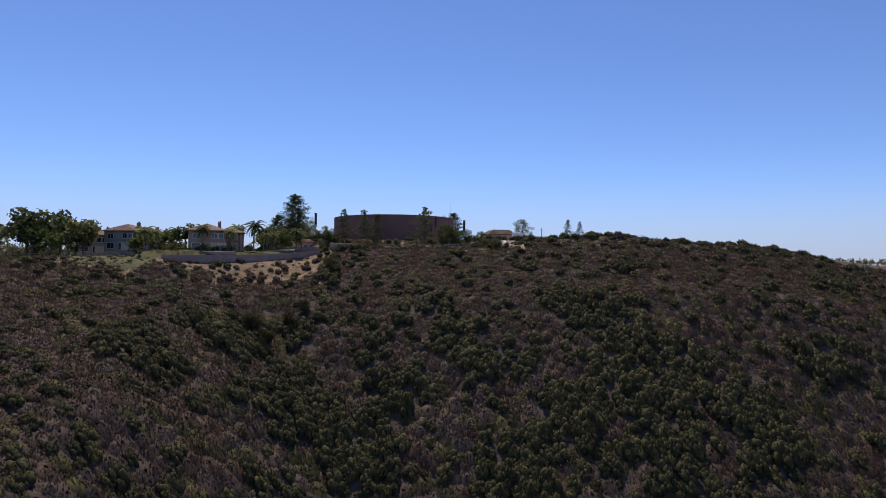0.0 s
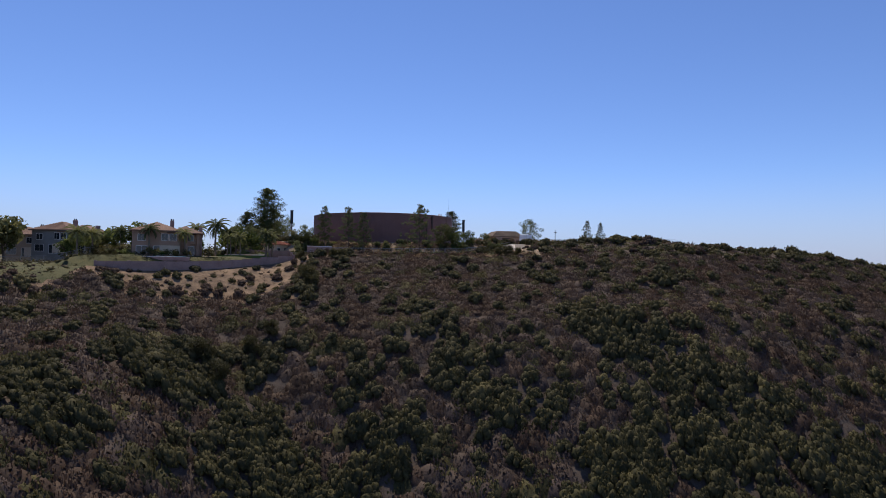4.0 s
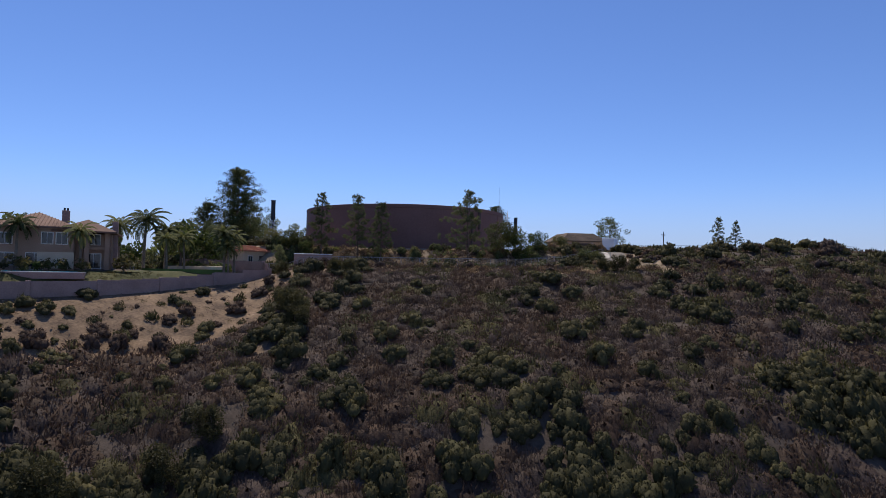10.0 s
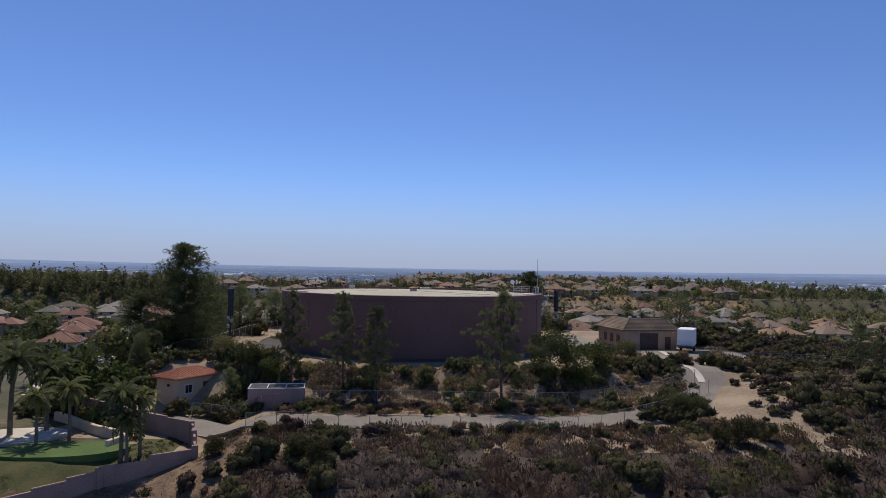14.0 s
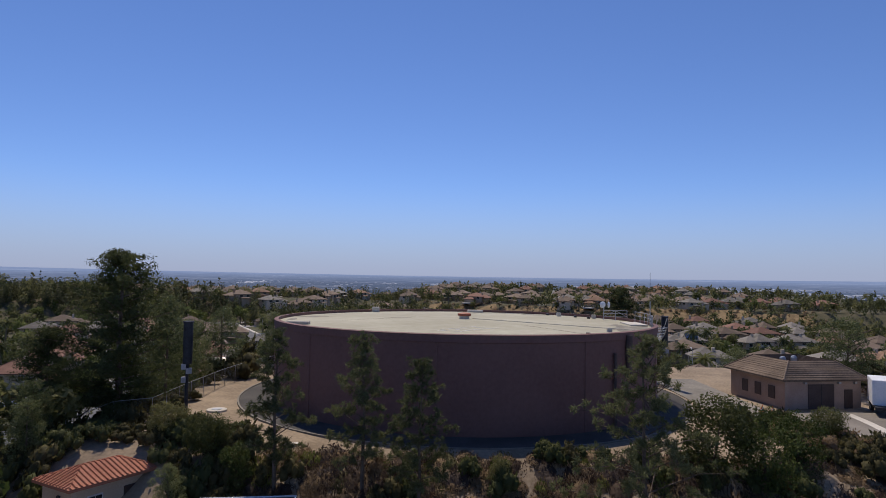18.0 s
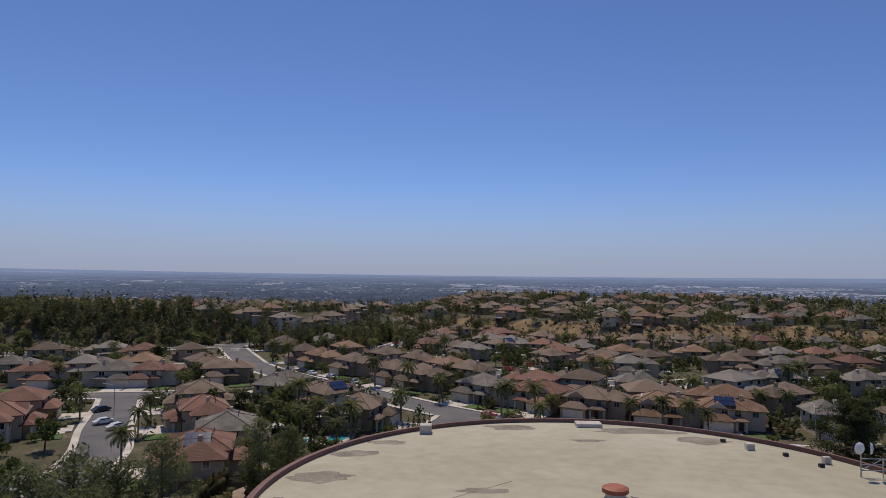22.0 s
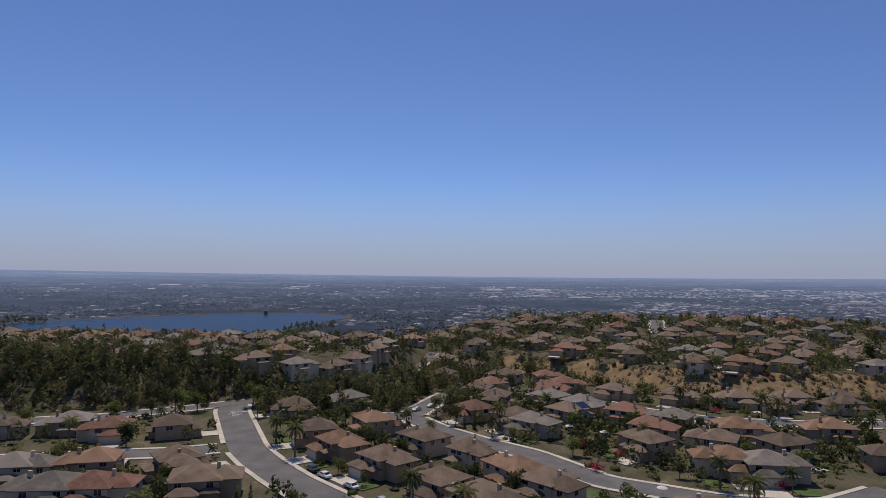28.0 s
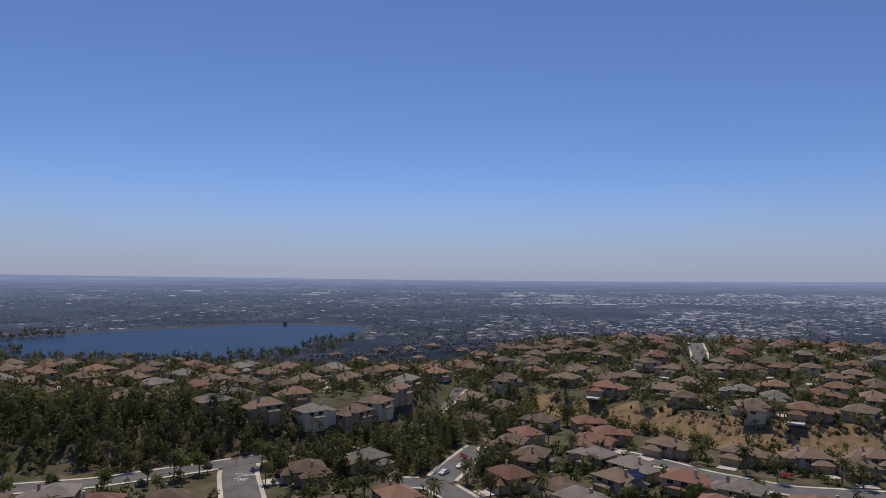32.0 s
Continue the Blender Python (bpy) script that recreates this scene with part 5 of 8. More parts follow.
for i, (x, y, code) in enumerate(NEAR_HOMES + MID_HOMES + EAST_HOMES + RIDGE_HOMES + RIM_HOMES + FAR_HOMES):
    d, yaw = street_yaw(x, y)
    if d < (20 if y < 280 else 13):
        k = (20 if y < 280 else 13) - d
        x, y = x - k * math.sin(radians(yaw)), y + k * math.cos(radians(yaw))
    if d > 45:
        yaw = -25 + 90 * (i * 3 % 4) + 14 * math.sin(i * 1.7)
    if any(math.hypot(x - a, y - b) < 10.5 for a, b in HOMES) or -15 < x < 210 and ridge_toe(x) - 1 < y < ridge_toe(x) + 20:
        continue
    HOMES.append((x, y))
    BUILT.append(((x, y), house_at(x, y, code, yaw, i)))

# the rest of the rows: homes along both sides of every street, then over the plateau
rng = np.random.default_rng(17)
ROOFS = "tttggror"
for key, line in STREETS.items():
    if key not in ("main", "branch", "west", "cross", "middle", "court", "east", "mews"):
        continue
    for (xa, ya), (xb, yb) in zip(line[:-1], line[1:]):
        length = math.hypot(xb - xa, yb - ya)
        for k in range(int(length // 6)):
            for side in (-1, 1):
                u = (k * 6 + 3) / length
                dx, dy = (xb - xa) / length, (yb - ya) / length
                x, y = xa + (xb - xa) * u + side * dy * 20.5, ya + (yb - ya) * u - side * dx * 20.5
                d, yaw = street_yaw(x, y)
                if d < 19.0 or y < 62 or y > 292 or x < -215 or x > 190:
                    continue
                if any(math.hypot(x - a, y - b) < 15.6 for a, b in HOMES):
                    continue
                HOMES.append((x, y))
                BUILT.append(((x, y), house_at(x, y, rng.choice(["M", "S", "M"]) + ROOFS[rng.integers(0, 8)], yaw, len(HOMES))))
for y in np.arange(62, 640, 13.0):
    for x in np.arange(-330, 420, 13.0):
        px, py = x + rng.uniform(-4, 4), y + rng.uniform(-4, 4)
        if abs(px + 20) > 0.74 * (py - 20) + 20 or py < 62 or px > -26 and ridge_toe(px) - 3 < py < ridge_toe(px) + 22 or px > 235:
            continue
        if py > 440 and px < -90 or py > 540 and px < 60 or px < -26 and py < 318 and py > 240 or px < -215 and py < 250 or in_lake(px, py) < 1.25:
            continue
        d, yaw = street_yaw(px, py)
        if d < 19.5 or any(math.hypot(px - a, py - b) < (16.5 if py < 300 else 18.5 if py < 400 else 24.0) for a, b in HOMES):
            continue
        if d > 60:
            yaw = -20 + 90 * int(rng.integers(0, 4)) + rng.uniform(-12, 12)
        HOMES.append((px, py))
        BUILT.append(((px, py), house_at(px, py, rng.choice(["L", "M", "M"]) + ROOFS[rng.integers(0, 8)], yaw, len(HOMES))))


def solar_array(x, y):
    """Rows of dark panels on the roof slope of the house nearest to a place."""
    (hx, hy), ob = min(BUILT, key=lambda b: math.hypot(b[0][0] - x, b[0][1] - y))
    pitch = math.degrees(math.atan2(2.6, 6.0))
    want = math.atan2(-1.0, 0.1) - ob.matrix_basis.to_euler().z
    turn = round(math.degrees(want + math.pi / 2) / 90) * 90
    for r in range(2):
        for k in range(4):
            o = Shape().box(-2.2 + 1.1 * k, 0.9 * r * 2, 0, -1.15 + 1.1 * k, 0.9 * r * 2 + 1.68, 0.05).part("solar_panel", M["solar"], ob, "dark blue solar panel")
            o.matrix_local = pose(-2.0, 0, 5.35, 0, 0, turn) @ pose(0, -4.9, 0.35, pitch + 2, 0, 0)


for x, y in ((-46, 127), (-34, 110), (6, 258), (60, 117), (-56, 70), (84, 170)):
    solar_array(x, y)


def hill_house(name, x, y, z, yaw, W, D, wall, label):
    """Large two-storey house on the mesa: seen from its garden side."""
    t = thing(name, x, y, z, yaw, label, "house")
    H = 5.8
    Shape().box(-W / 2, 0, -2, W / 2 - 4.5, D, H).part("wall", wall, t)
    Shape().box(W / 2 - 4.5, 1.6, -2, W / 2, D - 1, H - 0.75).part("side_wall", wall, t)
    window(t, W / 2 - 2.2, 1.6, 3.6, 1.5, 1.4, 0)
    window(t, W / 2 - 2.2, 1.6, 0.3, 1.8, 2.0, 0)
    Shape().hip(-W / 2, 0, W / 2 - 4.5, D, H, 2.2).part("roof", M["villa_tile"], t)
    Shape().hip(W / 2 - 6.5, 0.6, W / 2, D - 1, H - 0.4, 1.8, 0.7).part("loggia_roof", M["villa_tile"], t)
    for k in range(24):
        x = -W / 2 - 0.4 + k * 0.45
        reach = max(0.0, min(D / 2, x + W / 2 + 0.6, W / 2 - 3.9 - x))
        if reach > 0.3:
            Shape().tube((x, -0.6, H + 0.03), (x, reach - 0.6, H + 0.03 + 2.2 * reach / (min(W - 4.5, D) / 2 + 0.6)), 0.07, 0.07, 5).part("barrel_tile", M["villa_tile"], t)
    for px in (W / 2 - 3.0, W / 2 - 0.5):
        Shape().box(px - 0.3, 0.7, -1.5, px + 0.3, 1.3, H - 0.6, 0, 0.03).part("column", wall, t)
    Shape().box(W / 2 - 4.2, 1.0, 2.9, W / 2, 1.4, 3.3).part("balcony", wall, t)
    Shape().box(0.6, 4.4, H + 0.8, 1.5, 5.1, H + 2.6, 0, 0.05).part("chimney", M["block"], t)
    for q in (0.85, 1.25):
        Shape().tube((q, 4.75, H + 2.6), (q, 4.75, H + 2.95), 0.13, 0.13, 10).part("chimney_pot", M["dark"], t)
    Shape().box(W / 2 - 0.2, 4.2, 0, W / 2 + 0.55, 5.1, H + 1.3, 0, 0.05).part("side_chimney", M["block"], t)
    for fx, zz, w, h in ((-W / 2 + 2, 3.4, 1.6, 1.4), (-W / 2 + 5.4, 0.1, 1.9, 2.1), (-0.4, 3.5, 1.3, 1.5), (1.3, 3.5, 1.3, 1.5), (-W / 2 + 2, 0.6, 2.2, 1.6)):
        window(t, fx, 0, zz, w, h, 0)
    Shape().box(-1.5, -0.08, 0.2, 2.8, 0.0, 2.4).part("garden_shutter", M["wall_b"], t)
    for fy in (2.5, 6.0):
        window(t, -W / 2, fy, 3.4, 1.2, 1.3, -90)
    return t


hill_house("villa", -46.4, -59.2, 1.4, 20, 14.4, 12, M["villa_wall"], "two-storey tan stucco villa with a tiled roof above the slope")
hill_house("grey_villa", -75.5, -50, 1.7, -6, 13.5, 11, M["blue_wall"], "two-storey grey-blue house among trees on the mesa")
hill_house("rear_villa", -90, -36, 1.0, 12, 13, 11, M["wall_a"], "cream two-storey house half hidden by trees")


def pool_house():
    t = thing("pool_house", -27.6, -29.9, 2.35, 60, "small cream garden house with a low red clay tile roof", "garden house")
    Shape().box(-3.1, -1.8, -2, 3.1, 1.8, 3.0).part("wall", M["wall_b"], t)
    Shape().hip(-3.1, -1.8, 3.1, 1.8, 3.0, 0.85, 0.5).part("roof", M["red_clay"], t, "red clay barrel tile roof")
    for k in range(19):
        x = -3.42 + 0.38 * k
        reach = min(2.3, 3.62 - abs(x))
        for side in (-1, 1):
            Shape().tube((x, side * 2.3, 3.04), (x, side * (2.3 - reach), 3.04 + 0.85 * reach / 2.3), 0.07, 0.07, 6).part("barrel_tile", M["red_clay"], t)
    for k in range(11):
        y = -1.9 + 0.38 * k
        reach = 2.25 - abs(y)
        for side in (-1, 1):
            Shape().tube((side * 3.6, y, 3.04), (side * (3.6 - reach), y, 3.04 + 0.85 * reach / 2.3), 0.07, 0.07, 6).part("barrel_tile", M["red_clay"], t)
    window(t, -1.4, -1.8, 1.0, 1.0, 1.0, 0)
    Shape().box(0.8, -1.86, 0, 1.8, -1.8, 2.1).part("door", M["brown_door"], t)
    Shape().box(-3.25, -0.5, 1.9, -3.1, -0.2, 2.2, 0, 0.02).part("wall_lamp", M["dark"], t)
    return t


pool_house()


def enclosure():
    t = thing("block_enclosure", -15.3, -34.6, 2.45, 8, "open tan block equipment enclosure by the service road", "enclosure")
    for x0, y0, x1, y1 in ((-3.2, -1.6, 3.2, -1.4), (-3.2, 1.4, 3.2, 1.6), (-3.2, -1.4, -3.0, 1.4), (3.0, -1.4, 3.2, 1.4)):
        Shape().box(x0, y0, -0.8, x1, y1, 2.3).part("wall", M["block"], t)
    for k in range(4):
        x = -3.2 + k * 2.13
        Shape().tube((x, -1.55, 2.36), (x, 1.55, 2.36), 0.06, 0.06, 6).part("roof_bar", M["white"], t)
    for y in (-1.5, 1.5):
        Shape().tube((-3.2, y, 2.36), (3.2, y, 2.36), 0.06, 0.06, 6).part("roof_bar", M["white"], t)
    for k in range(3):
        Shape().box(-3.0 + 2.1 * k, -1.3, 2.28, -1.1 + 2.1 * k, 1.3, 2.32).part("roof_screen", M["dark"], t)
    return t


enclosure()


# ---- trees ----
rng = np.random.default_rng(11)


def trunk_shape(h, r, lean=0.0, limbs=5, spread_=2.0, from_=0.4, seed=0):
    rg = np.random.default_rng(seed)
    s = Shape()
    p = Vector((0, 0, -0.4))
    steps = 4
    for k in range(steps):
        q = Vector((lean * (k + 1) / steps + rg.uniform(-0.1, 0.1), rg.uniform(-0.1, 0.1), h * (k + 1) / steps))
        s.tube(p, q, r * (1 - 0.8 * k / steps), r * (1 - 0.8 * (k + 1) / steps), 7, cap=False)
        p = q
    for k in range(limbs):
        z = h * (from_ + (0.95 - from_) * k / limbs)
        a = rg.uniform(0, 6.28)
        ln = spread_ * rg.uniform(0.6, 1.1)
        s.tube((lean * z / h, 0, z), (lean * z / h + ln * math.cos(a), ln * math.sin(a), z + ln * rg.uniform(0.3, 0.8)), r * 0.4, r * 0.12, 5, cap=False)
    return s


def crown_part(parent, centres, radii, n, size, material, seed, flat=0.75, thin=1.0, core=0):
    v, q = leaves(np.random.default_rng(seed), centres, radii, n, size, flat, thin=thin)
    if core:
        c = np.asarray(centres, float) * np.array([0.72, 0.72, 1.0])
        v2, q2 = leaves(np.random.default_rng(seed + 50), c, np.asarray(radii) * 0.75, core, size * 1.35, flat, thin=max(thin, 0.5))
        v, q = np.concatenate([v, v2]), np.concatenate([q, q2 + len(v)])
    return link_np("crown", v, q, material, None, parent)


def needle_part(parent, tips, n, length, width, seed):
    """Bristling tufts of long thin needles at the twig ends."""
    rg = np.random.default_rng(seed)
    p = np.repeat(np.array(tips, float), n, axis=0)
    d = rg.normal(size=p.shape) + np.array([0, 0, 0.35])
    d /= np.linalg.norm(d, axis=1, keepdims=True)
    side = np.cross(d, rg.normal(size=p.shape))
    side *= width / np.linalg.norm(side, axis=1, keepdims=True)
    ln = length * rg.uniform(0.6, 1.3, (len(p), 1))
    p = p + rg.normal(size=p.shape) * 0.07
    v = np.stack([p, p + d * ln * 0.5 + side, p + d * ln, p + d * ln * 0.5 - side], 1).reshape(-1, 3)
    return link_np("needles", v, np.arange(len(v)).reshape(-1, 4), M["open_pine"], None, parent)


def make_tree(kind, seed, x, y, z):
    rg = np.random.default_rng(seed)
    if kind == "broad":
        t = thing("tree", x, y, z, 0, "round leafy green garden tree", "tree", "garden trees")
        trunk_shape(4.0, 0.2, 0.3, 6, 1.8, 0.4, seed).part("trunk", M["bark"], t)
        c = [(rg.uniform(-1.5, 1.5), rg.uniform(-1.5, 1.5), rg.uniform(2.6, 5.6)) for _ in range(9)]
        crown_part(t, c, [rg.uniform(0.9, 1.7) for _ in c], 520, 0.36, M["leaf"] if seed % 2 else M["leaf_b"], seed)
    elif kind == "shrub":
        t = thing("garden_shrub", x, y, z, 0, "low rounded green garden shrub", "shrub", "garden shrubs")
        trunk_shape(0.8, 0.08, 0, 3, 0.5, 0.4, seed).part("trunk", M["bark"], t)
        c = [(rg.uniform(-0.8, 0.8), rg.uniform(-0.8, 0.8), rg.uniform(0.5, 1.4)) for _ in range(5)]
        crown_part(t, c, [rg.uniform(0.5, 0.9) for _ in c], 170, 0.26, M["leaf"] if seed % 2 else M["olive"], seed)
    elif kind == "pine":
        t = thing("pine_tree", x, y, z, 0, "slim open pine with sparse grey-green needles", "tree", "pines by the tank")
        h = 12.0
        trunk_shape(h, 0.17, rg.uniform(-0.4, 0.4), 0, 0, 0.3, seed).part("trunk", M["bark"], t)
        s = Shape()
        c, r = [], []
        for k in range(38):
            u = k / 37
            zz = h * (0.16 + 0.82 * u)
            a = k * 2.4 + rg.uniform(-0.5, 0.5)
            ln = (2.8 * (1 - u ** 1.5) ** 0.8 + 0.35) * rg.uniform(0.5, 1.15) * (1.6 if seed == 4 else 1.0)
            rise = rg.uniform(0.15, 0.5) + 0.5 * u
            d = Vector((math.cos(a), math.sin(a), 0))
            mid_ = d * ln * 0.55 + Vector((0, 0, zz + rise * ln * 0.55))
            tip = d * ln + Vector((0, 0, zz + rise * ln * 0.62))
            s.tube((0, 0, zz), mid_, 0.045, 0.028, 4, cap=False)
            s.tube(mid_, tip, 0.028, 0.012, 4, cap=False)
            c.append(tip)
            for g in range(5 + 3 * int(ln > 1.2) + 4 * int(ln > 2.0)):
                p = mid_.lerp(tip, rg.uniform(-0.45, 0.9))
                q = p + Vector((rg.uniform(-0.55, 0.55), rg.uniform(-0.55, 0.55), rg.uniform(-0.25, 0.45)))
                s.tube(p, q, 0.014, 0.008, 3, cap=False)
                c.append(q)
        s.part("branchwork", M["bark"], t)
        c.append(Vector((0, 0, h)))
        needle_part(t, [tuple(p) for p in c], 50, 0.28, 0.024, seed)
    elif kind == "full":
        t = thing("pine_tree", x, y, z, 0, "full bright green pine beside the tank yard", "tree", "pines by the tank")
        h = 11.5
        trunk_shape(h, 0.2, rg.uniform(-0.4, 0.4), 6, 1.6, 0.3, seed).part("trunk", M["bark"], t)
        c, r = [], []
        for k in range(40):
            u = (k + 0.5) / 40
            w = 3.8 * (1 - u ** 2.5) ** 0.6 * rg.uniform(0.2, 1.1)
            c.append((w * math.cos(k * 2.4), w * math.sin(k * 2.4), 1.6 + (h - 1.8) * u))
            r.append(rg.uniform(0.65, 1.1))
        crown_part(t, c, r, 8500, 0.20, M["pine"], seed, 1.0, 0.4)
    elif kind == "umbrella":
        t = thing("torrey_pine", x, y, z, 0, "rounded open-crowned pine with a bare trunk", "tree")
        trunk_shape(8.0, 0.2, 0.4, 16, 3.4, 0.22, seed).part("trunk", M["bark"], t)
        c = []
        for k in range(44):
            u = k / 43
            w = 4.2 * math.sin(math.pi * (0.20 + 0.72 * u)) * rg.uniform(0.25, 1.05)
            c.append((w * math.cos(k * 2.4), w * math.sin(k * 2.4), 2.4 + 6.6 * u))
        crown_part(t, c, [rg.uniform(0.6, 1.1) for _ in c], 6500, 0.19, M["pine"], seed, 0.8, 0.42)
    elif kind == "conifer":
        t = thing("conifer", x, y, z, 0, "tall dense dark green conifer", "tree")
        h = 16.0
        s = trunk_shape(h, 0.32, 0.2, 0, 0, 0.3, seed)
        c, r = [], []
        for k in range(64):
            u = (k + 0.5) / 64
            a = k * 2.4 + rg.uniform(-0.4, 0.4)
            ln = (6.0 * (1 - u ** 2.6) ** 0.65 * (0.75 + 0.25 * min(1, u * 4)) + 0.4) * rg.uniform(0.6, 1.08)
            zz = 0.9 + (h - 1.4) * u
            d = Vector((math.cos(a), math.sin(a), 0))
            tip = d * ln + Vector((0, 0, zz + ln * (0.10 + 0.35 * u)))
            s.tube((0, 0, zz), tip, 0.07, 0.02, 4, cap=False)
            for q in (0.3, 0.52, 0.76, 1.0):
                p = Vector((0, 0, zz)).lerp(tip, q) + Vector((rg.uniform(-0.3, 0.3), rg.uniform(-0.3, 0.3), rg.uniform(-0.1, 0.35)))
                c.append(tuple(p))
                r.append(rg.uniform(0.65, 1.1) * (1.08 - 0.3 * u))
        s.part("trunk", M["bark"], t)
        c.append((0, 0, h))
        r.append(0.6)
        crown_part(t, c, r, 21000, 0.19, M["conifer"], seed, 0.65, 0.36, 9000)
    elif kind == "thicket":
        t = thing("tall_shrub", x, y, z, 0, "dense rounded green shrub tree leafy to the ground", "shrub", "tall shrubs by the tank")
        trunk_shape(3.0, 0.12, 0.2, 5, 1.4, 0.2, seed).part("trunk", M["bark"], t)
        c = [(rg.uniform(-1.7, 1.7), rg.uniform(-1.7, 1.7), rg.uniform(0.15, 4.4)) for _ in range(30)]
        crown_part(t, c, [rg.uniform(0.7, 1.15) * (1.2 - 0.1 * p[2]) for p in c], 6500, 0.125, M["leaf_b"] if seed % 2 else M["leaf"], seed, 0.9, 0.7)
    elif kind == "oak_shrub":
        t = thing("scrub_oak", x, y, z, 0, "tall dense dark green bush standing out of the dry scrub", "bush", "tall bushes of the slope")
        trunk_shape(2.6, 0.12, 0.2, 5, 1.2, 0.2, seed).part("trunk", M["bark"], t)
        c = [(rg.uniform(-1.5, 1.5), rg.uniform(-1.5, 1.5), rg.uniform(0.3, 3.6)) for _ in range(22)]
        crown_part(t, c, [rg.uniform(0.6, 1.1) * (1.2 - 0.15 * p[2]) for p in c], 3400, 0.15, M["chap"], seed, 0.95, 0.6, 500)
    elif kind == "cypress":
        t = thing("cypress", x, y, z, 0, "narrow dark green cypress", "tree", "cypresses")
        trunk_shape(2.0, 0.15, 0, 0, 0, 0.3, seed).part("trunk", M["bark"], t)
        c = [(rg.uniform(-0.15, 0.15), rg.uniform(-0.15, 0.15), 0.7 + 0.75 * k) for k in range(9)]
        crown_part(t, c, [0.85 - 0.075 * k for k in range(9)], 420, 0.25, M["conifer"], seed, 1.0)
    elif kind == "palm":
        t = thing("palm_tree", x, y, z, 0, "feather palm with arching fronds", "palm", "palms")
        h = 6.2
        s = Shape()
        p = Vector((0, 0, -0.4))
        for k in range(5):
            q = Vector((0.06 * k * k * 0.3, 0, h * (k + 1) / 5))
            s.tube(p, q, 0.21 - 0.015 * k, 0.2 - 0.015 * k, 8, cap=False)
            p = q
        s.part("trunk", M["palm_bark"], t)
        f = Shape()
        for k in range(26):
            a, el = k * 2.39996, 1.3 - 1.75 * (k / 25)
            d = Vector((math.cos(a), math.sin(a), 0))
            side = Vector((-math.sin(a), math.cos(a), 0))
            ln, prev, pz = 3.1 + 0.4 * rg.uniform(-1, 1), None, Vector(p)
            ang = el
            for j in range(7):
                w = 0.27 * math.sin(math.pi * min(1, (j + 0.6) / 7)) + 0.03
                droop = side * w - Vector((0, 0, 0.9 * w))
                droop2 = -side * w - Vector((0, 0, 0.9 * w))
                cur = (pz + droop, pz, pz + droop2)
                if prev:
                    f.add([prev[0], prev[1], cur[1], cur[0], prev[2], cur[2]], [(0, 1, 2, 3), (1, 4, 5, 2)])
                prev = cur
                pz = pz + (d * math.cos(ang) + Vector((0, 0, math.sin(ang)))) * (ln / 6)
                ang -= 0.30
        f.part("fronds", M["frond"], t)
    elif kind == "flower":
        t = thing("bougainvillea", x, y, z, 0, "bright magenta bougainvillea in bloom", "shrub")
        trunk_shape(1.0, 0.08, 0, 3, 0.6, 0.4, seed).part("trunk", M["bark"], t)
        c = [(rg.uniform(-1, 1), rg.uniform(-1, 1), rg.uniform(0.6, 2.0)) for _ in range(6)]
        crown_part(t, c, [0.8] * 6, 220, 0.25, M["red_flower"], seed)
    return t


TREES = {}


def plant(kind, seed, x, y, scale=1.0, turn=0.0, sink=0.05):
    z = float(ground_z(x, y)) - sink
    m = pose(x, y, z, 0, 0, turn) @ Matrix.Scale(scale, 4)
    if (kind, seed) not in TREES:
        t = TREES[(kind, seed)] = make_tree(kind, seed, x, y, z)
        t.matrix_world = m
        t["unit"] = 1
        return t
    src = TREES[(kind, seed)]
    c = copy_thing(src, pose(x, y, z))
    c.matrix_basis = m
    return c


# pines before the tank, conifers and pines beside it
for kind, seed, x, y, s in (("pine", 1, -14.6, -30, 0.95), ("pine", 2, -8.1, -30, 0.94), ("pine", 3, -3.9, -32, 0.92), ("pine", 4, 11.7, -34, 1.12),
                            ("conifer", 1, -33.5, -16, 1.02), ("thicket", 1, 18.6, -28.4, 1.28), ("thicket", 2, 21.8, -29.2, 1.05), ("thicket", 3, 29.6, -42.6, 0.62), ("thicket", 1, 31.8, -43.4, 0.48), ("full", 1, -36.5, -24, 0.55), ("full", 2, -21.8, -31.5, 0.36), ("full", 3, -35, -27, 0.45), ("conifer", 2, 22.5, 14, 0.78), ("thicket", 2, 25.4, -27, 0.85),
                            ("full", 2, -34.0, -4, 1.02), ("full", 1, -34.5, 4, 0.98), ("full", 4, -32.8, 11, 0.82), ("full", 3, -39.5, 10, 1.3), ("full", 1, -36.3, 10.5, 1.15), ("full", 2, -29.3, 24, 0.68), ("full", 4, -26.6, 25, 0.6), ("full", 1, -37, -8, 0.95), ("full", 2, -36.5, 1, 0.95), ("conifer", 3, -38.5, -19, 0.7),
                            ("umbrella", 1, 48.1, 3.9, 1.02), ("umbrella", 2, 48.5, 36, 0.85), ("pine", 5, 58.2, -30.5, 0.55), ("pine", 6, 62.5, -28.5, 0.52),
                            ("thicket", 1, 30.5, -22, 0.7), ("thicket", 2, 27.5, -18.6, 0.55), ("thicket", 1, -20.5, -27.5, 0.75), ("thicket", 2, -17.5, -29.2, 0.6), ("thicket", 1, -24.5, -25.0, 0.7), ("thicket", 3, 2.0, -29.2, 0.4)):
    plant(kind, seed, x, y, s, 40 * seed)
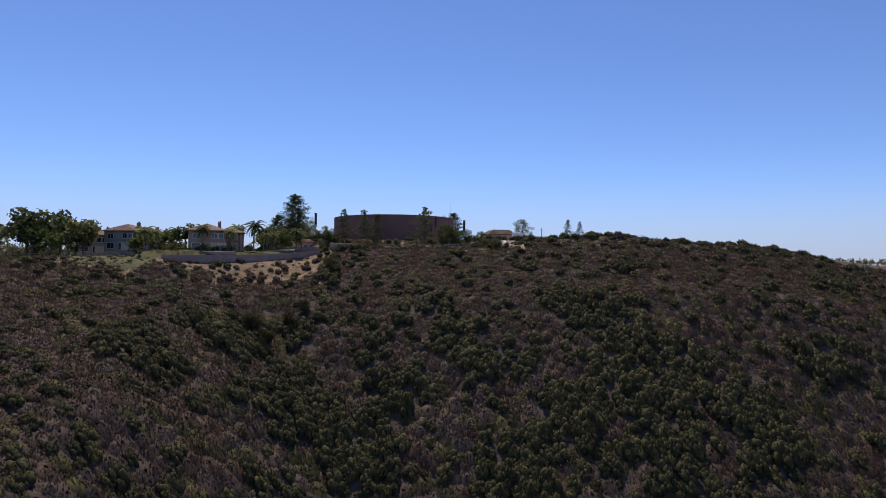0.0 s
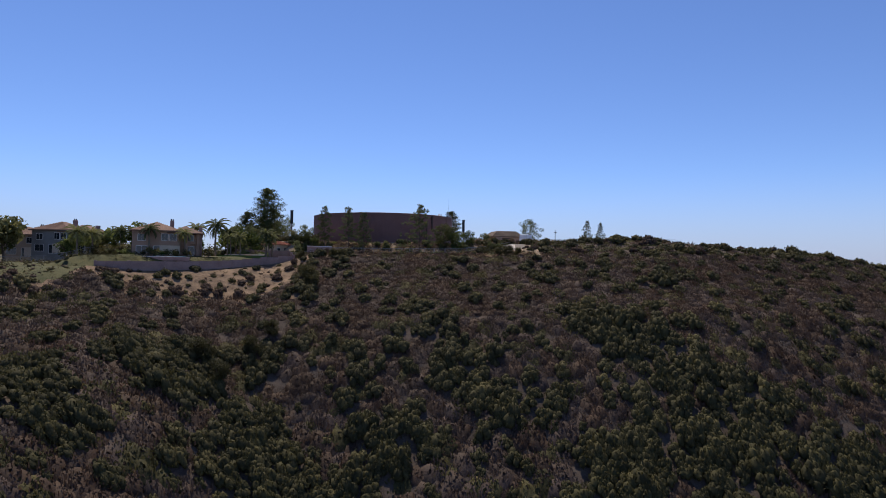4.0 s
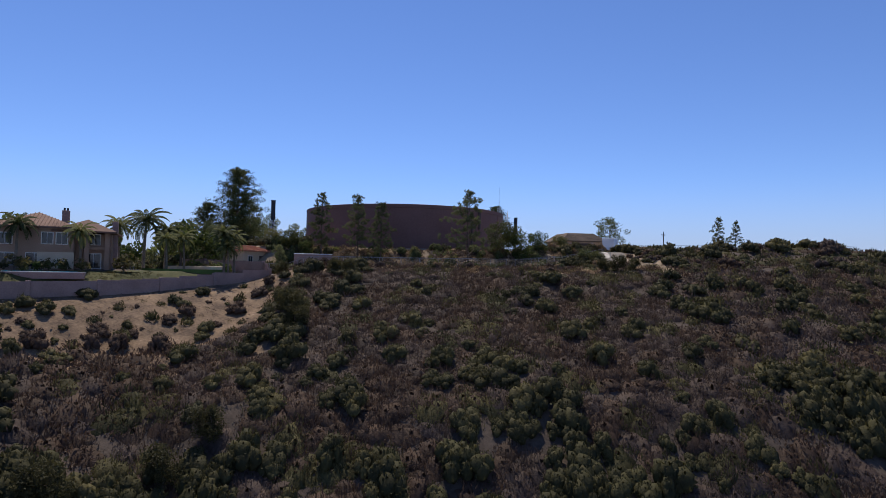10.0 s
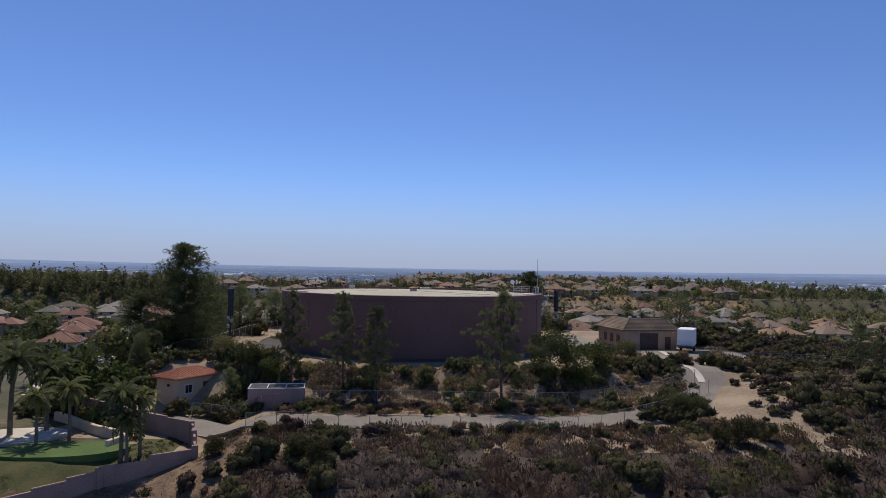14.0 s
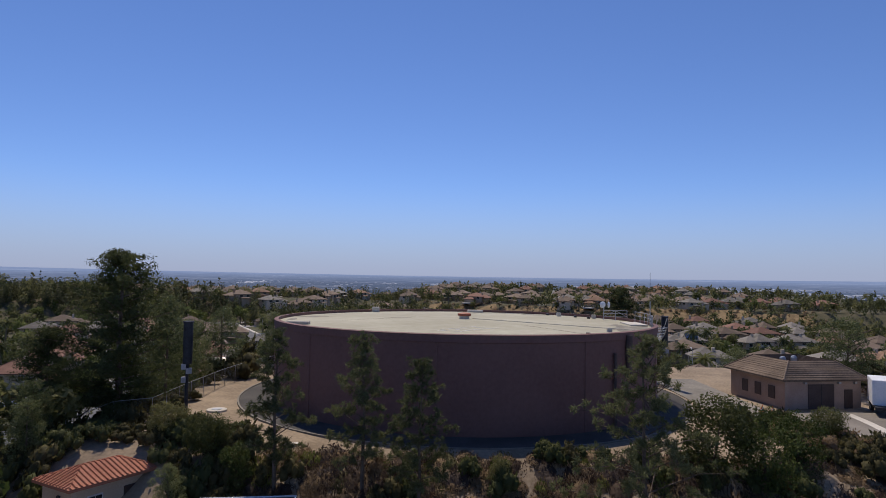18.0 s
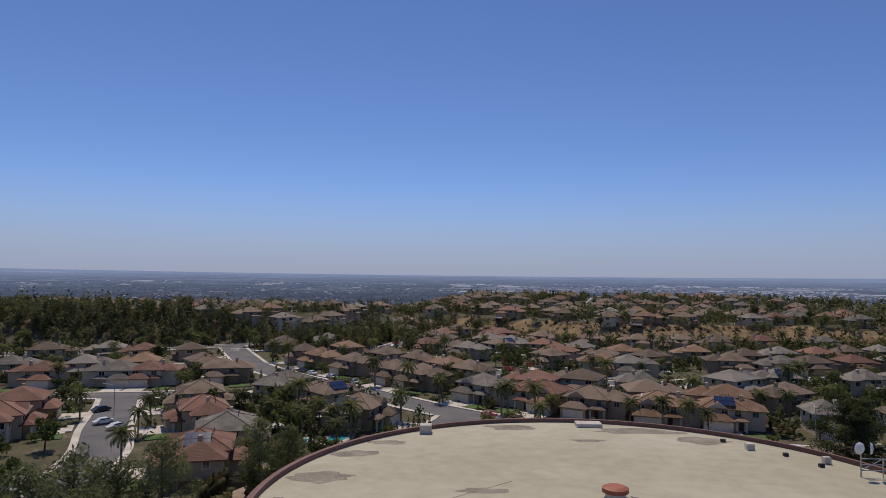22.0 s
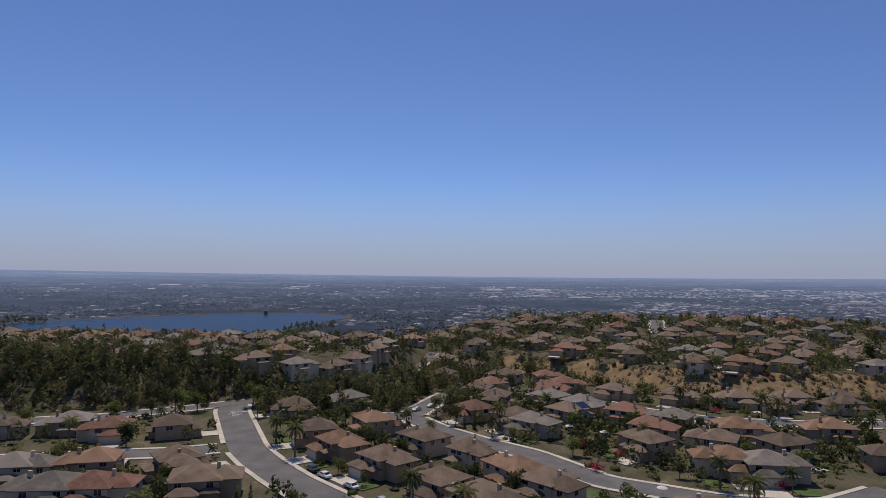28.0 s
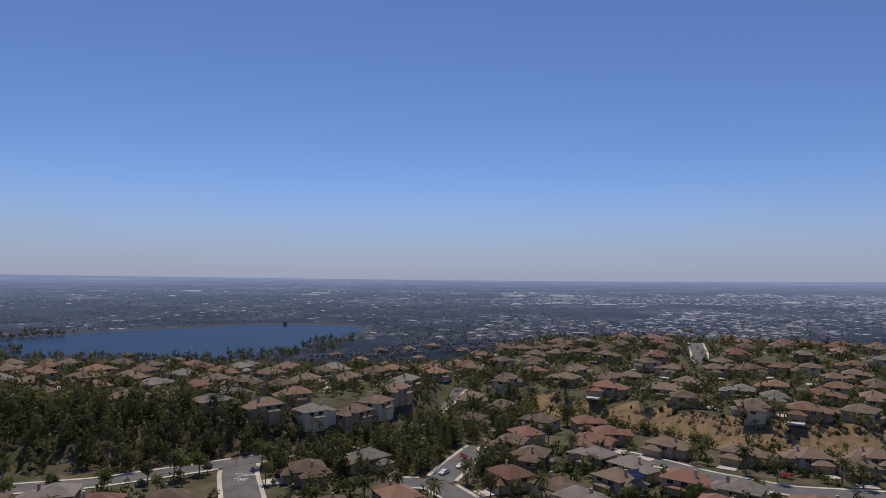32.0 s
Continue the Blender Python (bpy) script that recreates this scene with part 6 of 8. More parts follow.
# palms and trees of the mesa gardens
for x, y, s in ((-49.5, -61.5, 0.98), (-42.0, -60, 0.85), (-39.5, -46, 1.28), (-37, -44, 1.05), (-34.5, -50, 0.8), (-33, -47, 0.85), (-25.4, -52.4, 1.0), (-24.3, -51.0, 0.85), (-24.6, -53.0, 0.75), (-65, -62, 1.15), (-63.5, -58, 1.05), (-60, -52, 1.0), (-46, -40, 1.2)):
    plant("palm", 1 + int(abs(x)) % 3, x, y, s, x * 37)
for x, y, s, k in ((-36, -40, 1.35, 1), (-33, -38, 1.15, 3), (-40, -36, 1.3, 5), (-86.5, -61, 1.7, 4), (-90, -58, 2.2, 1), (-84.5, -56, 1.9, 2), (-88, -54, 2.0, 3), (-66.5, -49, 1.2, 4), (-58, -50, 1.3, 1), (-63, -47, 1.4, 3), (-93, -66, 1.5, 3), (-96, -63, 2.4, 2), (-101, -56, 2.4, 5), (-87, -68, 1.4, 5), (-106, -62, 1.6, 1), (-66, -50, 1.1, 2), (-38, -14, 1.1, 1), (-41, -24, 1.2, 4), (-36, -22, 0.9, 2), (-44, -10, 1.2, 3), (-56, -12, 1.2, 5), (-60, -28, 1.2, 1)):
    plant("broad", k, x, y, s, x * 53)
for x, y, s in ((-64, -57, 1.5), (-61.5, -58.5, 1.7), (-59, -59.5, 1.4), (-56.8, -60.5, 1.6), (-54.8, -61.5, 1.3), (-66.5, -55.5, 1.6), (-37.4, -57.6, 1.35), (-41.5, -60.6, 0.9), (-43.3, -61.2, 0.9), (-45.0, -61.9, 0.9), (-62.5, -55.5, 1.8), (-60.5, -57, 1.7)):
    plant("shrub", 2, x, y, s, x * 41)
for x, y, s in ((-69.5, -58.5, 1.0), (-67.5, -57.5, 1.15)):
    plant("broad", 3, x, y, s, x * 29)
for k in range(11):
    x = -58 + k * 1.35
    plant("shrub", k % 4, x, -57.0 + 0.32 * (x + 30) * (x < -30) + 2.5 * math.sin(k * 2.1) + 0.4 * k * (k > 14), 0.75 + 0.3 * math.sin(k), k * 50)


# ---- garden of the villa ----
def slab(name, pts, z0, z1, material, parent=None):
    n = len(pts)
    v = [(x, y, z0) for x, y in pts] + [(x, y, z1) for x, y in pts]
    f = [tuple(range(n - 1, -1, -1)), tuple(range(n, 2 * n))] + [(k, (k + 1) % n, n + (k + 1) % n, n + k) for k in range(n)]
    return link(name, v, f, material, parent)


def round_pts(x, y, rx, ry, turn=0.0, bean=0.0, n=28):
    out = []
    for k in range(n):
        a = 2 * math.pi * k / n
        r = 1 - bean * math.cos(a - 1.2) ** 2
        px, py = rx * r * math.cos(a), ry * r * math.sin(a)
        out.append((x + px * math.cos(turn) - py * math.sin(turn), y + px * math.sin(turn) + py * math.cos(turn)))
    return out


tagged(slab("lawn", round_pts(-31.2, -51.6, 6.0, 3.5, 0.28, 0.22), -0.5, 1.84, M["lawn"]), "small kidney-shaped green lawn in the villa garden", "lawn", kind="structure")
tagged(slab("patio", round_pts(-39.2, -46.5, 5.5, 4.2, 0.5, 0.2), -0.5, 1.60, M["concrete"]), "pale concrete garden patio", "patio", kind="structure")
pool = thing("swimming_pool", -46.2, -64.6, 1.22, 19, "long narrow swimming pool with pale coping set in the garden terrace", "swimming pool")
Shape().box(-6.5, -1.9, -0.9, 6.5, 1.9, -0.12).part("deck", M["block"], pool)
Shape().box(-6.5, -1.9, -0.116, 6.5, 1.9, 0.0, 0, 0.03).part("coping", M["concrete"], pool)
Shape().box(-5.8, -1.3, 0.004, 5.8, 1.3, 0.05).part("water", M["pool"], pool)
low = thing("garden_kerb_wall", -39, -38.6, 1.6, 0, "low curved cream garden wall beside the lawn", "wall")
arc = [(-39.0, -38.6), (-36.2, -40.6), (-34.0, -42.6), (-31.5, -44.6), (-28.6, -46.3), (-27.0, -48.2), (-27.6, -50.4)]
for k in range(len(arc) - 1):
    (xa, ya), (xb, yb) = arc[k], arc[k + 1]
    o = Shape().box(-0.1, -0.22, -1.2, math.hypot(xb - xa, yb - ya) + 0.1, 0.22, 0.75, 0, 0.06).part("wall_segment", M["wall_b"], low)
    o.matrix_local = pose(xa + 39, ya + 38.6, 0, 0, 0, math.degrees(math.atan2(yb - ya, xb - xa)))
ring_bed = thing("round_planter", -36.2, -55.0, 0.9, 0, "round white-edged garden planter", "planter")
Shape().lathe([(1.5, -0.8), (1.5, 0.35), (1.15, 0.35), (1.15, 0.1), (0.001, 0.1)], 28).part("rim", M["wall_b"], ring_bed)
table = thing("garden_table", -41.5, -48.5, 1.60, 0, "pale stone garden table on the patio", "table")
Shape().lathe([(0.001, 0.75), (0.8, 0.75), (0.8, 0.68), (0.001, 0.68)], 20).part("tabletop", M["wall_b"], table)
Shape().lathe([(0.3, 0), (0.12, 0.15), (0.12, 0.68)], 12).part("leg", M["wall_b"], table)
for k in range(4):
    a = 1.57 * k + 0.4
    ch = thing("garden_chair", -41.5 + 1.3 * math.cos(a), -48.5 + 1.3 * math.sin(a), 1.60, math.degrees(a) - 90, "pale garden chair by the stone table", "chair", "garden chairs")
    Shape().box(-0.25, -0.25, 0.4, 0.25, 0.25, 0.46, 0, 0.02).part("seat", M["wall_b"], ch)
    Shape().box(-0.25, 0.2, 0.46, 0.25, 0.26, 0.95, 0, 0.02).part("backrest", M["wall_b"], ch)
    for lx in (-0.22, 0.18):
        for ly in (-0.22, 0.18):
            Shape().box(lx, ly, 0, lx + 0.04, ly + 0.04, 0.4).part("leg", M["steel"], ch)
for k in range(14):
    plant("shrub", k % 4, -38.5 + k * 0.85, -36.6 - k * 0.72, 0.9 + 0.2 * math.sin(k * 2), k * 47)


# ---- tall bushes that stand out of the scrub ----
for k, (x, y, sc) in enumerate(((-12.3, -68.9, 1.0), (-13.6, -66.2, 0.85), (-11.5, -71.5, 0.8), (-21.8, -101.5, 1.1), (-25.5, -97, 1.0), (-18.5, -92, 0.9), (33.1, -50.7, 0.66), (35.6, -50.2, 0.55), (30.9, -50.9, 0.5), (18.1, -53, 0.36), (-17.2, -52.0, 0.5), (-9.5, -53.5, 0.62), (-7.0, -54.5, 0.6), (-16, -88, 0.8))):
    plant("oak_shrub", 1 + k % 2, x, y, sc, k * 83)


# ---- chaparral on the slope ----
def bush_template(seed, n, size, r, h, blobs, mounds=9, lift=0.62):
    rg = np.random.default_rng(seed)
    c = np.stack([rg.uniform(-r * 0.7, r * 0.7, blobs), rg.uniform(-r * 0.7, r * 0.7, blobs), rg.uniform(0.05 * h, 0.4 * h, blobs)], 1)
    rad = rg.uniform(0.5, 0.9, blobs) * r
    v, q = leaves(rg, c, rad * 1.1, n, size, h / r * 0.85, 0.3, 0.8, 0.45)
    rad = rad * 0.8
    vs, qs, k = [v], [q], len(v)
    # lumpy mounds of twigs under the sprigs
    for (cx, cy, cz), rr in list(zip(c, rad))[:mounds]:
        for ring in range(4):
            e = (0.05, 0.55, 1.05, 1.45)[ring]
            for j in range(6):
                a = j * math.pi / 3 + 0.5 * ring
                w = rr * rg.uniform(0.6, 1.3)
                vs.append(np.array([[cx + w * math.cos(e) * math.cos(a), cy + w * math.cos(e) * math.sin(a), max(0.0, cz - 0.1) + w * math.sin(e) * h / r * lift - (0.35 * h if ring == 0 else 0)]]))
        for ring in range(3):
            for j in range(6):
                p = k + ring * 6
                qs.append(np.array([[p + j, p + (j + 1) % 6, p + 6 + (j + 1) % 6, p + 6 + j]]))
        qs.append(np.array([[k + 18, k + 19, k + 20, k + 21], [k + 18, k + 21, k + 22, k + 23]]))
        k += 24
    return np.concatenate(vs), np.concatenate(qs)


def clump(seed, r, h, lobes, sprigs, size, thin=0.5, rings=4, seg=7):
    """A rounded bush: leafy lobes heaped into a dome, with sprigs standing out of them."""
    rg = np.random.default_rng(seed)
    k = np.arange(lobes)
    d = np.sqrt((k + 0.3) / lobes) * r * 0.68
    a = k * 2.4 + rg.uniform(-0.5, 0.5, lobes)
    c = np.stack([d * np.cos(a), d * np.sin(a), h * (0.62 - 0.42 * (d / r) ** 2) * rg.uniform(0.75, 1.15, lobes)], 1)
    rad = r * rg.uniform(0.30, 0.46, lobes)
    up = h * rg.uniform(0.26, 0.38, lobes)
    vs, qs, n = [], [], 0
    for i in range(lobes):
        tilt = np.linspace(-0.75, 1.45, rings + 1)
        ang = np.arange(seg) * 2 * math.pi / seg
        w = rg.uniform(0.80, 1.20, (rings + 1, seg))
        x = c[i, 0] + rad[i] * w * np.cos(tilt)[:, None] * np.cos(ang + 0.3 * np.arange(rings + 1)[:, None])
        y = c[i, 1] + rad[i] * w * np.cos(tilt)[:, None] * np.sin(ang + 0.3 * np.arange(rings + 1)[:, None])
        z = c[i, 2] + up[i] * w * np.sin(tilt)[:, None]
        vs.append(np.stack([x, y, z], 2).reshape(-1, 3))
        p, j = np.divmod(np.arange(rings * seg), seg)
        nxt = (j + 1) % seg
        qs.append(n + np.stack([p * seg + j, p * seg + nxt, (p + 1) * seg + nxt, (p + 1) * seg + j], 1))
        n += (rings + 1) * seg
    q = rg.integers(0, lobes, sprigs)
    o = rg.normal(size=(sprigs, 3)) + np.array([0, 0, 0.5])
    o /= np.linalg.norm(o, axis=1, keepdims=True)
    p = c[q] + o * np.stack([rad[q], rad[q], up[q]], 1) * rg.uniform(0.9, 1.3, (sprigs, 1))
    out = o + rg.normal(size=(sprigs, 3)) * 0.5 + np.array([0, 0, 0.35])
    out /= np.linalg.norm(out, axis=1, keepdims=True)
    side = np.cross(out, rg.normal(size=(sprigs, 3)))
    side /= np.linalg.norm(side, axis=1, keepdims=True)
    ln = size * rg.uniform(0.5, 1.3, (sprigs, 1))
    v = np.stack([p - out * ln * 0.4, p + side * ln * thin, p + out * ln, p - side * ln * thin], 1).reshape(-1, 3)
    vs.append(v)
    qs.append(n + np.arange(sprigs * 4).reshape(-1, 4))
    return np.concatenate(vs), np.concatenate(qs)


def brush(seed, r, h, blades, length, width, core=True):
    """Dry twiggy brush: a low mound bristling with thin upright twigs."""
    rg = np.random.default_rng(seed)
    vs, qs, n = [], [], 0
    if core:
        for i in range(2):
            ox, oy = rg.uniform(-0.4, 0.4, 2) * r
            for w, z in ((0.80, -0.15), (0.60, 0.20), (0.12, 0.36)):
                a = np.arange(7) * 2 * math.pi / 7 + rg.uniform(0, 1)
                k = r * w * rg.uniform(0.6, 1.25, 7)
                vs.append(np.stack([ox + k * np.cos(a), oy + k * np.sin(a), h * z * rg.uniform(0.6, 1.3, 7)], 1))
            p, j = np.divmod(np.arange(14), 7)
            qs.append(n + np.stack([p * 7 + j, p * 7 + (j + 1) % 7, (p + 1) * 7 + (j + 1) % 7, (p + 1) * 7 + j], 1))
            n += 21
    d, a = r * np.sqrt(rg.random(blades)), rg.uniform(0, 6.283, blades)
    lumps = 0.72 + 0.28 * np.sin(3.1 * d * np.cos(a) / r + seed) * np.cos(2.7 * d * np.sin(a) / r + 2 * seed)
    z = h * (1 - 0.75 * (d / r) ** 2) * lumps * rg.uniform(0.35, 1.1, blades)
    p = np.stack([d * np.cos(a), d * np.sin(a), z], 1)
    out = np.stack([np.cos(a) * d / r * 0.5, np.sin(a) * d / r * 0.5, np.ones(blades)], 1) + rg.normal(size=(blades, 3)) * 0.42
    out /= np.linalg.norm(out, axis=1, keepdims=True)
    side = np.cross(out, rg.normal(size=(blades, 3)))
    side /= np.linalg.norm(side, axis=1, keepdims=True)
    ln, w = length * rg.uniform(0.5, 1.2, (blades, 1)), width * rg.uniform(0.5, 1.3, (blades, 1))
    vs.append(np.stack([p - out * ln * 0.5, p + side * w, p + out * ln * 0.5, p - side * w], 1).reshape(-1, 3))
    qs.append(n + np.arange(blades * 4).reshape(-1, 4))
    return np.concatenate(vs), np.concatenate(qs)


def scatter(name, spots, templates, mats, label, category):
    """One mesh of many bushes: spots of x, y, scale, template, material."""
    rg = np.random.default_rng(21)
    vs, qs, ms, k = [], [], [], 0
    xs = np.array([s[0] for s in spots])
    ys = np.array([s[1] for s in spots])
    zs = ground_z(xs, ys) + np.array([0.5 * noise.noise((x * 0.12, y * 0.12, 0.3)) if y < -50 else 0.0 for x, y in zip(xs, ys)])
    # bushes lean with the slope they grow on
    gx_, gy_ = (ground_z(xs + 1.2, ys) - ground_z(xs - 1.2, ys)) / 2.4, (ground_z(xs, ys + 1.2) - ground_z(xs, ys - 1.2)) / 2.4
    gx_, gy_ = np.clip(gx_, -1.1, 1.1), np.clip(gy_, -1.1, 1.1)
    for (x, y, sc, ti, mi), z, sx, sy in zip(spots, zs, gx_, gy_):
        v, q = templates[ti]
        a = rg.uniform(0, 6.28)
        ca, sa = math.cos(a) * sc, math.sin(a) * sc
        w = np.stack([v[:, 0] * ca - v[:, 1] * sa + x, v[:, 0] * sa + v[:, 1] * ca + y, v[:, 2] * sc * rg.uniform(0.75, 1.25) + z - 0.1], 1)
        w[:, 2] += (w[:, 0] - x) * sx + (w[:, 1] - y) * sy
        vs.append(w)
        qs.append(q + k)
        ms.append(np.full(len(q), mi))
        k += len(v)
    ob = link_np(name, np.concatenate(vs), np.concatenate(qs), mats, np.concatenate(ms))
    ob.data.polygons.foreach_set("use_smooth", np.ones(len(ob.data.polygons), bool))
    return tagged(ob, label, category, kind="stuff")


rng = np.random.default_rng(5)
BUSH = [clump(k, 1.0, 0.9, 4, 60, 0.20, 0.35, 3, 6) for k in range(4)]                       # 0: low shrubs
BUSH += [clump(10 + k, 1.7, 1.6, 7, 130, 0.30, 0.4, 3, 6) for k in range(4)]                 # 4: green bushes
BUSH += [brush(20 + k, 0.5, 0.55, 40, 0.36, 0.025, False) for k in range(3)]                 # 8: tufts
BUSH += [brush(30 + k, 1.8, 1.2, 105, 0.55, 0.075) for k in range(3)]                        # 11: twiggy dead brush
BUSH += [bush_template(40 + k, 14, 0.30, 1.6, 1.1, 2, 1) for k in range(4)]                  # 14: far shrubs
BUSH += [brush(50 + k, 1.9, 1.1, 50, 0.60, 0.11) for k in range(3)]                          # 18: far brush
BUSH += [clump(60 + k, 1.2, 1.5, 5, 110, 0.22, 0.35, 3, 6) for k in range(4)]                # 21: shrubs of the bank
BUSH += [clump(70 + k, 2.1, 2.2, 9, 170, 0.34, 0.4, 3, 6) for k in range(4)]                 # 25: tall green bushes
BUSH += [clump(80 + k, 1.7, 1.7, 8, 260, 0.19, 0.42, 3, 6) for k in range(3)]                 # 29: leafy bushes near by
BUSH += [brush(90 + k, 1.75, 1.2, 230, 0.46, 0.042) for k in range(3)]                      # 32: brush near by
BUSH += [brush(95 + k, 0.7, 1.0, 150, 0.34, 0.05) for k in range(3)]                # 35: upright feathery shrubs
spots = []
GREEN = ((-27, -103, 8), (-14, -112, 9), (-34, -104, 6), (7, -106, 7), (47, -87, 6), (57, -93, 8), (54, -107, 10), (66, -104, 9), (42, -112, 8), (58, -117, 9), (18, -92, 4), (120, -71, 7), (100, -99, 7), (0, -94, 4), (29, -101, 6), (-39, -123, 7),
         (15, -85.6, 3.5), (44, -85, 4.5), (66, -70, 4), (51, -88, 6), (-13, -74, 4), (-25, -95, 5), (-16, -96, 5), (20, -96, 6), (8, -89, 3), (-3, -83, 2.5), (40, -68.5, 2), (-8, -53, 4), (-13, -55, 3), (0, -118, 10), (80, -112, 10), (30, -122, 10))


def greenness(x, y):
    """How much of the scrub is tall green bush: a gully below the garden wall and hollows of the slope."""
    return max(math.exp(-((x - cx) ** 2 + (y - cy) ** 2) / r ** 2) for cx, cy, r in GREEN)


for y in np.arange(-196, -46, 1.9):
    for x in np.arange(-112, 165, 1.9):
        px, py = x + rng.uniform(-0.9, 0.9), y + rng.uniform(-0.9, 0.9)
        if abs(px - 13) > 0.72 * (py + 243) + 8 or py < -150 and px > -26:
            continue
        inside = py + 51 - (px + 19) * 0.69
        foot = np.interp(px, [-112, -60, -35, -20, -12], [-78, -81, -80, -73, -66]) + 5 * noise.noise((px * 0.15, py * 0.15, 9))
        on_dry = px < -16 + 2 * noise.noise((py * 0.3, 0, 3)) and inside < 2.5 and py > foot
        if px < -56:
            on_dry = py > -92 + 6 * noise.noise((px * 0.15, py * 0.15, 9))
            foot = -93
            if py > -85:
                continue
        elif px < -20 and inside > -2.5 or py > -50 and px < -4:
            continue
        near = -24 < px < 36 and py > -100
        u = rng.random()
        g = greenness(px, py)
        if on_dry:
            edge = math.exp(-(py - foot) / 7.0)
            for _ in range(5):
                spots.append((px + rng.uniform(-1, 1), py + rng.uniform(-1, 1), rng.uniform(0.25, 0.7), rng.integers(8, 11), [4, 4, 1, 0, 1, 4][rng.integers(0, 6)]))
            if u < 0.02 + 0.22 * edge:
                spots.append((px, py, rng.uniform(0.7, 1.25), 35 + rng.integers(0, 3), 2 if rng.random() < 0.7 else 3))
            elif u < 0.13 + 0.60 * edge:
                spots.append((px, py, rng.uniform(0.35, 0.8), 29 + rng.integers(0, 3), [2, 3, 1, 1][rng.integers(0, 4)]))
            elif u < 0.22 + 0.6 * edge:
                spots.append((px, py, rng.uniform(0.3, 0.6), rng.integers(0, 4), 3 if rng.random() < 0.6 else 1))
            elif u < 0.60:
                spots.append((px, py, rng.uniform(0.5, 1.0), rng.integers(8, 11), [4, 1, 3, 1][rng.integers(0, 4)]))
            continue
        patch = noise.noise((px * 0.12, py * 0.12, 4.2)) + 0.6 * noise.noise((px * 0.33, py * 0.33, 8.2))
        g = g + 0.38 * patch
        if py > -53.5 and g < 0.5:
            # thinner, lower growth along the edge of the mesa
            if u < 0.42:
                continue
            spots.append((px, py, rng.uniform(0.45, 0.9), [8, 9, 32, 33, 34, 0][rng.integers(0, 6)], [1, 1, 0, 4, 3][rng.integers(0, 5)]))
            continue
        if g > 0.50:
            if u < 0.90:
                kind = 29 + rng.integers(0, 3) if near else 25 + rng.integers(0, 4) if u < 0.3 else rng.integers(4, 8)
                spots.append((px, py, rng.uniform(0.55, 1.25), kind, 2 if u < 0.66 else 3 if u < 0.76 else 2))
        elif u < 0.17 + 0.12 * (g > 0.15):
            spots.append((px, py, rng.uniform(0.45, 1.1), 29 + rng.integers(0, 3) if near else rng.integers(4, 8), 3 if u < 0.05 else 2))
        elif u < 0.97:
            kind = 32 + rng.integers(0, 3) if near else rng.integers(11, 14) if py > -104 else rng.integers(18, 21)
            spots.append((px, py, rng.uniform(0.85, 1.25) if py > -104 else rng.uniform(1.0, 1.5), kind, (0 if patch > -0.05 else 1) if rng.random() < 0.62 else [0, 1, 2, 3][rng.integers(0, 4)]))
# thinner growth beyond, where the slope runs on
for k in range(2600):
    x, y = rng.uniform(-150, 210), rng.uniform(-250, -50)
    if (abs(x - 13) > 0.72 * (y + 243) + 6 or y < -149) and (x > -20 or y < -96):
        spots.append((x, y, rng.uniform(0.7, 1.5), rng.integers(14, 18), [0, 1, 2, 3][rng.integers(0, 4)]))
scatter("chaparral", spots, BUSH, [M[k] for k in ("sage", "rust", "chap", "olive", "straw")], "dense dry chaparral of grey, brown and dark green bushes", "shrubs")

# scrub on the mesa, the bank below the tank and the eastern slope
spots = []
for k in range(760):
    x, y = rng.uniform(-21, 36), rng.uniform(-38.5, -26.5)
    if math.hypot(x, y) > 27.2 and not (-19.5 < x < -11 and y < -32):
        low_one = k % 9
        spots.append((x, y, rng.uniform(0.35, 0.7) if low_one else rng.uniform(0.5, 1.05), [8, 9, 10, 32, 33, 34][rng.integers(0, 6)] if low_one else rng.integers(21, 25), [1, 4, 4, 0, 3, 4][rng.integers(0, 6)] if low_one else [3, 5, 5, 3, 5][rng.integers(0, 5)]))
for k in range(430):
    x, y = rng.uniform(-21, 37), rng.uniform(-38.5, -26.8)
    if math.hypot(x, y) > 27.2 and not (-19.5 < x < -11 and y < -32) and min(math.hypot(x - p, y - q) for p, q in SERVICE) > 3.4:
        spots.append((x, y, rng.uniform(0.35, 0.8), rng.integers(11, 14), [4, 1, 0, 4][rng.integers(0, 4)]))
for k in range(44):
    x, y = rng.uniform(-19, 36), (rng.uniform(-30, -27.5) if k % 2 else rng.uniform(-40, -34))
    if math.hypot(x, y) > 27.2 and not (-19.5 < x < -11 and y < -32) and min(math.hypot(x - p, y - q) for p, q in SERVICE) > 3.4:
        spots.append((x, y, rng.uniform(0.7, 1.15), rng.integers(35, 38), 6))
for k in range(420):
    x, y = rng.uniform(-18, 52), rng.uniform(-52, -45.6)
    spots.append((x, y, rng.uniform(0.45, 0.95), rng.integers(8, 11) if rng.random() < 0.6 else rng.integers(11, 14), [0, 1, 1, 4, 3][rng.integers(0, 5)]))
for k in range(2300):
    x, y = rng.uniform(43, 135), rng.uniform(-52, 60)
    if x < 51 and y > -22:
        continue
    spots.append((x, y, rng.uniform(0.6, 1.3), rng.integers(18, 21) if k % 2 else rng.integers(0, 8), [1, 2, 3, 3, 2, 0][rng.integers(0, 6)]))
for k in range(330):
    x, y = rng.uniform(33, 52), rng.uniform(-46, -22)
    if min(math.hypot(x - a, y - b) for a, b in SERVICE) > 4.5 and not (x < 38 and y < -38):
        spots.append((x, y, rng.uniform(0.4, 1.0), rng.integers(0, 4) if rng.random() < 0.6 else rng.integers(8, 11), [1, 2, 3, 4, 0][rng.integers(0, 5)]))
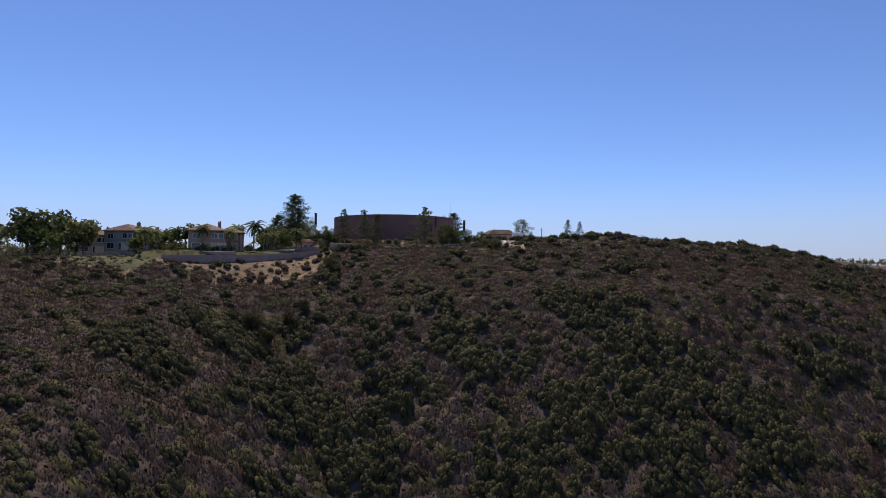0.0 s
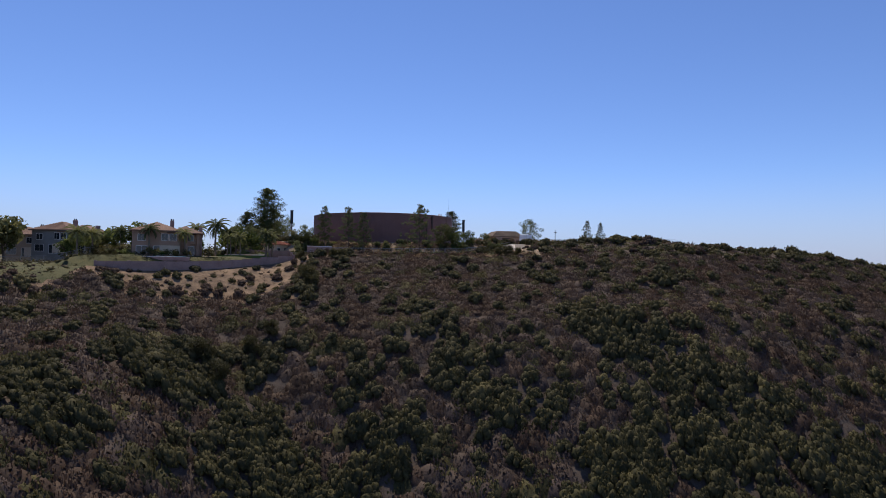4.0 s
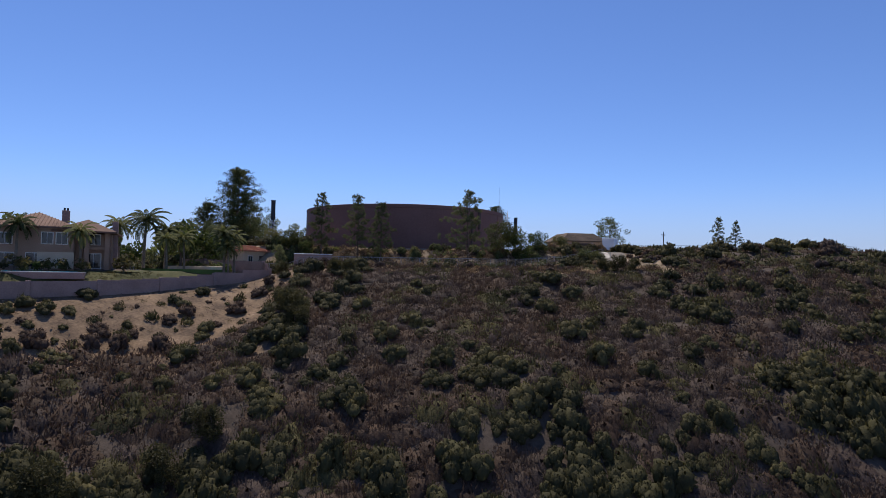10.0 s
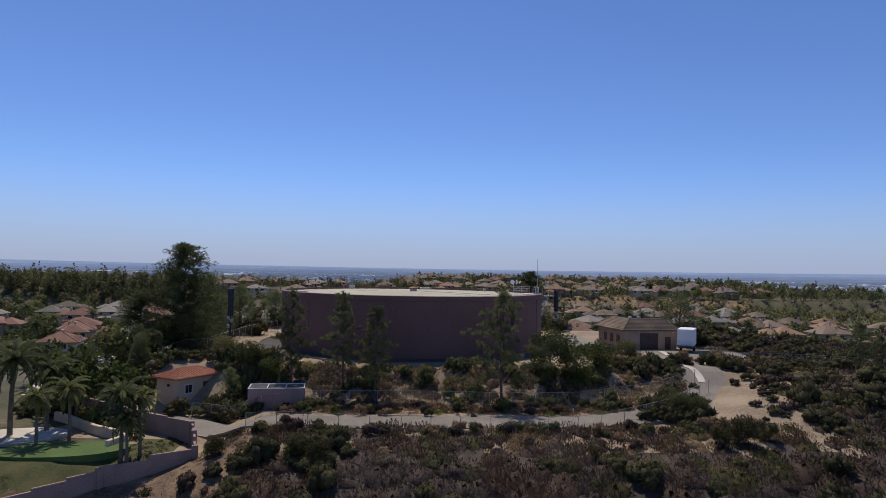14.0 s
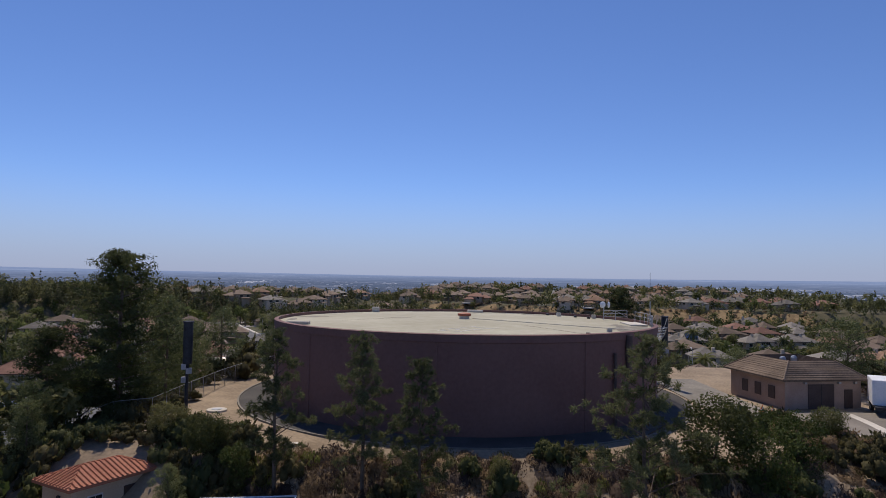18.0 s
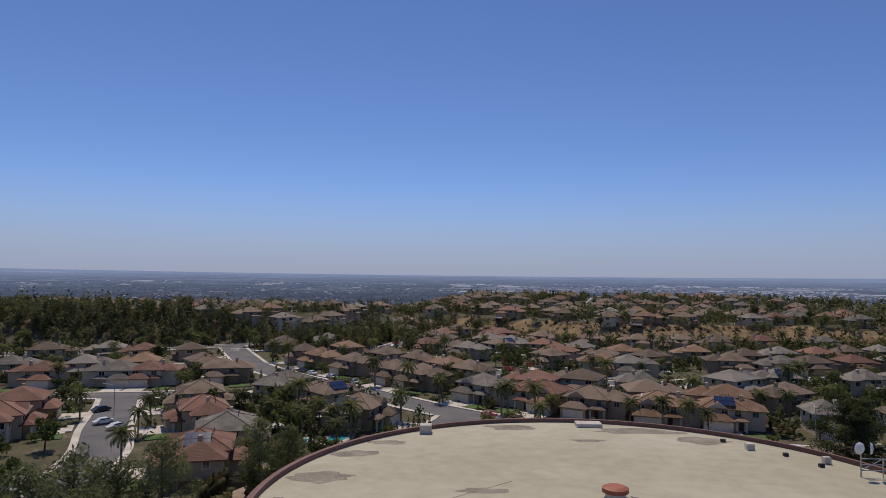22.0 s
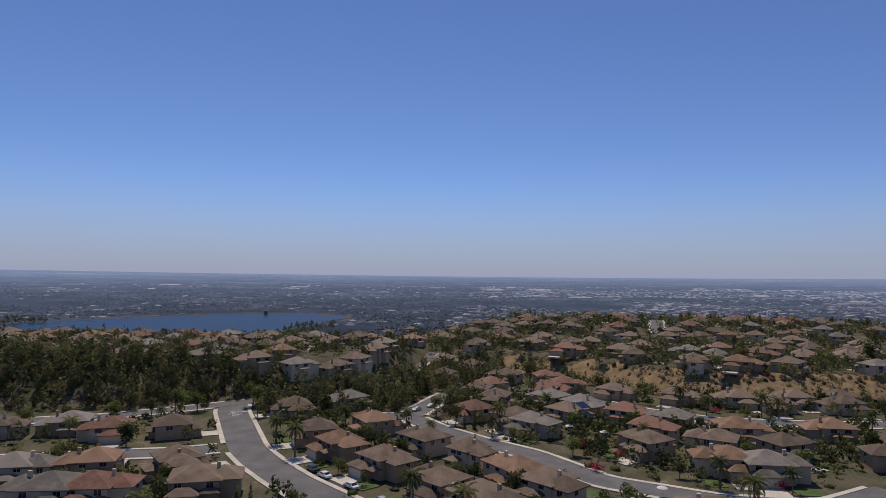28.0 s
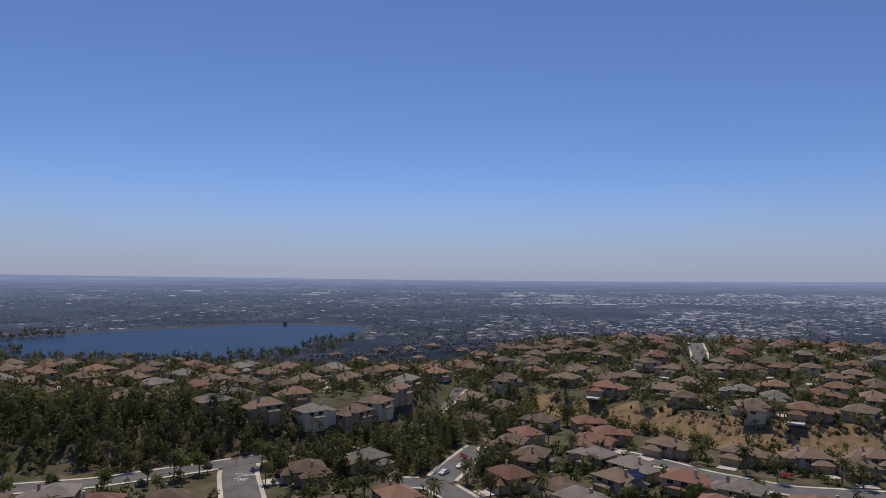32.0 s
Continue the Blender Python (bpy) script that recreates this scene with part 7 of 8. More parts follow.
for k in range(1300):
    x, y = rng.uniform(-120, -57), rng.uniform(-88, -52)
    spots.append((x, y, rng.uniform(0.3, 0.75), rng.integers(14, 18) if k % 2 else rng.integers(8, 11), [3, 3, 3, 2, 1][rng.integers(0, 5)]))
for k in range(420):
    x, y = rng.uniform(-46, -17), rng.uniform(-37, -15)
    if math.hypot(x, y) > 28 and math.hypot(x + 27.6, y + 30.5) > 4.4 and (x < -30.5 or y < -21 or rng.random() < 0.05) and min(math.hypot(x - p, y - q) for p, q in SERVICE) > 3.6:
        spots.append((x, y, rng.uniform(0.5, 1.3), rng.integers(21, 25), [5, 3, 5, 3][rng.integers(0, 4)]))
for k in range(240):
    x, y = rng.uniform(26, 50), rng.uniform(-28, -13)
    if math.hypot(x, y) > 28 and min(math.hypot(x - a, y - b) for a, b in SERVICE) > 3.8 and not (32 < x and y > -22):
        spots.append((x, y, rng.uniform(0.5, 1.2), rng.integers(21, 25), [2, 3, 3, 4][rng.integers(0, 4)]))
for k in range(90):
    a, r = rng.uniform(0.0, 1.0), rng.uniform(0, 3.2)
    x, y = 29 + 1.5 * a + r * math.cos(k), -44 + 5 * a + r * math.sin(k) * 0.6
    spots.append((x, y, rng.uniform(0.6, 1.2), rng.integers(21, 25), 2))
for k in range(420):
    x, y = rng.uniform(-18, 36), (rng.uniform(-40.5, -34.6) if k % 2 else rng.uniform(-48, -45.8))
    if min(math.hypot(x - a, y - b) for a, b in SERVICE) > 3.2 or abs(y + 43) > 3.6 and x < 20:
        spots.append((x, y, rng.uniform(0.35, 0.9), [8, 9, 10, 9, 8, 23, 24][rng.integers(0, 7)], [1, 3, 4, 4, 5, 0][rng.integers(0, 6)]))
for k in range(1300):
    u, w = rng.random(), rng.uniform(0.8, 8.5)
    x = -21 - 36 * u
    y = -51 + (x + 19) * 0.69 + w
    if y > -74 and math.hypot(x + 31.2, y + 51.6) > 5.6 and math.hypot(x + 39.2, y + 46.5) > 5.5 and math.hypot(x + 36.2, y + 55) > 2 and not (x < -39 and y > -70 and w > 4):
        spots.append((x, y, rng.uniform(0.35, 0.7), rng.integers(8, 11), [3, 3, 2, 2, 3][rng.integers(0, 5)]))
for k in range(260):
    a, r = rng.uniform(0, 6.28), rng.uniform(27.5, 40)
    x, y = r * math.cos(a), r * math.sin(a)
    if y > 24 or x < -29:
        spots.append((x, y, rng.uniform(0.7, 1.7), rng.integers(4, 8), [2, 3][rng.integers(0, 2)]))
scatter("mesa_scrub", spots, BUSH, [M[k] for k in ("sage", "rust", "chap", "olive", "straw", "leaf_b", "fresh")], "mixed green and dry scrub on the mesa round the tank", "shrubs")

# iceplant and dry tufts below the ridge homes
spots = []
for k in range(520):
    x = rng.uniform(-25, 220)
    y = float(ridge_toe(x)) + rng.uniform(-2, 19)
    spots.append((x, y, rng.uniform(0.4, 1.2), rng.integers(14, 18), [2, 3, 4, 4, 4, 4][rng.integers(0, 6)]))
scatter("ridge_scrub", spots, BUSH, [M[k] for k in ("sage", "rust", "chap", "olive", "straw")], "dry grass and scrub on the slope below the ridge homes", "shrubs")

# ---- woodland below the western ridge ----
spots = []
TREE = []
for k in range(5):
    rg = np.random.default_rng(60 + k)
    if k < 3:
        c = np.array([(rg.uniform(-1.6, 1.6), rg.uniform(-1.6, 1.6), rg.uniform(1.5, 7.0)) for _ in range(10)])
        TREE.append(leaves(rg, c, rg.uniform(1.0, 1.9, 10), 110, 0.52, 0.85))
    else:
        c = np.array([(rg.uniform(-0.5, 0.5), rg.uniform(-0.5, 0.5), 1.0 + 0.85 * j) for j in range(10)])
        TREE.append(leaves(rg, c, np.linspace(1.7, 0.5, 10), 110, 0.48, 0.9))
for k in range(1450):
    x, y = rng.uniform(-330, -25), rng.uniform(256, 312)
    d, _ = street_yaw(x, y)
    if d > 7.5 and all(math.hypot(x - a, y - b) > 9.5 for a, b in HOMES):
        spots.append((x, y, rng.uniform(0.6, 1.35), [0, 1, 2, 3, 4, 3, 4, 3][rng.integers(0, 8)], [0, 0, 0, 1, 2][rng.integers(0, 5)]))
for k in range(320):
    x, y = rng.uniform(-75, -15), rng.uniform(300, 420)
    if all(math.hypot(x - a, y - b) > 9 for a, b in HOMES) and street_yaw(x, y)[0] > 7.5:
        spots.append((x, y, rng.uniform(0.6, 1.2), rng.integers(0, 5), [0, 0, 1, 2][rng.integers(0, 4)]))
SMALL = len(TREE)
for k in range(3):
    rg = np.random.default_rng(90 + k)
    TREE.append(leaves(rg, np.array([(0, 0, 2.2), (1.2, 0.6, 3.2), (-0.9, -0.7, 3.6), (0.2, -1, 4.6)]), np.array([1.9, 1.5, 1.5, 1.1]), 46, 0.68, 0.9))
for k in range(2300):
    x, y = rng.uniform(105, 430), rng.uniform(58, 345)
    if all(math.hypot(x - a, y - b) > 9 for a, b in HOMES) and street_yaw(x, y)[0] > 7.5:
        spots.append((x, y, rng.uniform(0.5, 1.2), SMALL + rng.integers(0, 3), [0, 1, 2, 2][rng.integers(0, 4)]))
for k in range(1300):
    x, y = rng.uniform(-760, -240), rng.uniform(620, 980)
    if 1.03 < in_lake(x, y) < 1.9 and x < -300 + 0.35 * (y - 620):
        spots.append((x, y, rng.uniform(0.8, 1.7), SMALL + rng.integers(0, 3), [0, 0, 1, 2][rng.integers(0, 4)]))
for k in range(1900):
    x, y = rng.uniform(-330, 330), rng.uniform(318, 560)
    if all(math.hypot(x - a, y - b) > 8.5 for a, b in HOMES) and in_lake(x, y) > 1.1 and not (x > -20 and y < ridge_toe(x) + 16) and street_yaw(x, y)[0] > 7.5:
        spots.append((x, y, rng.uniform(0.6, 1.4), SMALL + rng.integers(0, 3), [0, 0, 1, 2][rng.integers(0, 4)]))
for k in range(260):
    x = rng.uniform(-15, 230)
    y = float(ridge_toe(x)) + rng.uniform(-8, 2)
    if all(math.hypot(x - a, y - b) > 8 for a, b in HOMES) and street_yaw(x, y)[0] > 7.5:
        spots.append((x, y, rng.uniform(0.5, 1.1), SMALL + rng.integers(0, 3), [0, 1, 2][rng.integers(0, 3)]))
for k in range(2400):
    x, y = rng.uniform(-560, 420), rng.uniform(336, 720)
    if all(math.hypot(x - a, y - b) > 8.5 for a, b in HOMES) and in_lake(x, y) > 1.1:
        spots.append((x, y, rng.uniform(0.5, 1.3), SMALL + rng.integers(0, 3), [0, 1, 2, 2][rng.integers(0, 4)]))
# small trees and shrubs in the gardens before the farther homes
for a, b in HOMES:
    if b > 235 and abs(a) < 330:
        slope = a < -40 and b < 400
        for _ in range(5):
            x, y = a + rng.uniform(-9, 9), b - rng.uniform(7.5, 11)
            if street_yaw(x, y)[0] > 6.8 and all(math.hypot(x - p, y - q) > 7.2 for p, q in HOMES):
                spots.append((x, y, rng.uniform(0.55, 0.95) if slope else rng.uniform(0.4, 1.05), rng.integers(0, 5) if slope else SMALL + rng.integers(0, 3), [0, 1, 2, 2][rng.integers(0, 4)]))
scatter("woodland", spots, TREE, [M["woods"], M["conifer"], M["leaf_b"]], "dark mixed woodland on the slope and among far homes", "trees")

BUSHY = len(TREE)
# ---- garden trees, palms and shrubs of the suburb ----
STANDS = []
for x, y, s in ((-25.9, 154.0, 1.3), (-43.6, 98.2, 1.0), (-42.0, 107.2, 1.0), (-15.5, 143.0, 1.0), (-20.1, 135.3, 1.0), (-3.1, 121.6, 1.1), (0.9, 124.9, 1.2), (8.2, 108.4, 1.0), (29.1, 114.1, 1.0), (36.0, 112.4, 1.1), (52.4, 139.9, 1.2), (43.7, 104.7, 0.9), (-132.5, 154.9, 1.0), (-98.5, 112.3, 1.0), (-81.1, 108.1, 1.0), (-75.5, 203.2, 1.3), (-37.2, 118.0, 0.9), (-75.3, 72.2, 1.1), (-80.9, 96.2, 0.9), (-21.1, 230.6, 1.0), (1.4, 307.9, 1.1), (57.5, 271.6, 1.0), (83.1, 270.4, 1.1), (77.5, 320.5, 1.2), (-12.6, 312.2, 1.1), (25.7, 228.4, 0.9), (-40.6, 259.0, 1.0)):
    d, turn = street_yaw(x, y)
    if d < 6.6:
        x, y = x - (6.6 - d) * math.sin(radians(turn)), y + (6.6 - d) * math.cos(radians(turn))
    plant("palm", 1 + int(abs(x)) % 3, x, y, s, x * 37)
    STANDS.append((x, y))
for x, y, s in ((-85.1, 215.5, 1.2), (-57.4, 213.9, 1.0), (-145.7, 209.0, 1.1), (-127.6, 208.3, 1.0), (-47.5, 103.5, 0.9), (-33.0, 101.0, 0.8), (-38.5, 103.5, 0.9)):
    plant("palm", 1 + int(abs(x)) % 3, x, y, s, x * 37)
for x, y in ((6.4, 221.9), (15.7, 213.0), (49.3, 189.2), (6.7, 198.5), (-43.8, 285.0), (-3.5, 120.0)):
    plant("flower", 1, x, y, 1.2, x * 50)
# palms and trees silhouetted along the ridge tops
for k in range(64):
    x = -250 + k * 8.4 + 4 * math.sin(k * 3.1)
    y = (309 + 22 * math.sin(k * 1.3) if x < -40 else 345 + 26 * math.sin(k * 1.3))
    if min(math.hypot(x - a, y - b) for a, b in HOMES) > 8 and street_yaw(x, y)[0] > 7:
        plant(("palm", "broad", "broad", "cypress", "broad")[k % 5], 1 + k % 2, x, y, (1.5, 1.25, 1.0, 1.1, 1.4)[k % 5] * (0.9 + 0.25 * math.sin(k * 2.2)), k * 77)
count = 0
tries = 0
while count < 400 and tries < 9000:
    tries += 1
    x, y = rng.uniform(-215, 175), rng.uniform(46, 300)
    if abs(x + 5) > 30 + 0.68 * (y + 45) or street_yaw(x, y)[0] < 7.2:
        continue
    near = min(math.hypot(x - a, y - b) for a, b in HOMES)
    if near < 9.4 and rng.random() < 0.8:
        continue
    if near < 8.2 or any(math.hypot(x - a, y - b) < 3.2 for a, b in STANDS):
        continue
    STANDS.append((x, y))
    u = rng.random()
    turn = rng.uniform(0, 360)
    if u < 0.40:
        plant("broad", int(rng.integers(1, 6)), x, y, rng.uniform(0.55, 1.15), turn)
    elif u < 0.58:
        plant("palm", int(rng.integers(1, 4)), x, y, rng.uniform(0.75, 1.35), turn)
    elif u < 0.68:
        plant("cypress", int(rng.integers(1, 3)), x, y, rng.uniform(0.6, 1.1), turn)
    elif u < 0.985:
        plant("shrub", int(rng.integers(0, 4)), x, y, rng.uniform(0.9, 1.8), turn)
    else:
        plant("flower", 1, x, y, rng.uniform(0.8, 1.3), turn)
    count += 1
# low hedges, groundcover and small trees that fill the gardens
spots = []
for k in range(8000):
    x, y = rng.uniform(-235, 190), rng.uniform(48, 300)
    if abs(x + 5) > 34 + 0.70 * (y + 45) or street_yaw(x, y)[0] < 7.2:
        continue
    near = min(math.hypot(x - a, y - b) for a, b in HOMES)
    if near < 9.4 or street_yaw(x, y)[0] < 16 and rng.random() < 0.85:
        continue
    u = rng.random()
    spots.append((x, y, rng.uniform(0.5, 1.1) if u < 0.45 else rng.uniform(0.9, 1.7), SMALL + rng.integers(0, 3) if u < 0.45 else BUSHY + rng.integers(0, 4), [0, 1, 2, 2, 2][rng.integers(0, 5)]))
TREE += BUSH[14:18]
scatter("garden_greenery", spots, TREE, [M["conifer"], M["leaf"], M["leaf_b"]], "dense hedges, shrubs and small trees filling the gardens", "garden plants")

# trees along both sides of the forest road
for k, (x, y, sc) in enumerate(((-112, 268, 1.5), (-105, 274, 1.2), (-99, 279, 1.3), (-93, 285, 1.1), (-87, 291, 1.4), (-81, 297, 1.2), (-76, 306, 1.3), (-70, 314, 1.1), (-65, 326, 1.3), (-61, 338, 1.2), (-133, 252, 1.5), (-141, 247, 1.1), (-150, 238, 1.2), (-162, 232, 1.0), (-173, 227, 1.2), (-129, 257, 1.2), (-107, 266, 1.0))):
    plant("broad", 1 + k % 5, x, y, sc, k * 70)
# row of cypresses by the branch street, trees behind the tank
for k in range(11):
    plant("cypress", 1 + k % 2, -28.0 + 1.75 * k * 0.62, 97.5 + 1.75 * k * 0.78 - 3, 0.62 + 0.08 * math.sin(k), k * 30)
for k in range(16):
    a = radians(52 + k * 6.2)
    plant("broad", 1 + k % 5, 36 * math.cos(a), 36 * math.sin(a) + 3, 0.62 + 0.15 * math.sin(k * 1.9), k * 70)

# ---- far plain: tree clumps and roofs ----
rg = np.random.default_rng(77)
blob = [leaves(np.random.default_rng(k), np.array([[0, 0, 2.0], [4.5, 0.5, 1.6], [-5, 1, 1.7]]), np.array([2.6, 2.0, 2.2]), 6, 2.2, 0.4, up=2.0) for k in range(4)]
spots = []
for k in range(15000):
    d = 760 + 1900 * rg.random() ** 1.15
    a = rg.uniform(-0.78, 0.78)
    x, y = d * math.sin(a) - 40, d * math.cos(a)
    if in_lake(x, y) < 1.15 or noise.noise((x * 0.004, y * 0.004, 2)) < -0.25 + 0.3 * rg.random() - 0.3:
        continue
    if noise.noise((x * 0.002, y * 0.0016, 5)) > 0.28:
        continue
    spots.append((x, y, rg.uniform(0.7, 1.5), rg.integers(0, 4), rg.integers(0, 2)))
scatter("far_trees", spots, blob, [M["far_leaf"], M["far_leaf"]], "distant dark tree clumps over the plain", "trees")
s = Shape()
for k in range(9000):
    d = 1000 + 1900 * rg.random() ** 1.1
    a = 0.78 - 1.5 * rg.random() ** 1.25
    x, y = d * math.sin(a), d * math.cos(a)
    if in_lake(x, y) < 1.15 or (x < -100 and rg.random() < 0.86):
        continue
    z = float(ground_z(x, y))
    if noise.noise((x * 0.0035, y * 0.002, 3)) + 0.25 * rg.random() < 0.0:
        continue
    w, l, h = rg.uniform(7, 15), rg.uniform(8, 16), rg.uniform(2, 4.0)
    if rg.random() < 0.05 and d > 1700:
        w, l, h = rg.uniform(25, 90), rg.uniform(12, 30), rg.uniform(4, 7)
    slot = int(rg.integers(0, 4)) if w < 20 else 3
    s.hip(x - w / 2, y - l / 2, x + w / 2, y + l / 2, z + 0.5, h * 0.5, 0, 0.6, slot=slot)
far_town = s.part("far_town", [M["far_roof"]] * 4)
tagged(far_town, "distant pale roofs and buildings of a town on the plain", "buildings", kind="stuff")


# ---- cars ----
def car(paint, x, y, yaw, label):
    z = float(ground_z(x, y)) + 0.10
    t = thing("car", x, y, z, yaw, label, "car", "parked cars")
    prof = [(-2.2, 0.35), (-2.25, 0.75), (-1.6, 0.95), (-0.9, 1.42), (0.7, 1.45), (1.45, 1.0), (2.15, 0.85), (2.25, 0.4)]
    v = [(px, sy * (0.88 if pz < 1.1 else 0.72), pz) for sy in (-1, 1) for px, pz in prof]
    k = len(prof)
    f = [tuple(range(k)), tuple(range(2 * k - 1, k - 1, -1))] + [(i, k + i, k + (i + 1) % k, (i + 1) % k) for i in range(k)]
    link("body", v, f, paint, t)
    g = Shape()
    g.add([(-1.5, -0.74, 1.0), (-0.92, -0.68, 1.36), (-0.92, 0.68, 1.36), (-1.5, 0.74, 1.0)], [(0, 1, 2, 3)])
    w = Shape().box(-1.0, -0.83, 1.0, 0.95, 0.83, 1.34).part("side_windows", M["glass"], t)
    w2 = Shape().add([(0.80, -0.68, 1.43), (1.47, -0.74, 1.03), (1.47, 0.74, 1.03), (0.80, 0.68, 1.43), (0.7, -0.6, 1.3), (1.3, -0.6, 0.95), (1.3, 0.6, 0.95), (0.7, 0.6, 1.3)], [(0, 1, 2, 3), (4, 7, 6, 5), (0, 4, 5, 1), (1, 5, 6, 2), (2, 6, 7, 3), (3, 7, 4, 0)]).part("windscreen", M["glass"], t)
    for wx in (-1.4, 1.4):
        for sy in (-1, 1):
            wh = Shape().tube((wx, sy * 0.68, 0.33), (wx, sy * 0.9, 0.33), 0.33, 0.33, 14).part("wheel", M["rubber"], t)
            Shape().tube((wx, sy * 0.895, 0.33), (wx, sy * 0.91, 0.33), 0.18, 0.18, 10).part("rim", M["steel"], wh)
    return t


CARS = {}
for paint, x, y, yaw in (("white", -86.5, 103.5, 62), ("white", -62.5, 186.0, -45), ("dark", -67, 191, -45), ("white", -54, 178.5, -44), ("red", 7.5, 113.2, -33), ("white", 58, 95.5, -9),
                         ("dark", -100, 121, 62), ("silver", -45, 169, -44), ("white", -92, 108, 50), ("white", -49, 268, 62), ("white", -44, 276, 60), ("dark", -52, 258.5, 62), ("silver", -36, 292, 66), ("dark", 61, 168, 70), ("white", 34, 110, 60)):
    if paint in CARS:
        copy_thing(CARS[paint], pose(x, y, float(ground_z(x, y)) + 0.10, 0, 0, yaw))
    else:
        CARS[paint] = car(M["car_" + paint], x, y, yaw, f"{paint} car parked by the kerb")


# ---- markings at the end of the main street ----
words = bpy.data.curves.new("stop_marking", "FONT")
words.body, words.size, words.align_x, words.extrude = "STOP", 1.05, "CENTER", 0.004
stop = new("stop_marking", words)
words.materials.append(M["white"])
stop.matrix_world = pose(-112.2, 252.0, float(ground_z(-112.2, 252.0)) + 0.115, 0, 0, 26.8) @ Matrix.Diagonal((1.0, 2.4, 1.0, 1.0))
tagged(stop, "white STOP lettering painted on the asphalt", "road marking")
bar = Shape().box(-2.7, -0.2, 0.0, 2.7, 0.2, 0.012).part("stop_line", M["white"])
bar.matrix_world = pose(-113.2, 257.6, float(ground_z(-113.2, 257.6)) + 0.11, 0, 0, 24)
tagged(bar, "white stop line painted across the lane", "road marking")


# ---- street lamps and a power pole ----
def street_lamp(x, y, yaw):
    t = thing("street_lamp", x, y, float(ground_z(x, y)), yaw, "tall grey street lamp with a curved arm", "street lamp", "street lamps")
    Shape().tube((0, 0, 0), (0, 0, 7.6), 0.09, 0.06, 8).part("pole", M["steel"], t)
    Shape().tube((0, 0, 7.5), (0, -2.0, 8.1), 0.05, 0.04, 6).part("arm", M["steel"], t)
    Shape().box(-0.15, -2.5, 8.0, 0.15, -1.9, 8.15, 0, 0.03).part("lamp_head", M["white"], t)
    return t


lamp = street_lamp(-121.5, 269.4, 40)
for x, y, yaw in ((-88, 225, 140), (-30, 158, 140), (31, 112, 160), (-94, 116, -60), (66, 104, 170)):
    copy_thing(lamp, pose(x, y, float(ground_z(x, y)), 0, 0, yaw))
pp = thing("power_pole", 50.9, -22.7, 6.3, 25, "slim dark power pole with a cross-arm on the mesa", "power pole")
Shape().tube((0, 0, -0.4), (0, 0, 4.6), 0.1, 0.08, 8).part("pole", M["bark"], pp)
Shape().box(-0.5, -0.05, 3.9, 0.5, 0.05, 4.02).part("cross_arm", M["bark"], pp)
for dx in (-0.4, 0.4):
    Shape().lathe([(0.05, 4.0), (0.06, 4.15), (0.001, 4.2)], 8, x=dx).part("insulator", M["white"], pp)


# ---- back gardens: pools, parasols, a gazebo, a timber fence ----
def garden_pool(x, y, yaw, label):
    t = thing("garden_pool", x, y, float(ground_z(x, y)), yaw, label, "swimming pool", "garden pools")
    pts = round_pts(0, 0, 4.4, 2.4, 0.3, 0.3)
    slab("coping", [(a * 1.55, b * 1.75) for a, b in pts], -0.6, 0.16, M["concrete"], t)
    slab("water", pts, -0.5, 0.19, M["pool"], t)
    return t


for x, y, yaw in ((-45.5, 95.0, 30), (-36.5, 98.5, 60)):
    garden_pool(x, y, yaw, "turquoise kidney-shaped garden pool with pale coping")


def parasol(x, y, r, label):
    t = thing("parasol", x, y, float(ground_z(x, y)) + 0.1, x * 31, label, "parasol", "garden parasols")
    Shape().lathe([(0.3, 0), (0.3, 0.12), (0.001, 0.14)], 10).part("base", M["concrete"], t)
    Shape().tube((0, 0, 0.1), (0, 0, 2.6), 0.03, 0.03, 6).part("pole", M["steel"], t)
    Shape().lathe([(r, 2.15), (r * 0.55, 2.45), (0.001, 2.7), (r * 0.5, 2.40), (r, 2.12)], 8).part("canopy", M["canvas"], t)
    return t


for x, y, r in ((-51.5, 97.5, 1.6), (-42.8, 111.0, 1.5), (14.5, 233.5, 1.5), (36.0, 207.5, 1.3), (4.5, 240.5, 1.4), (19.0, 180.0, 1.3), (1.0, 243.0, 1.4)):
    parasol(x, y, r, "white canvas garden parasol")
gz_ = thing("gazebo", -49.5, 100.2, float(ground_z(-49.5, 100.2)) + 0.1, 25, "square white canvas gazebo beside a pool", "gazebo")
for x in (-1.5, 1.5):
    for y in (-1.5, 1.5):
        Shape().tube((x, y, 0), (x, y, 2.2), 0.04, 0.04, 6).part("post", M["steel"], gz_)
Shape().hip(-1.5, -1.5, 1.5, 1.5, 2.25, 0.7, 0.15, 0.2).part("canopy", M["canvas"], gz_)
fence = thing("timber_fence", -14.5, 81.5, float(ground_z(-14.5, 81.5)), 32, "reddish-brown board garden fence at the street corner", "fence")
for k in range(40):
    Shape().box(-6 + k * 0.3, -0.03, -0.1, -5.72 + k * 0.3, 0.03, 1.8).part("board", M["wood_fence"], fence)
for z in (0.5, 1.4):
    Shape().box(-6, 0.03, z, 6, 0.09, z + 0.1).part("rail", M["wood_fence"], fence)

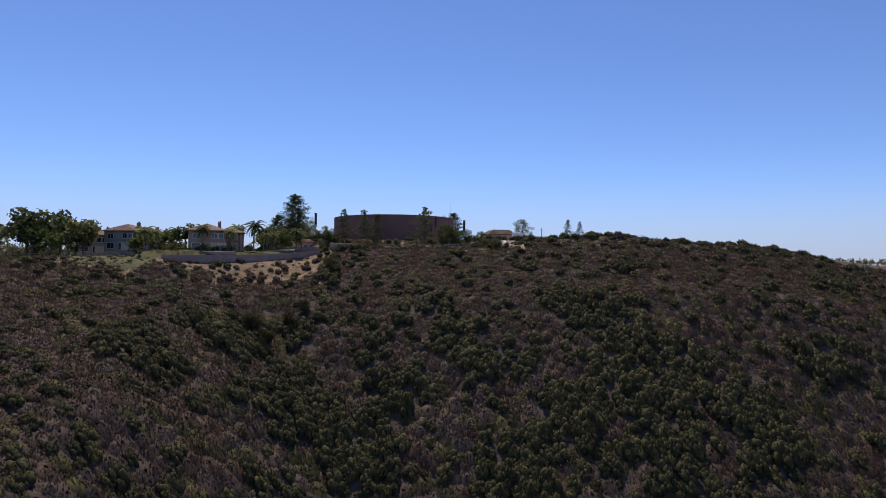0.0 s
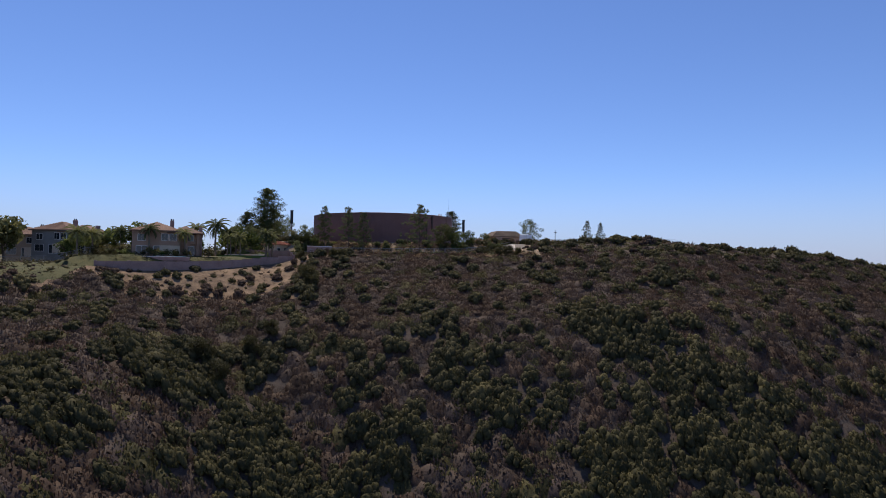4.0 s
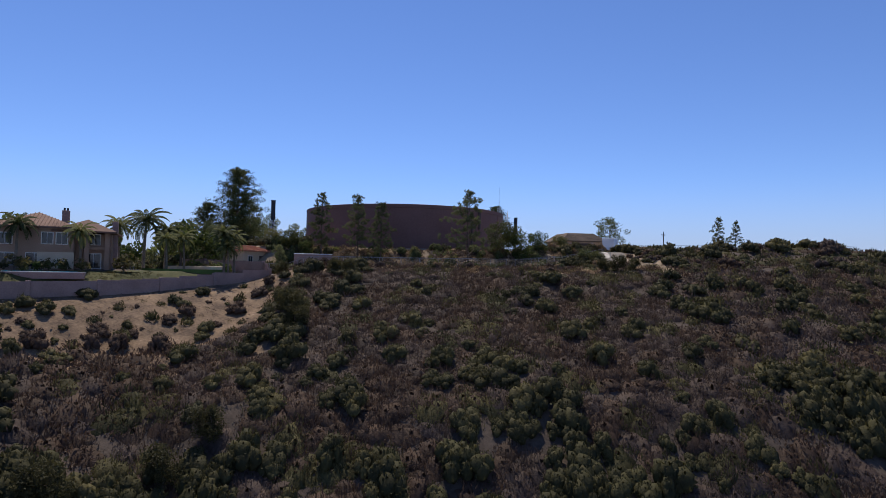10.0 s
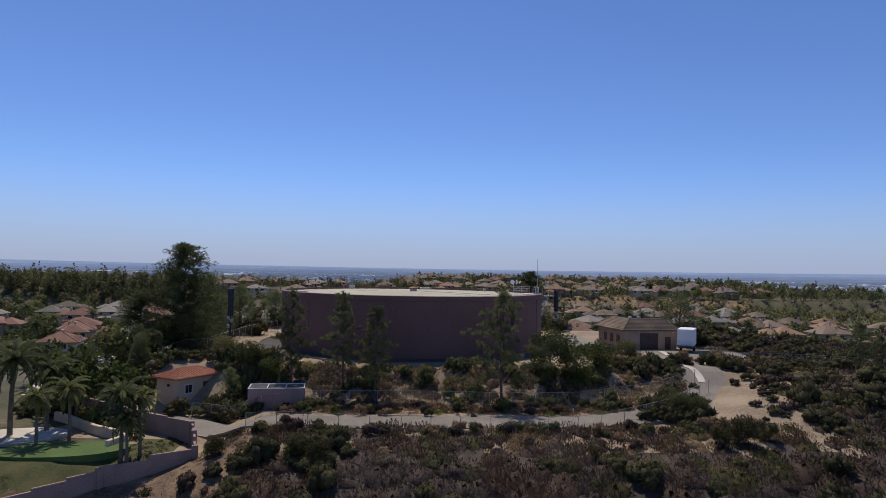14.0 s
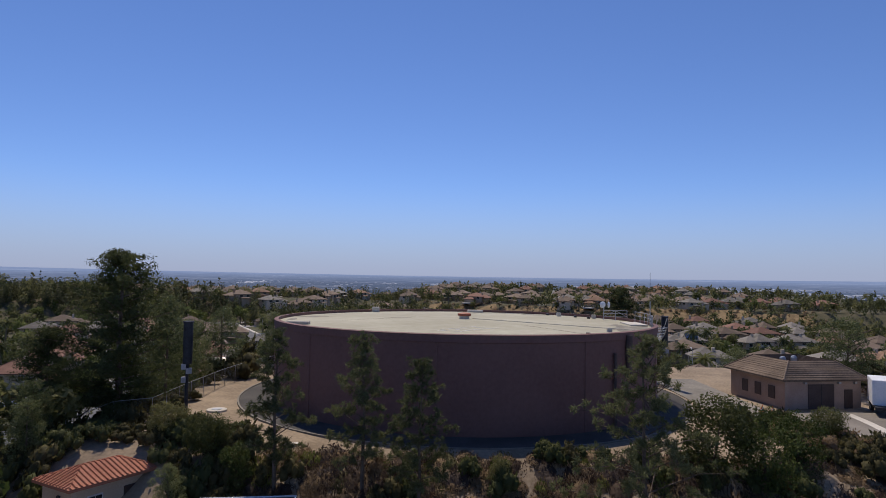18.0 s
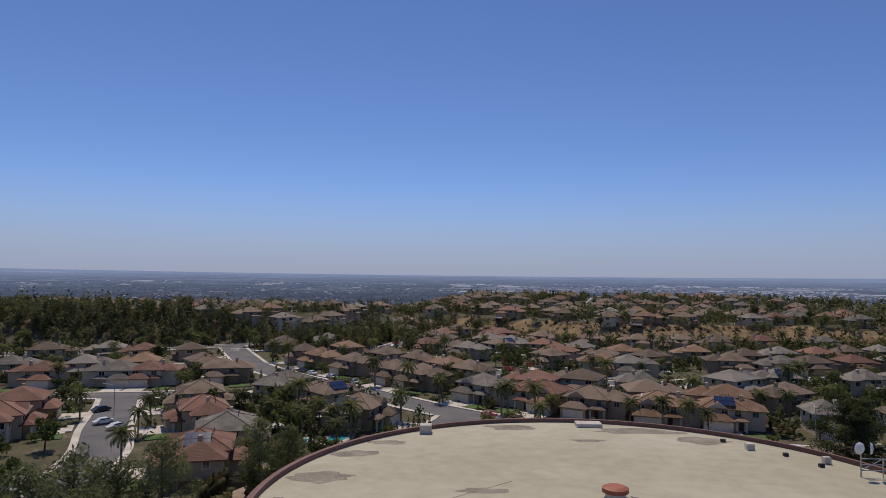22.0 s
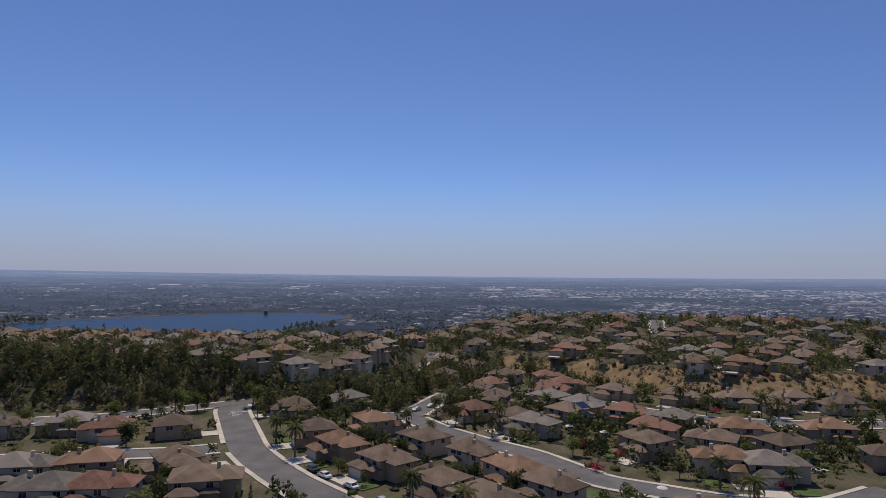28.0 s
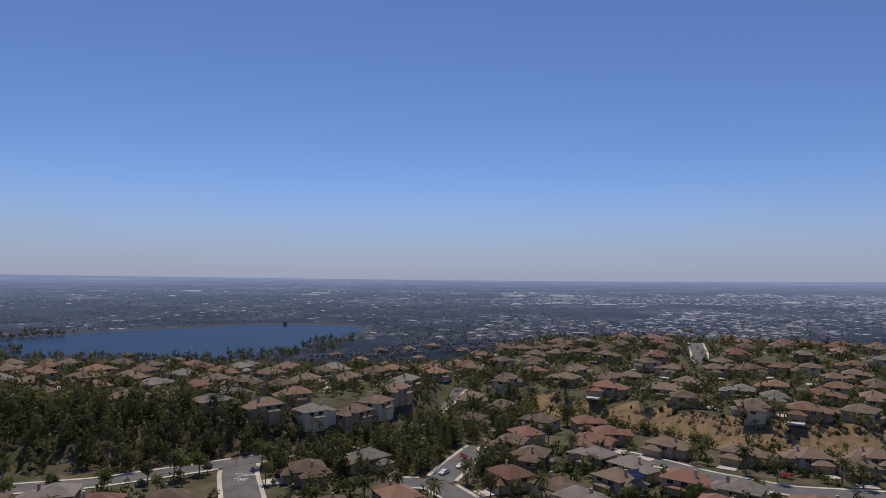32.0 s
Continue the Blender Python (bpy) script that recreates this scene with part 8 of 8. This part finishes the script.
# stop lettering and line painted on the street at the junction
word = bpy.data.curves.new("stop_lettering", "FONT")
word.body = "STOP"
word.align_x = "CENTER"
word.size = 2.0
word.extrude = 0.004
word.materials.append(M["white"])
letters = new("stop_lettering", word)
letters.matrix_world = pose(-113.4, 253.6, float(ground_z(-113.4, 254.5)) + 0.13, 0, 0, 4)
tagged(letters, "white STOP lettering painted on the grey street", "road marking")
bar = Shape().box(-3.6, -0.25, 0, 3.6, 0.25, 0.02).part("stop_line", M["white"])
bar.matrix_world = pose(-113.7, 259.0, float(ground_z(-113.7, 259)) + 0.12, 0, 0, 4)
tagged(bar, "white stop line painted across the street", "road marking")


# ---- small things on the tank pad ----
def cone(x, y):
    t = thing("traffic_cone", x, y, 6.56 if y < -8.2 else 6.50, 0, "orange traffic cone by the pump house", "traffic cone", "traffic cones")
    Shape().box(-0.2, -0.2, 0, 0.2, 0.2, 0.04, 0, 0.01).part("base", M["orange"], t)
    Shape().lathe([(0.15, 0.04), (0.10, 0.3)], 12).part("lower_cone", M["orange"], t)
    Shape().lathe([(0.101, 0.3), (0.075, 0.45)], 12).part("reflective_band", M["white"], t)
    Shape().lathe([(0.075, 0.45), (0.03, 0.72), (0.001, 0.72)], 12).part("upper_cone", M["orange"], t)


for x, y in ((31.5, -8.6), (32.2, -9.4), (30.9, -9.6)):
    cone(x, y)
for x, y, w, d, h, yaw, label in ((44.6, -15.0, 1.5, 0.8, 1.1, 15, "dull green metal utility cabinet beside the yard"), (46.6, -16.4, 0.9, 0.6, 0.9, 15, "small dull green metal utility cabinet beside the yard")):
    cab = thing("utility_cabinet", x, y, 6.4, yaw, label, "cabinet", "utility cabinets")
    Shape().box(-w / 2 - 0.1, -d / 2 - 0.1, -0.2, w / 2 + 0.1, d / 2 + 0.1, 0.1, 0, 0.02).part("plinth", M["concrete"], cab)
    Shape().box(-w / 2, -d / 2, 0.1, w / 2, d / 2, h, 0, 0.04).part("body", M["cabinet_green"], cab)
    for sx in (-0.5, 0.02):
        Shape().box(w * sx + 0.04, -d / 2 - 0.02, 0.2, w * (sx + 0.48) - 0.02, -d / 2, h - 0.1).part("door", M["cabinet_green"], cab)
vault = thing("concrete_vault", 32.7, -24.7, 6.4, 8, "low square concrete vault with steel lids beside the yard", "vault")
Shape().box(-1.5, -1.0, -0.3, 1.5, 1.0, 0.35, 0, 0.04).part("slab", M["concrete"], vault)
for sx in (-1.3, 0.05):
    Shape().box(sx, -0.8, 0.352, sx + 1.25, 0.8, 0.40, 0, 0.01).part("lid", M["fence_steel"], vault)
for k, (x, y) in enumerate(((16, -37.6), (19.5, -37.9), (25.5, -37.8), (29.5, -37.4), (33.2, -36.6))):
    mk = thing("marker_post", x, y, float(ground_z(x, y)), 20 * k, "short white and green utility marker post by the fence", "marker post", "marker posts")
    Shape().tube((0, 0, -0.2), (0, 0, 0.75), 0.09, 0.09, 8).part("post", M["white"], mk)
    Shape().lathe([(0.10, 0.62), (0.10, 0.76), (0.001, 0.80)], 8).part("cap", M["cabinet_green"], mk)
man = thing("manhole_slab", -25.0, -12.8, 6.42, 0, "round raised concrete manhole slab with a steel lid", "manhole")
Shape().lathe([(1.0, -0.1), (1.0, 0.14), (0.95, 0.18), (0.001, 0.18)], 28).part("slab", M["concrete"], man)
Shape().lathe([(0.5, 0.18), (0.5, 0.22), (0.001, 0.22)], 20).part("lid", M["steel"], man)
for x, y, w, d, yaw in ((-24.4, -17.6, 3.6, 0.7, -25), (-14.6, -25.4, 1.4, 0.9, 20), (-19.2, -21.4, 1.2, 0.8, 40)):
    o = Shape().box(-w / 2, -d / 2, -0.2, w / 2, d / 2, 0.12, 0, 0.03).part("concrete_slab", M["concrete"])
    o.matrix_world = pose(x, y, float(ground_z(x, y)) + 0.02, 0, 0, yaw)
    tagged(o, "pale concrete slab let into the dirt of the tank yard", "slab")

# stones and clods on the bare slope and the rim
s = Shape()
rg = np.random.default_rng(33)
for k in range(1500):
    if k % 3:
        x, y = rg.uniform(-60, -14), rg.uniform(-98, -52)
        if y + 51 - (x + 19) * 0.69 > -0.6:
            continue
    else:
        x, y = rg.uniform(-16, 48), rg.uniform(-58, -46)
    r = 0.04 + 0.10 * rg.random() ** 3
    z = float(ground_z(x, y))
    top = [(x + r * math.cos(a) * rg.uniform(0.6, 1.1), y + r * math.sin(a) * rg.uniform(0.6, 1.1), z + r * rg.uniform(0.2, 0.5)) for a in (0.2, 1.7, 3.3, 4.8)]
    low_ = [(x + 1.3 * (p[0] - x), y + 1.3 * (p[1] - y), z - 0.25) for p in top]
    s.add(low_ + top, [(4, 5, 6, 7), (0, 1, 5, 4), (1, 2, 6, 5), (2, 3, 7, 6), (3, 0, 4, 7)])
tagged(s.part("stones", M["dirt"]), "loose tan stones and clods on the dry slope", "stones", kind="stuff")
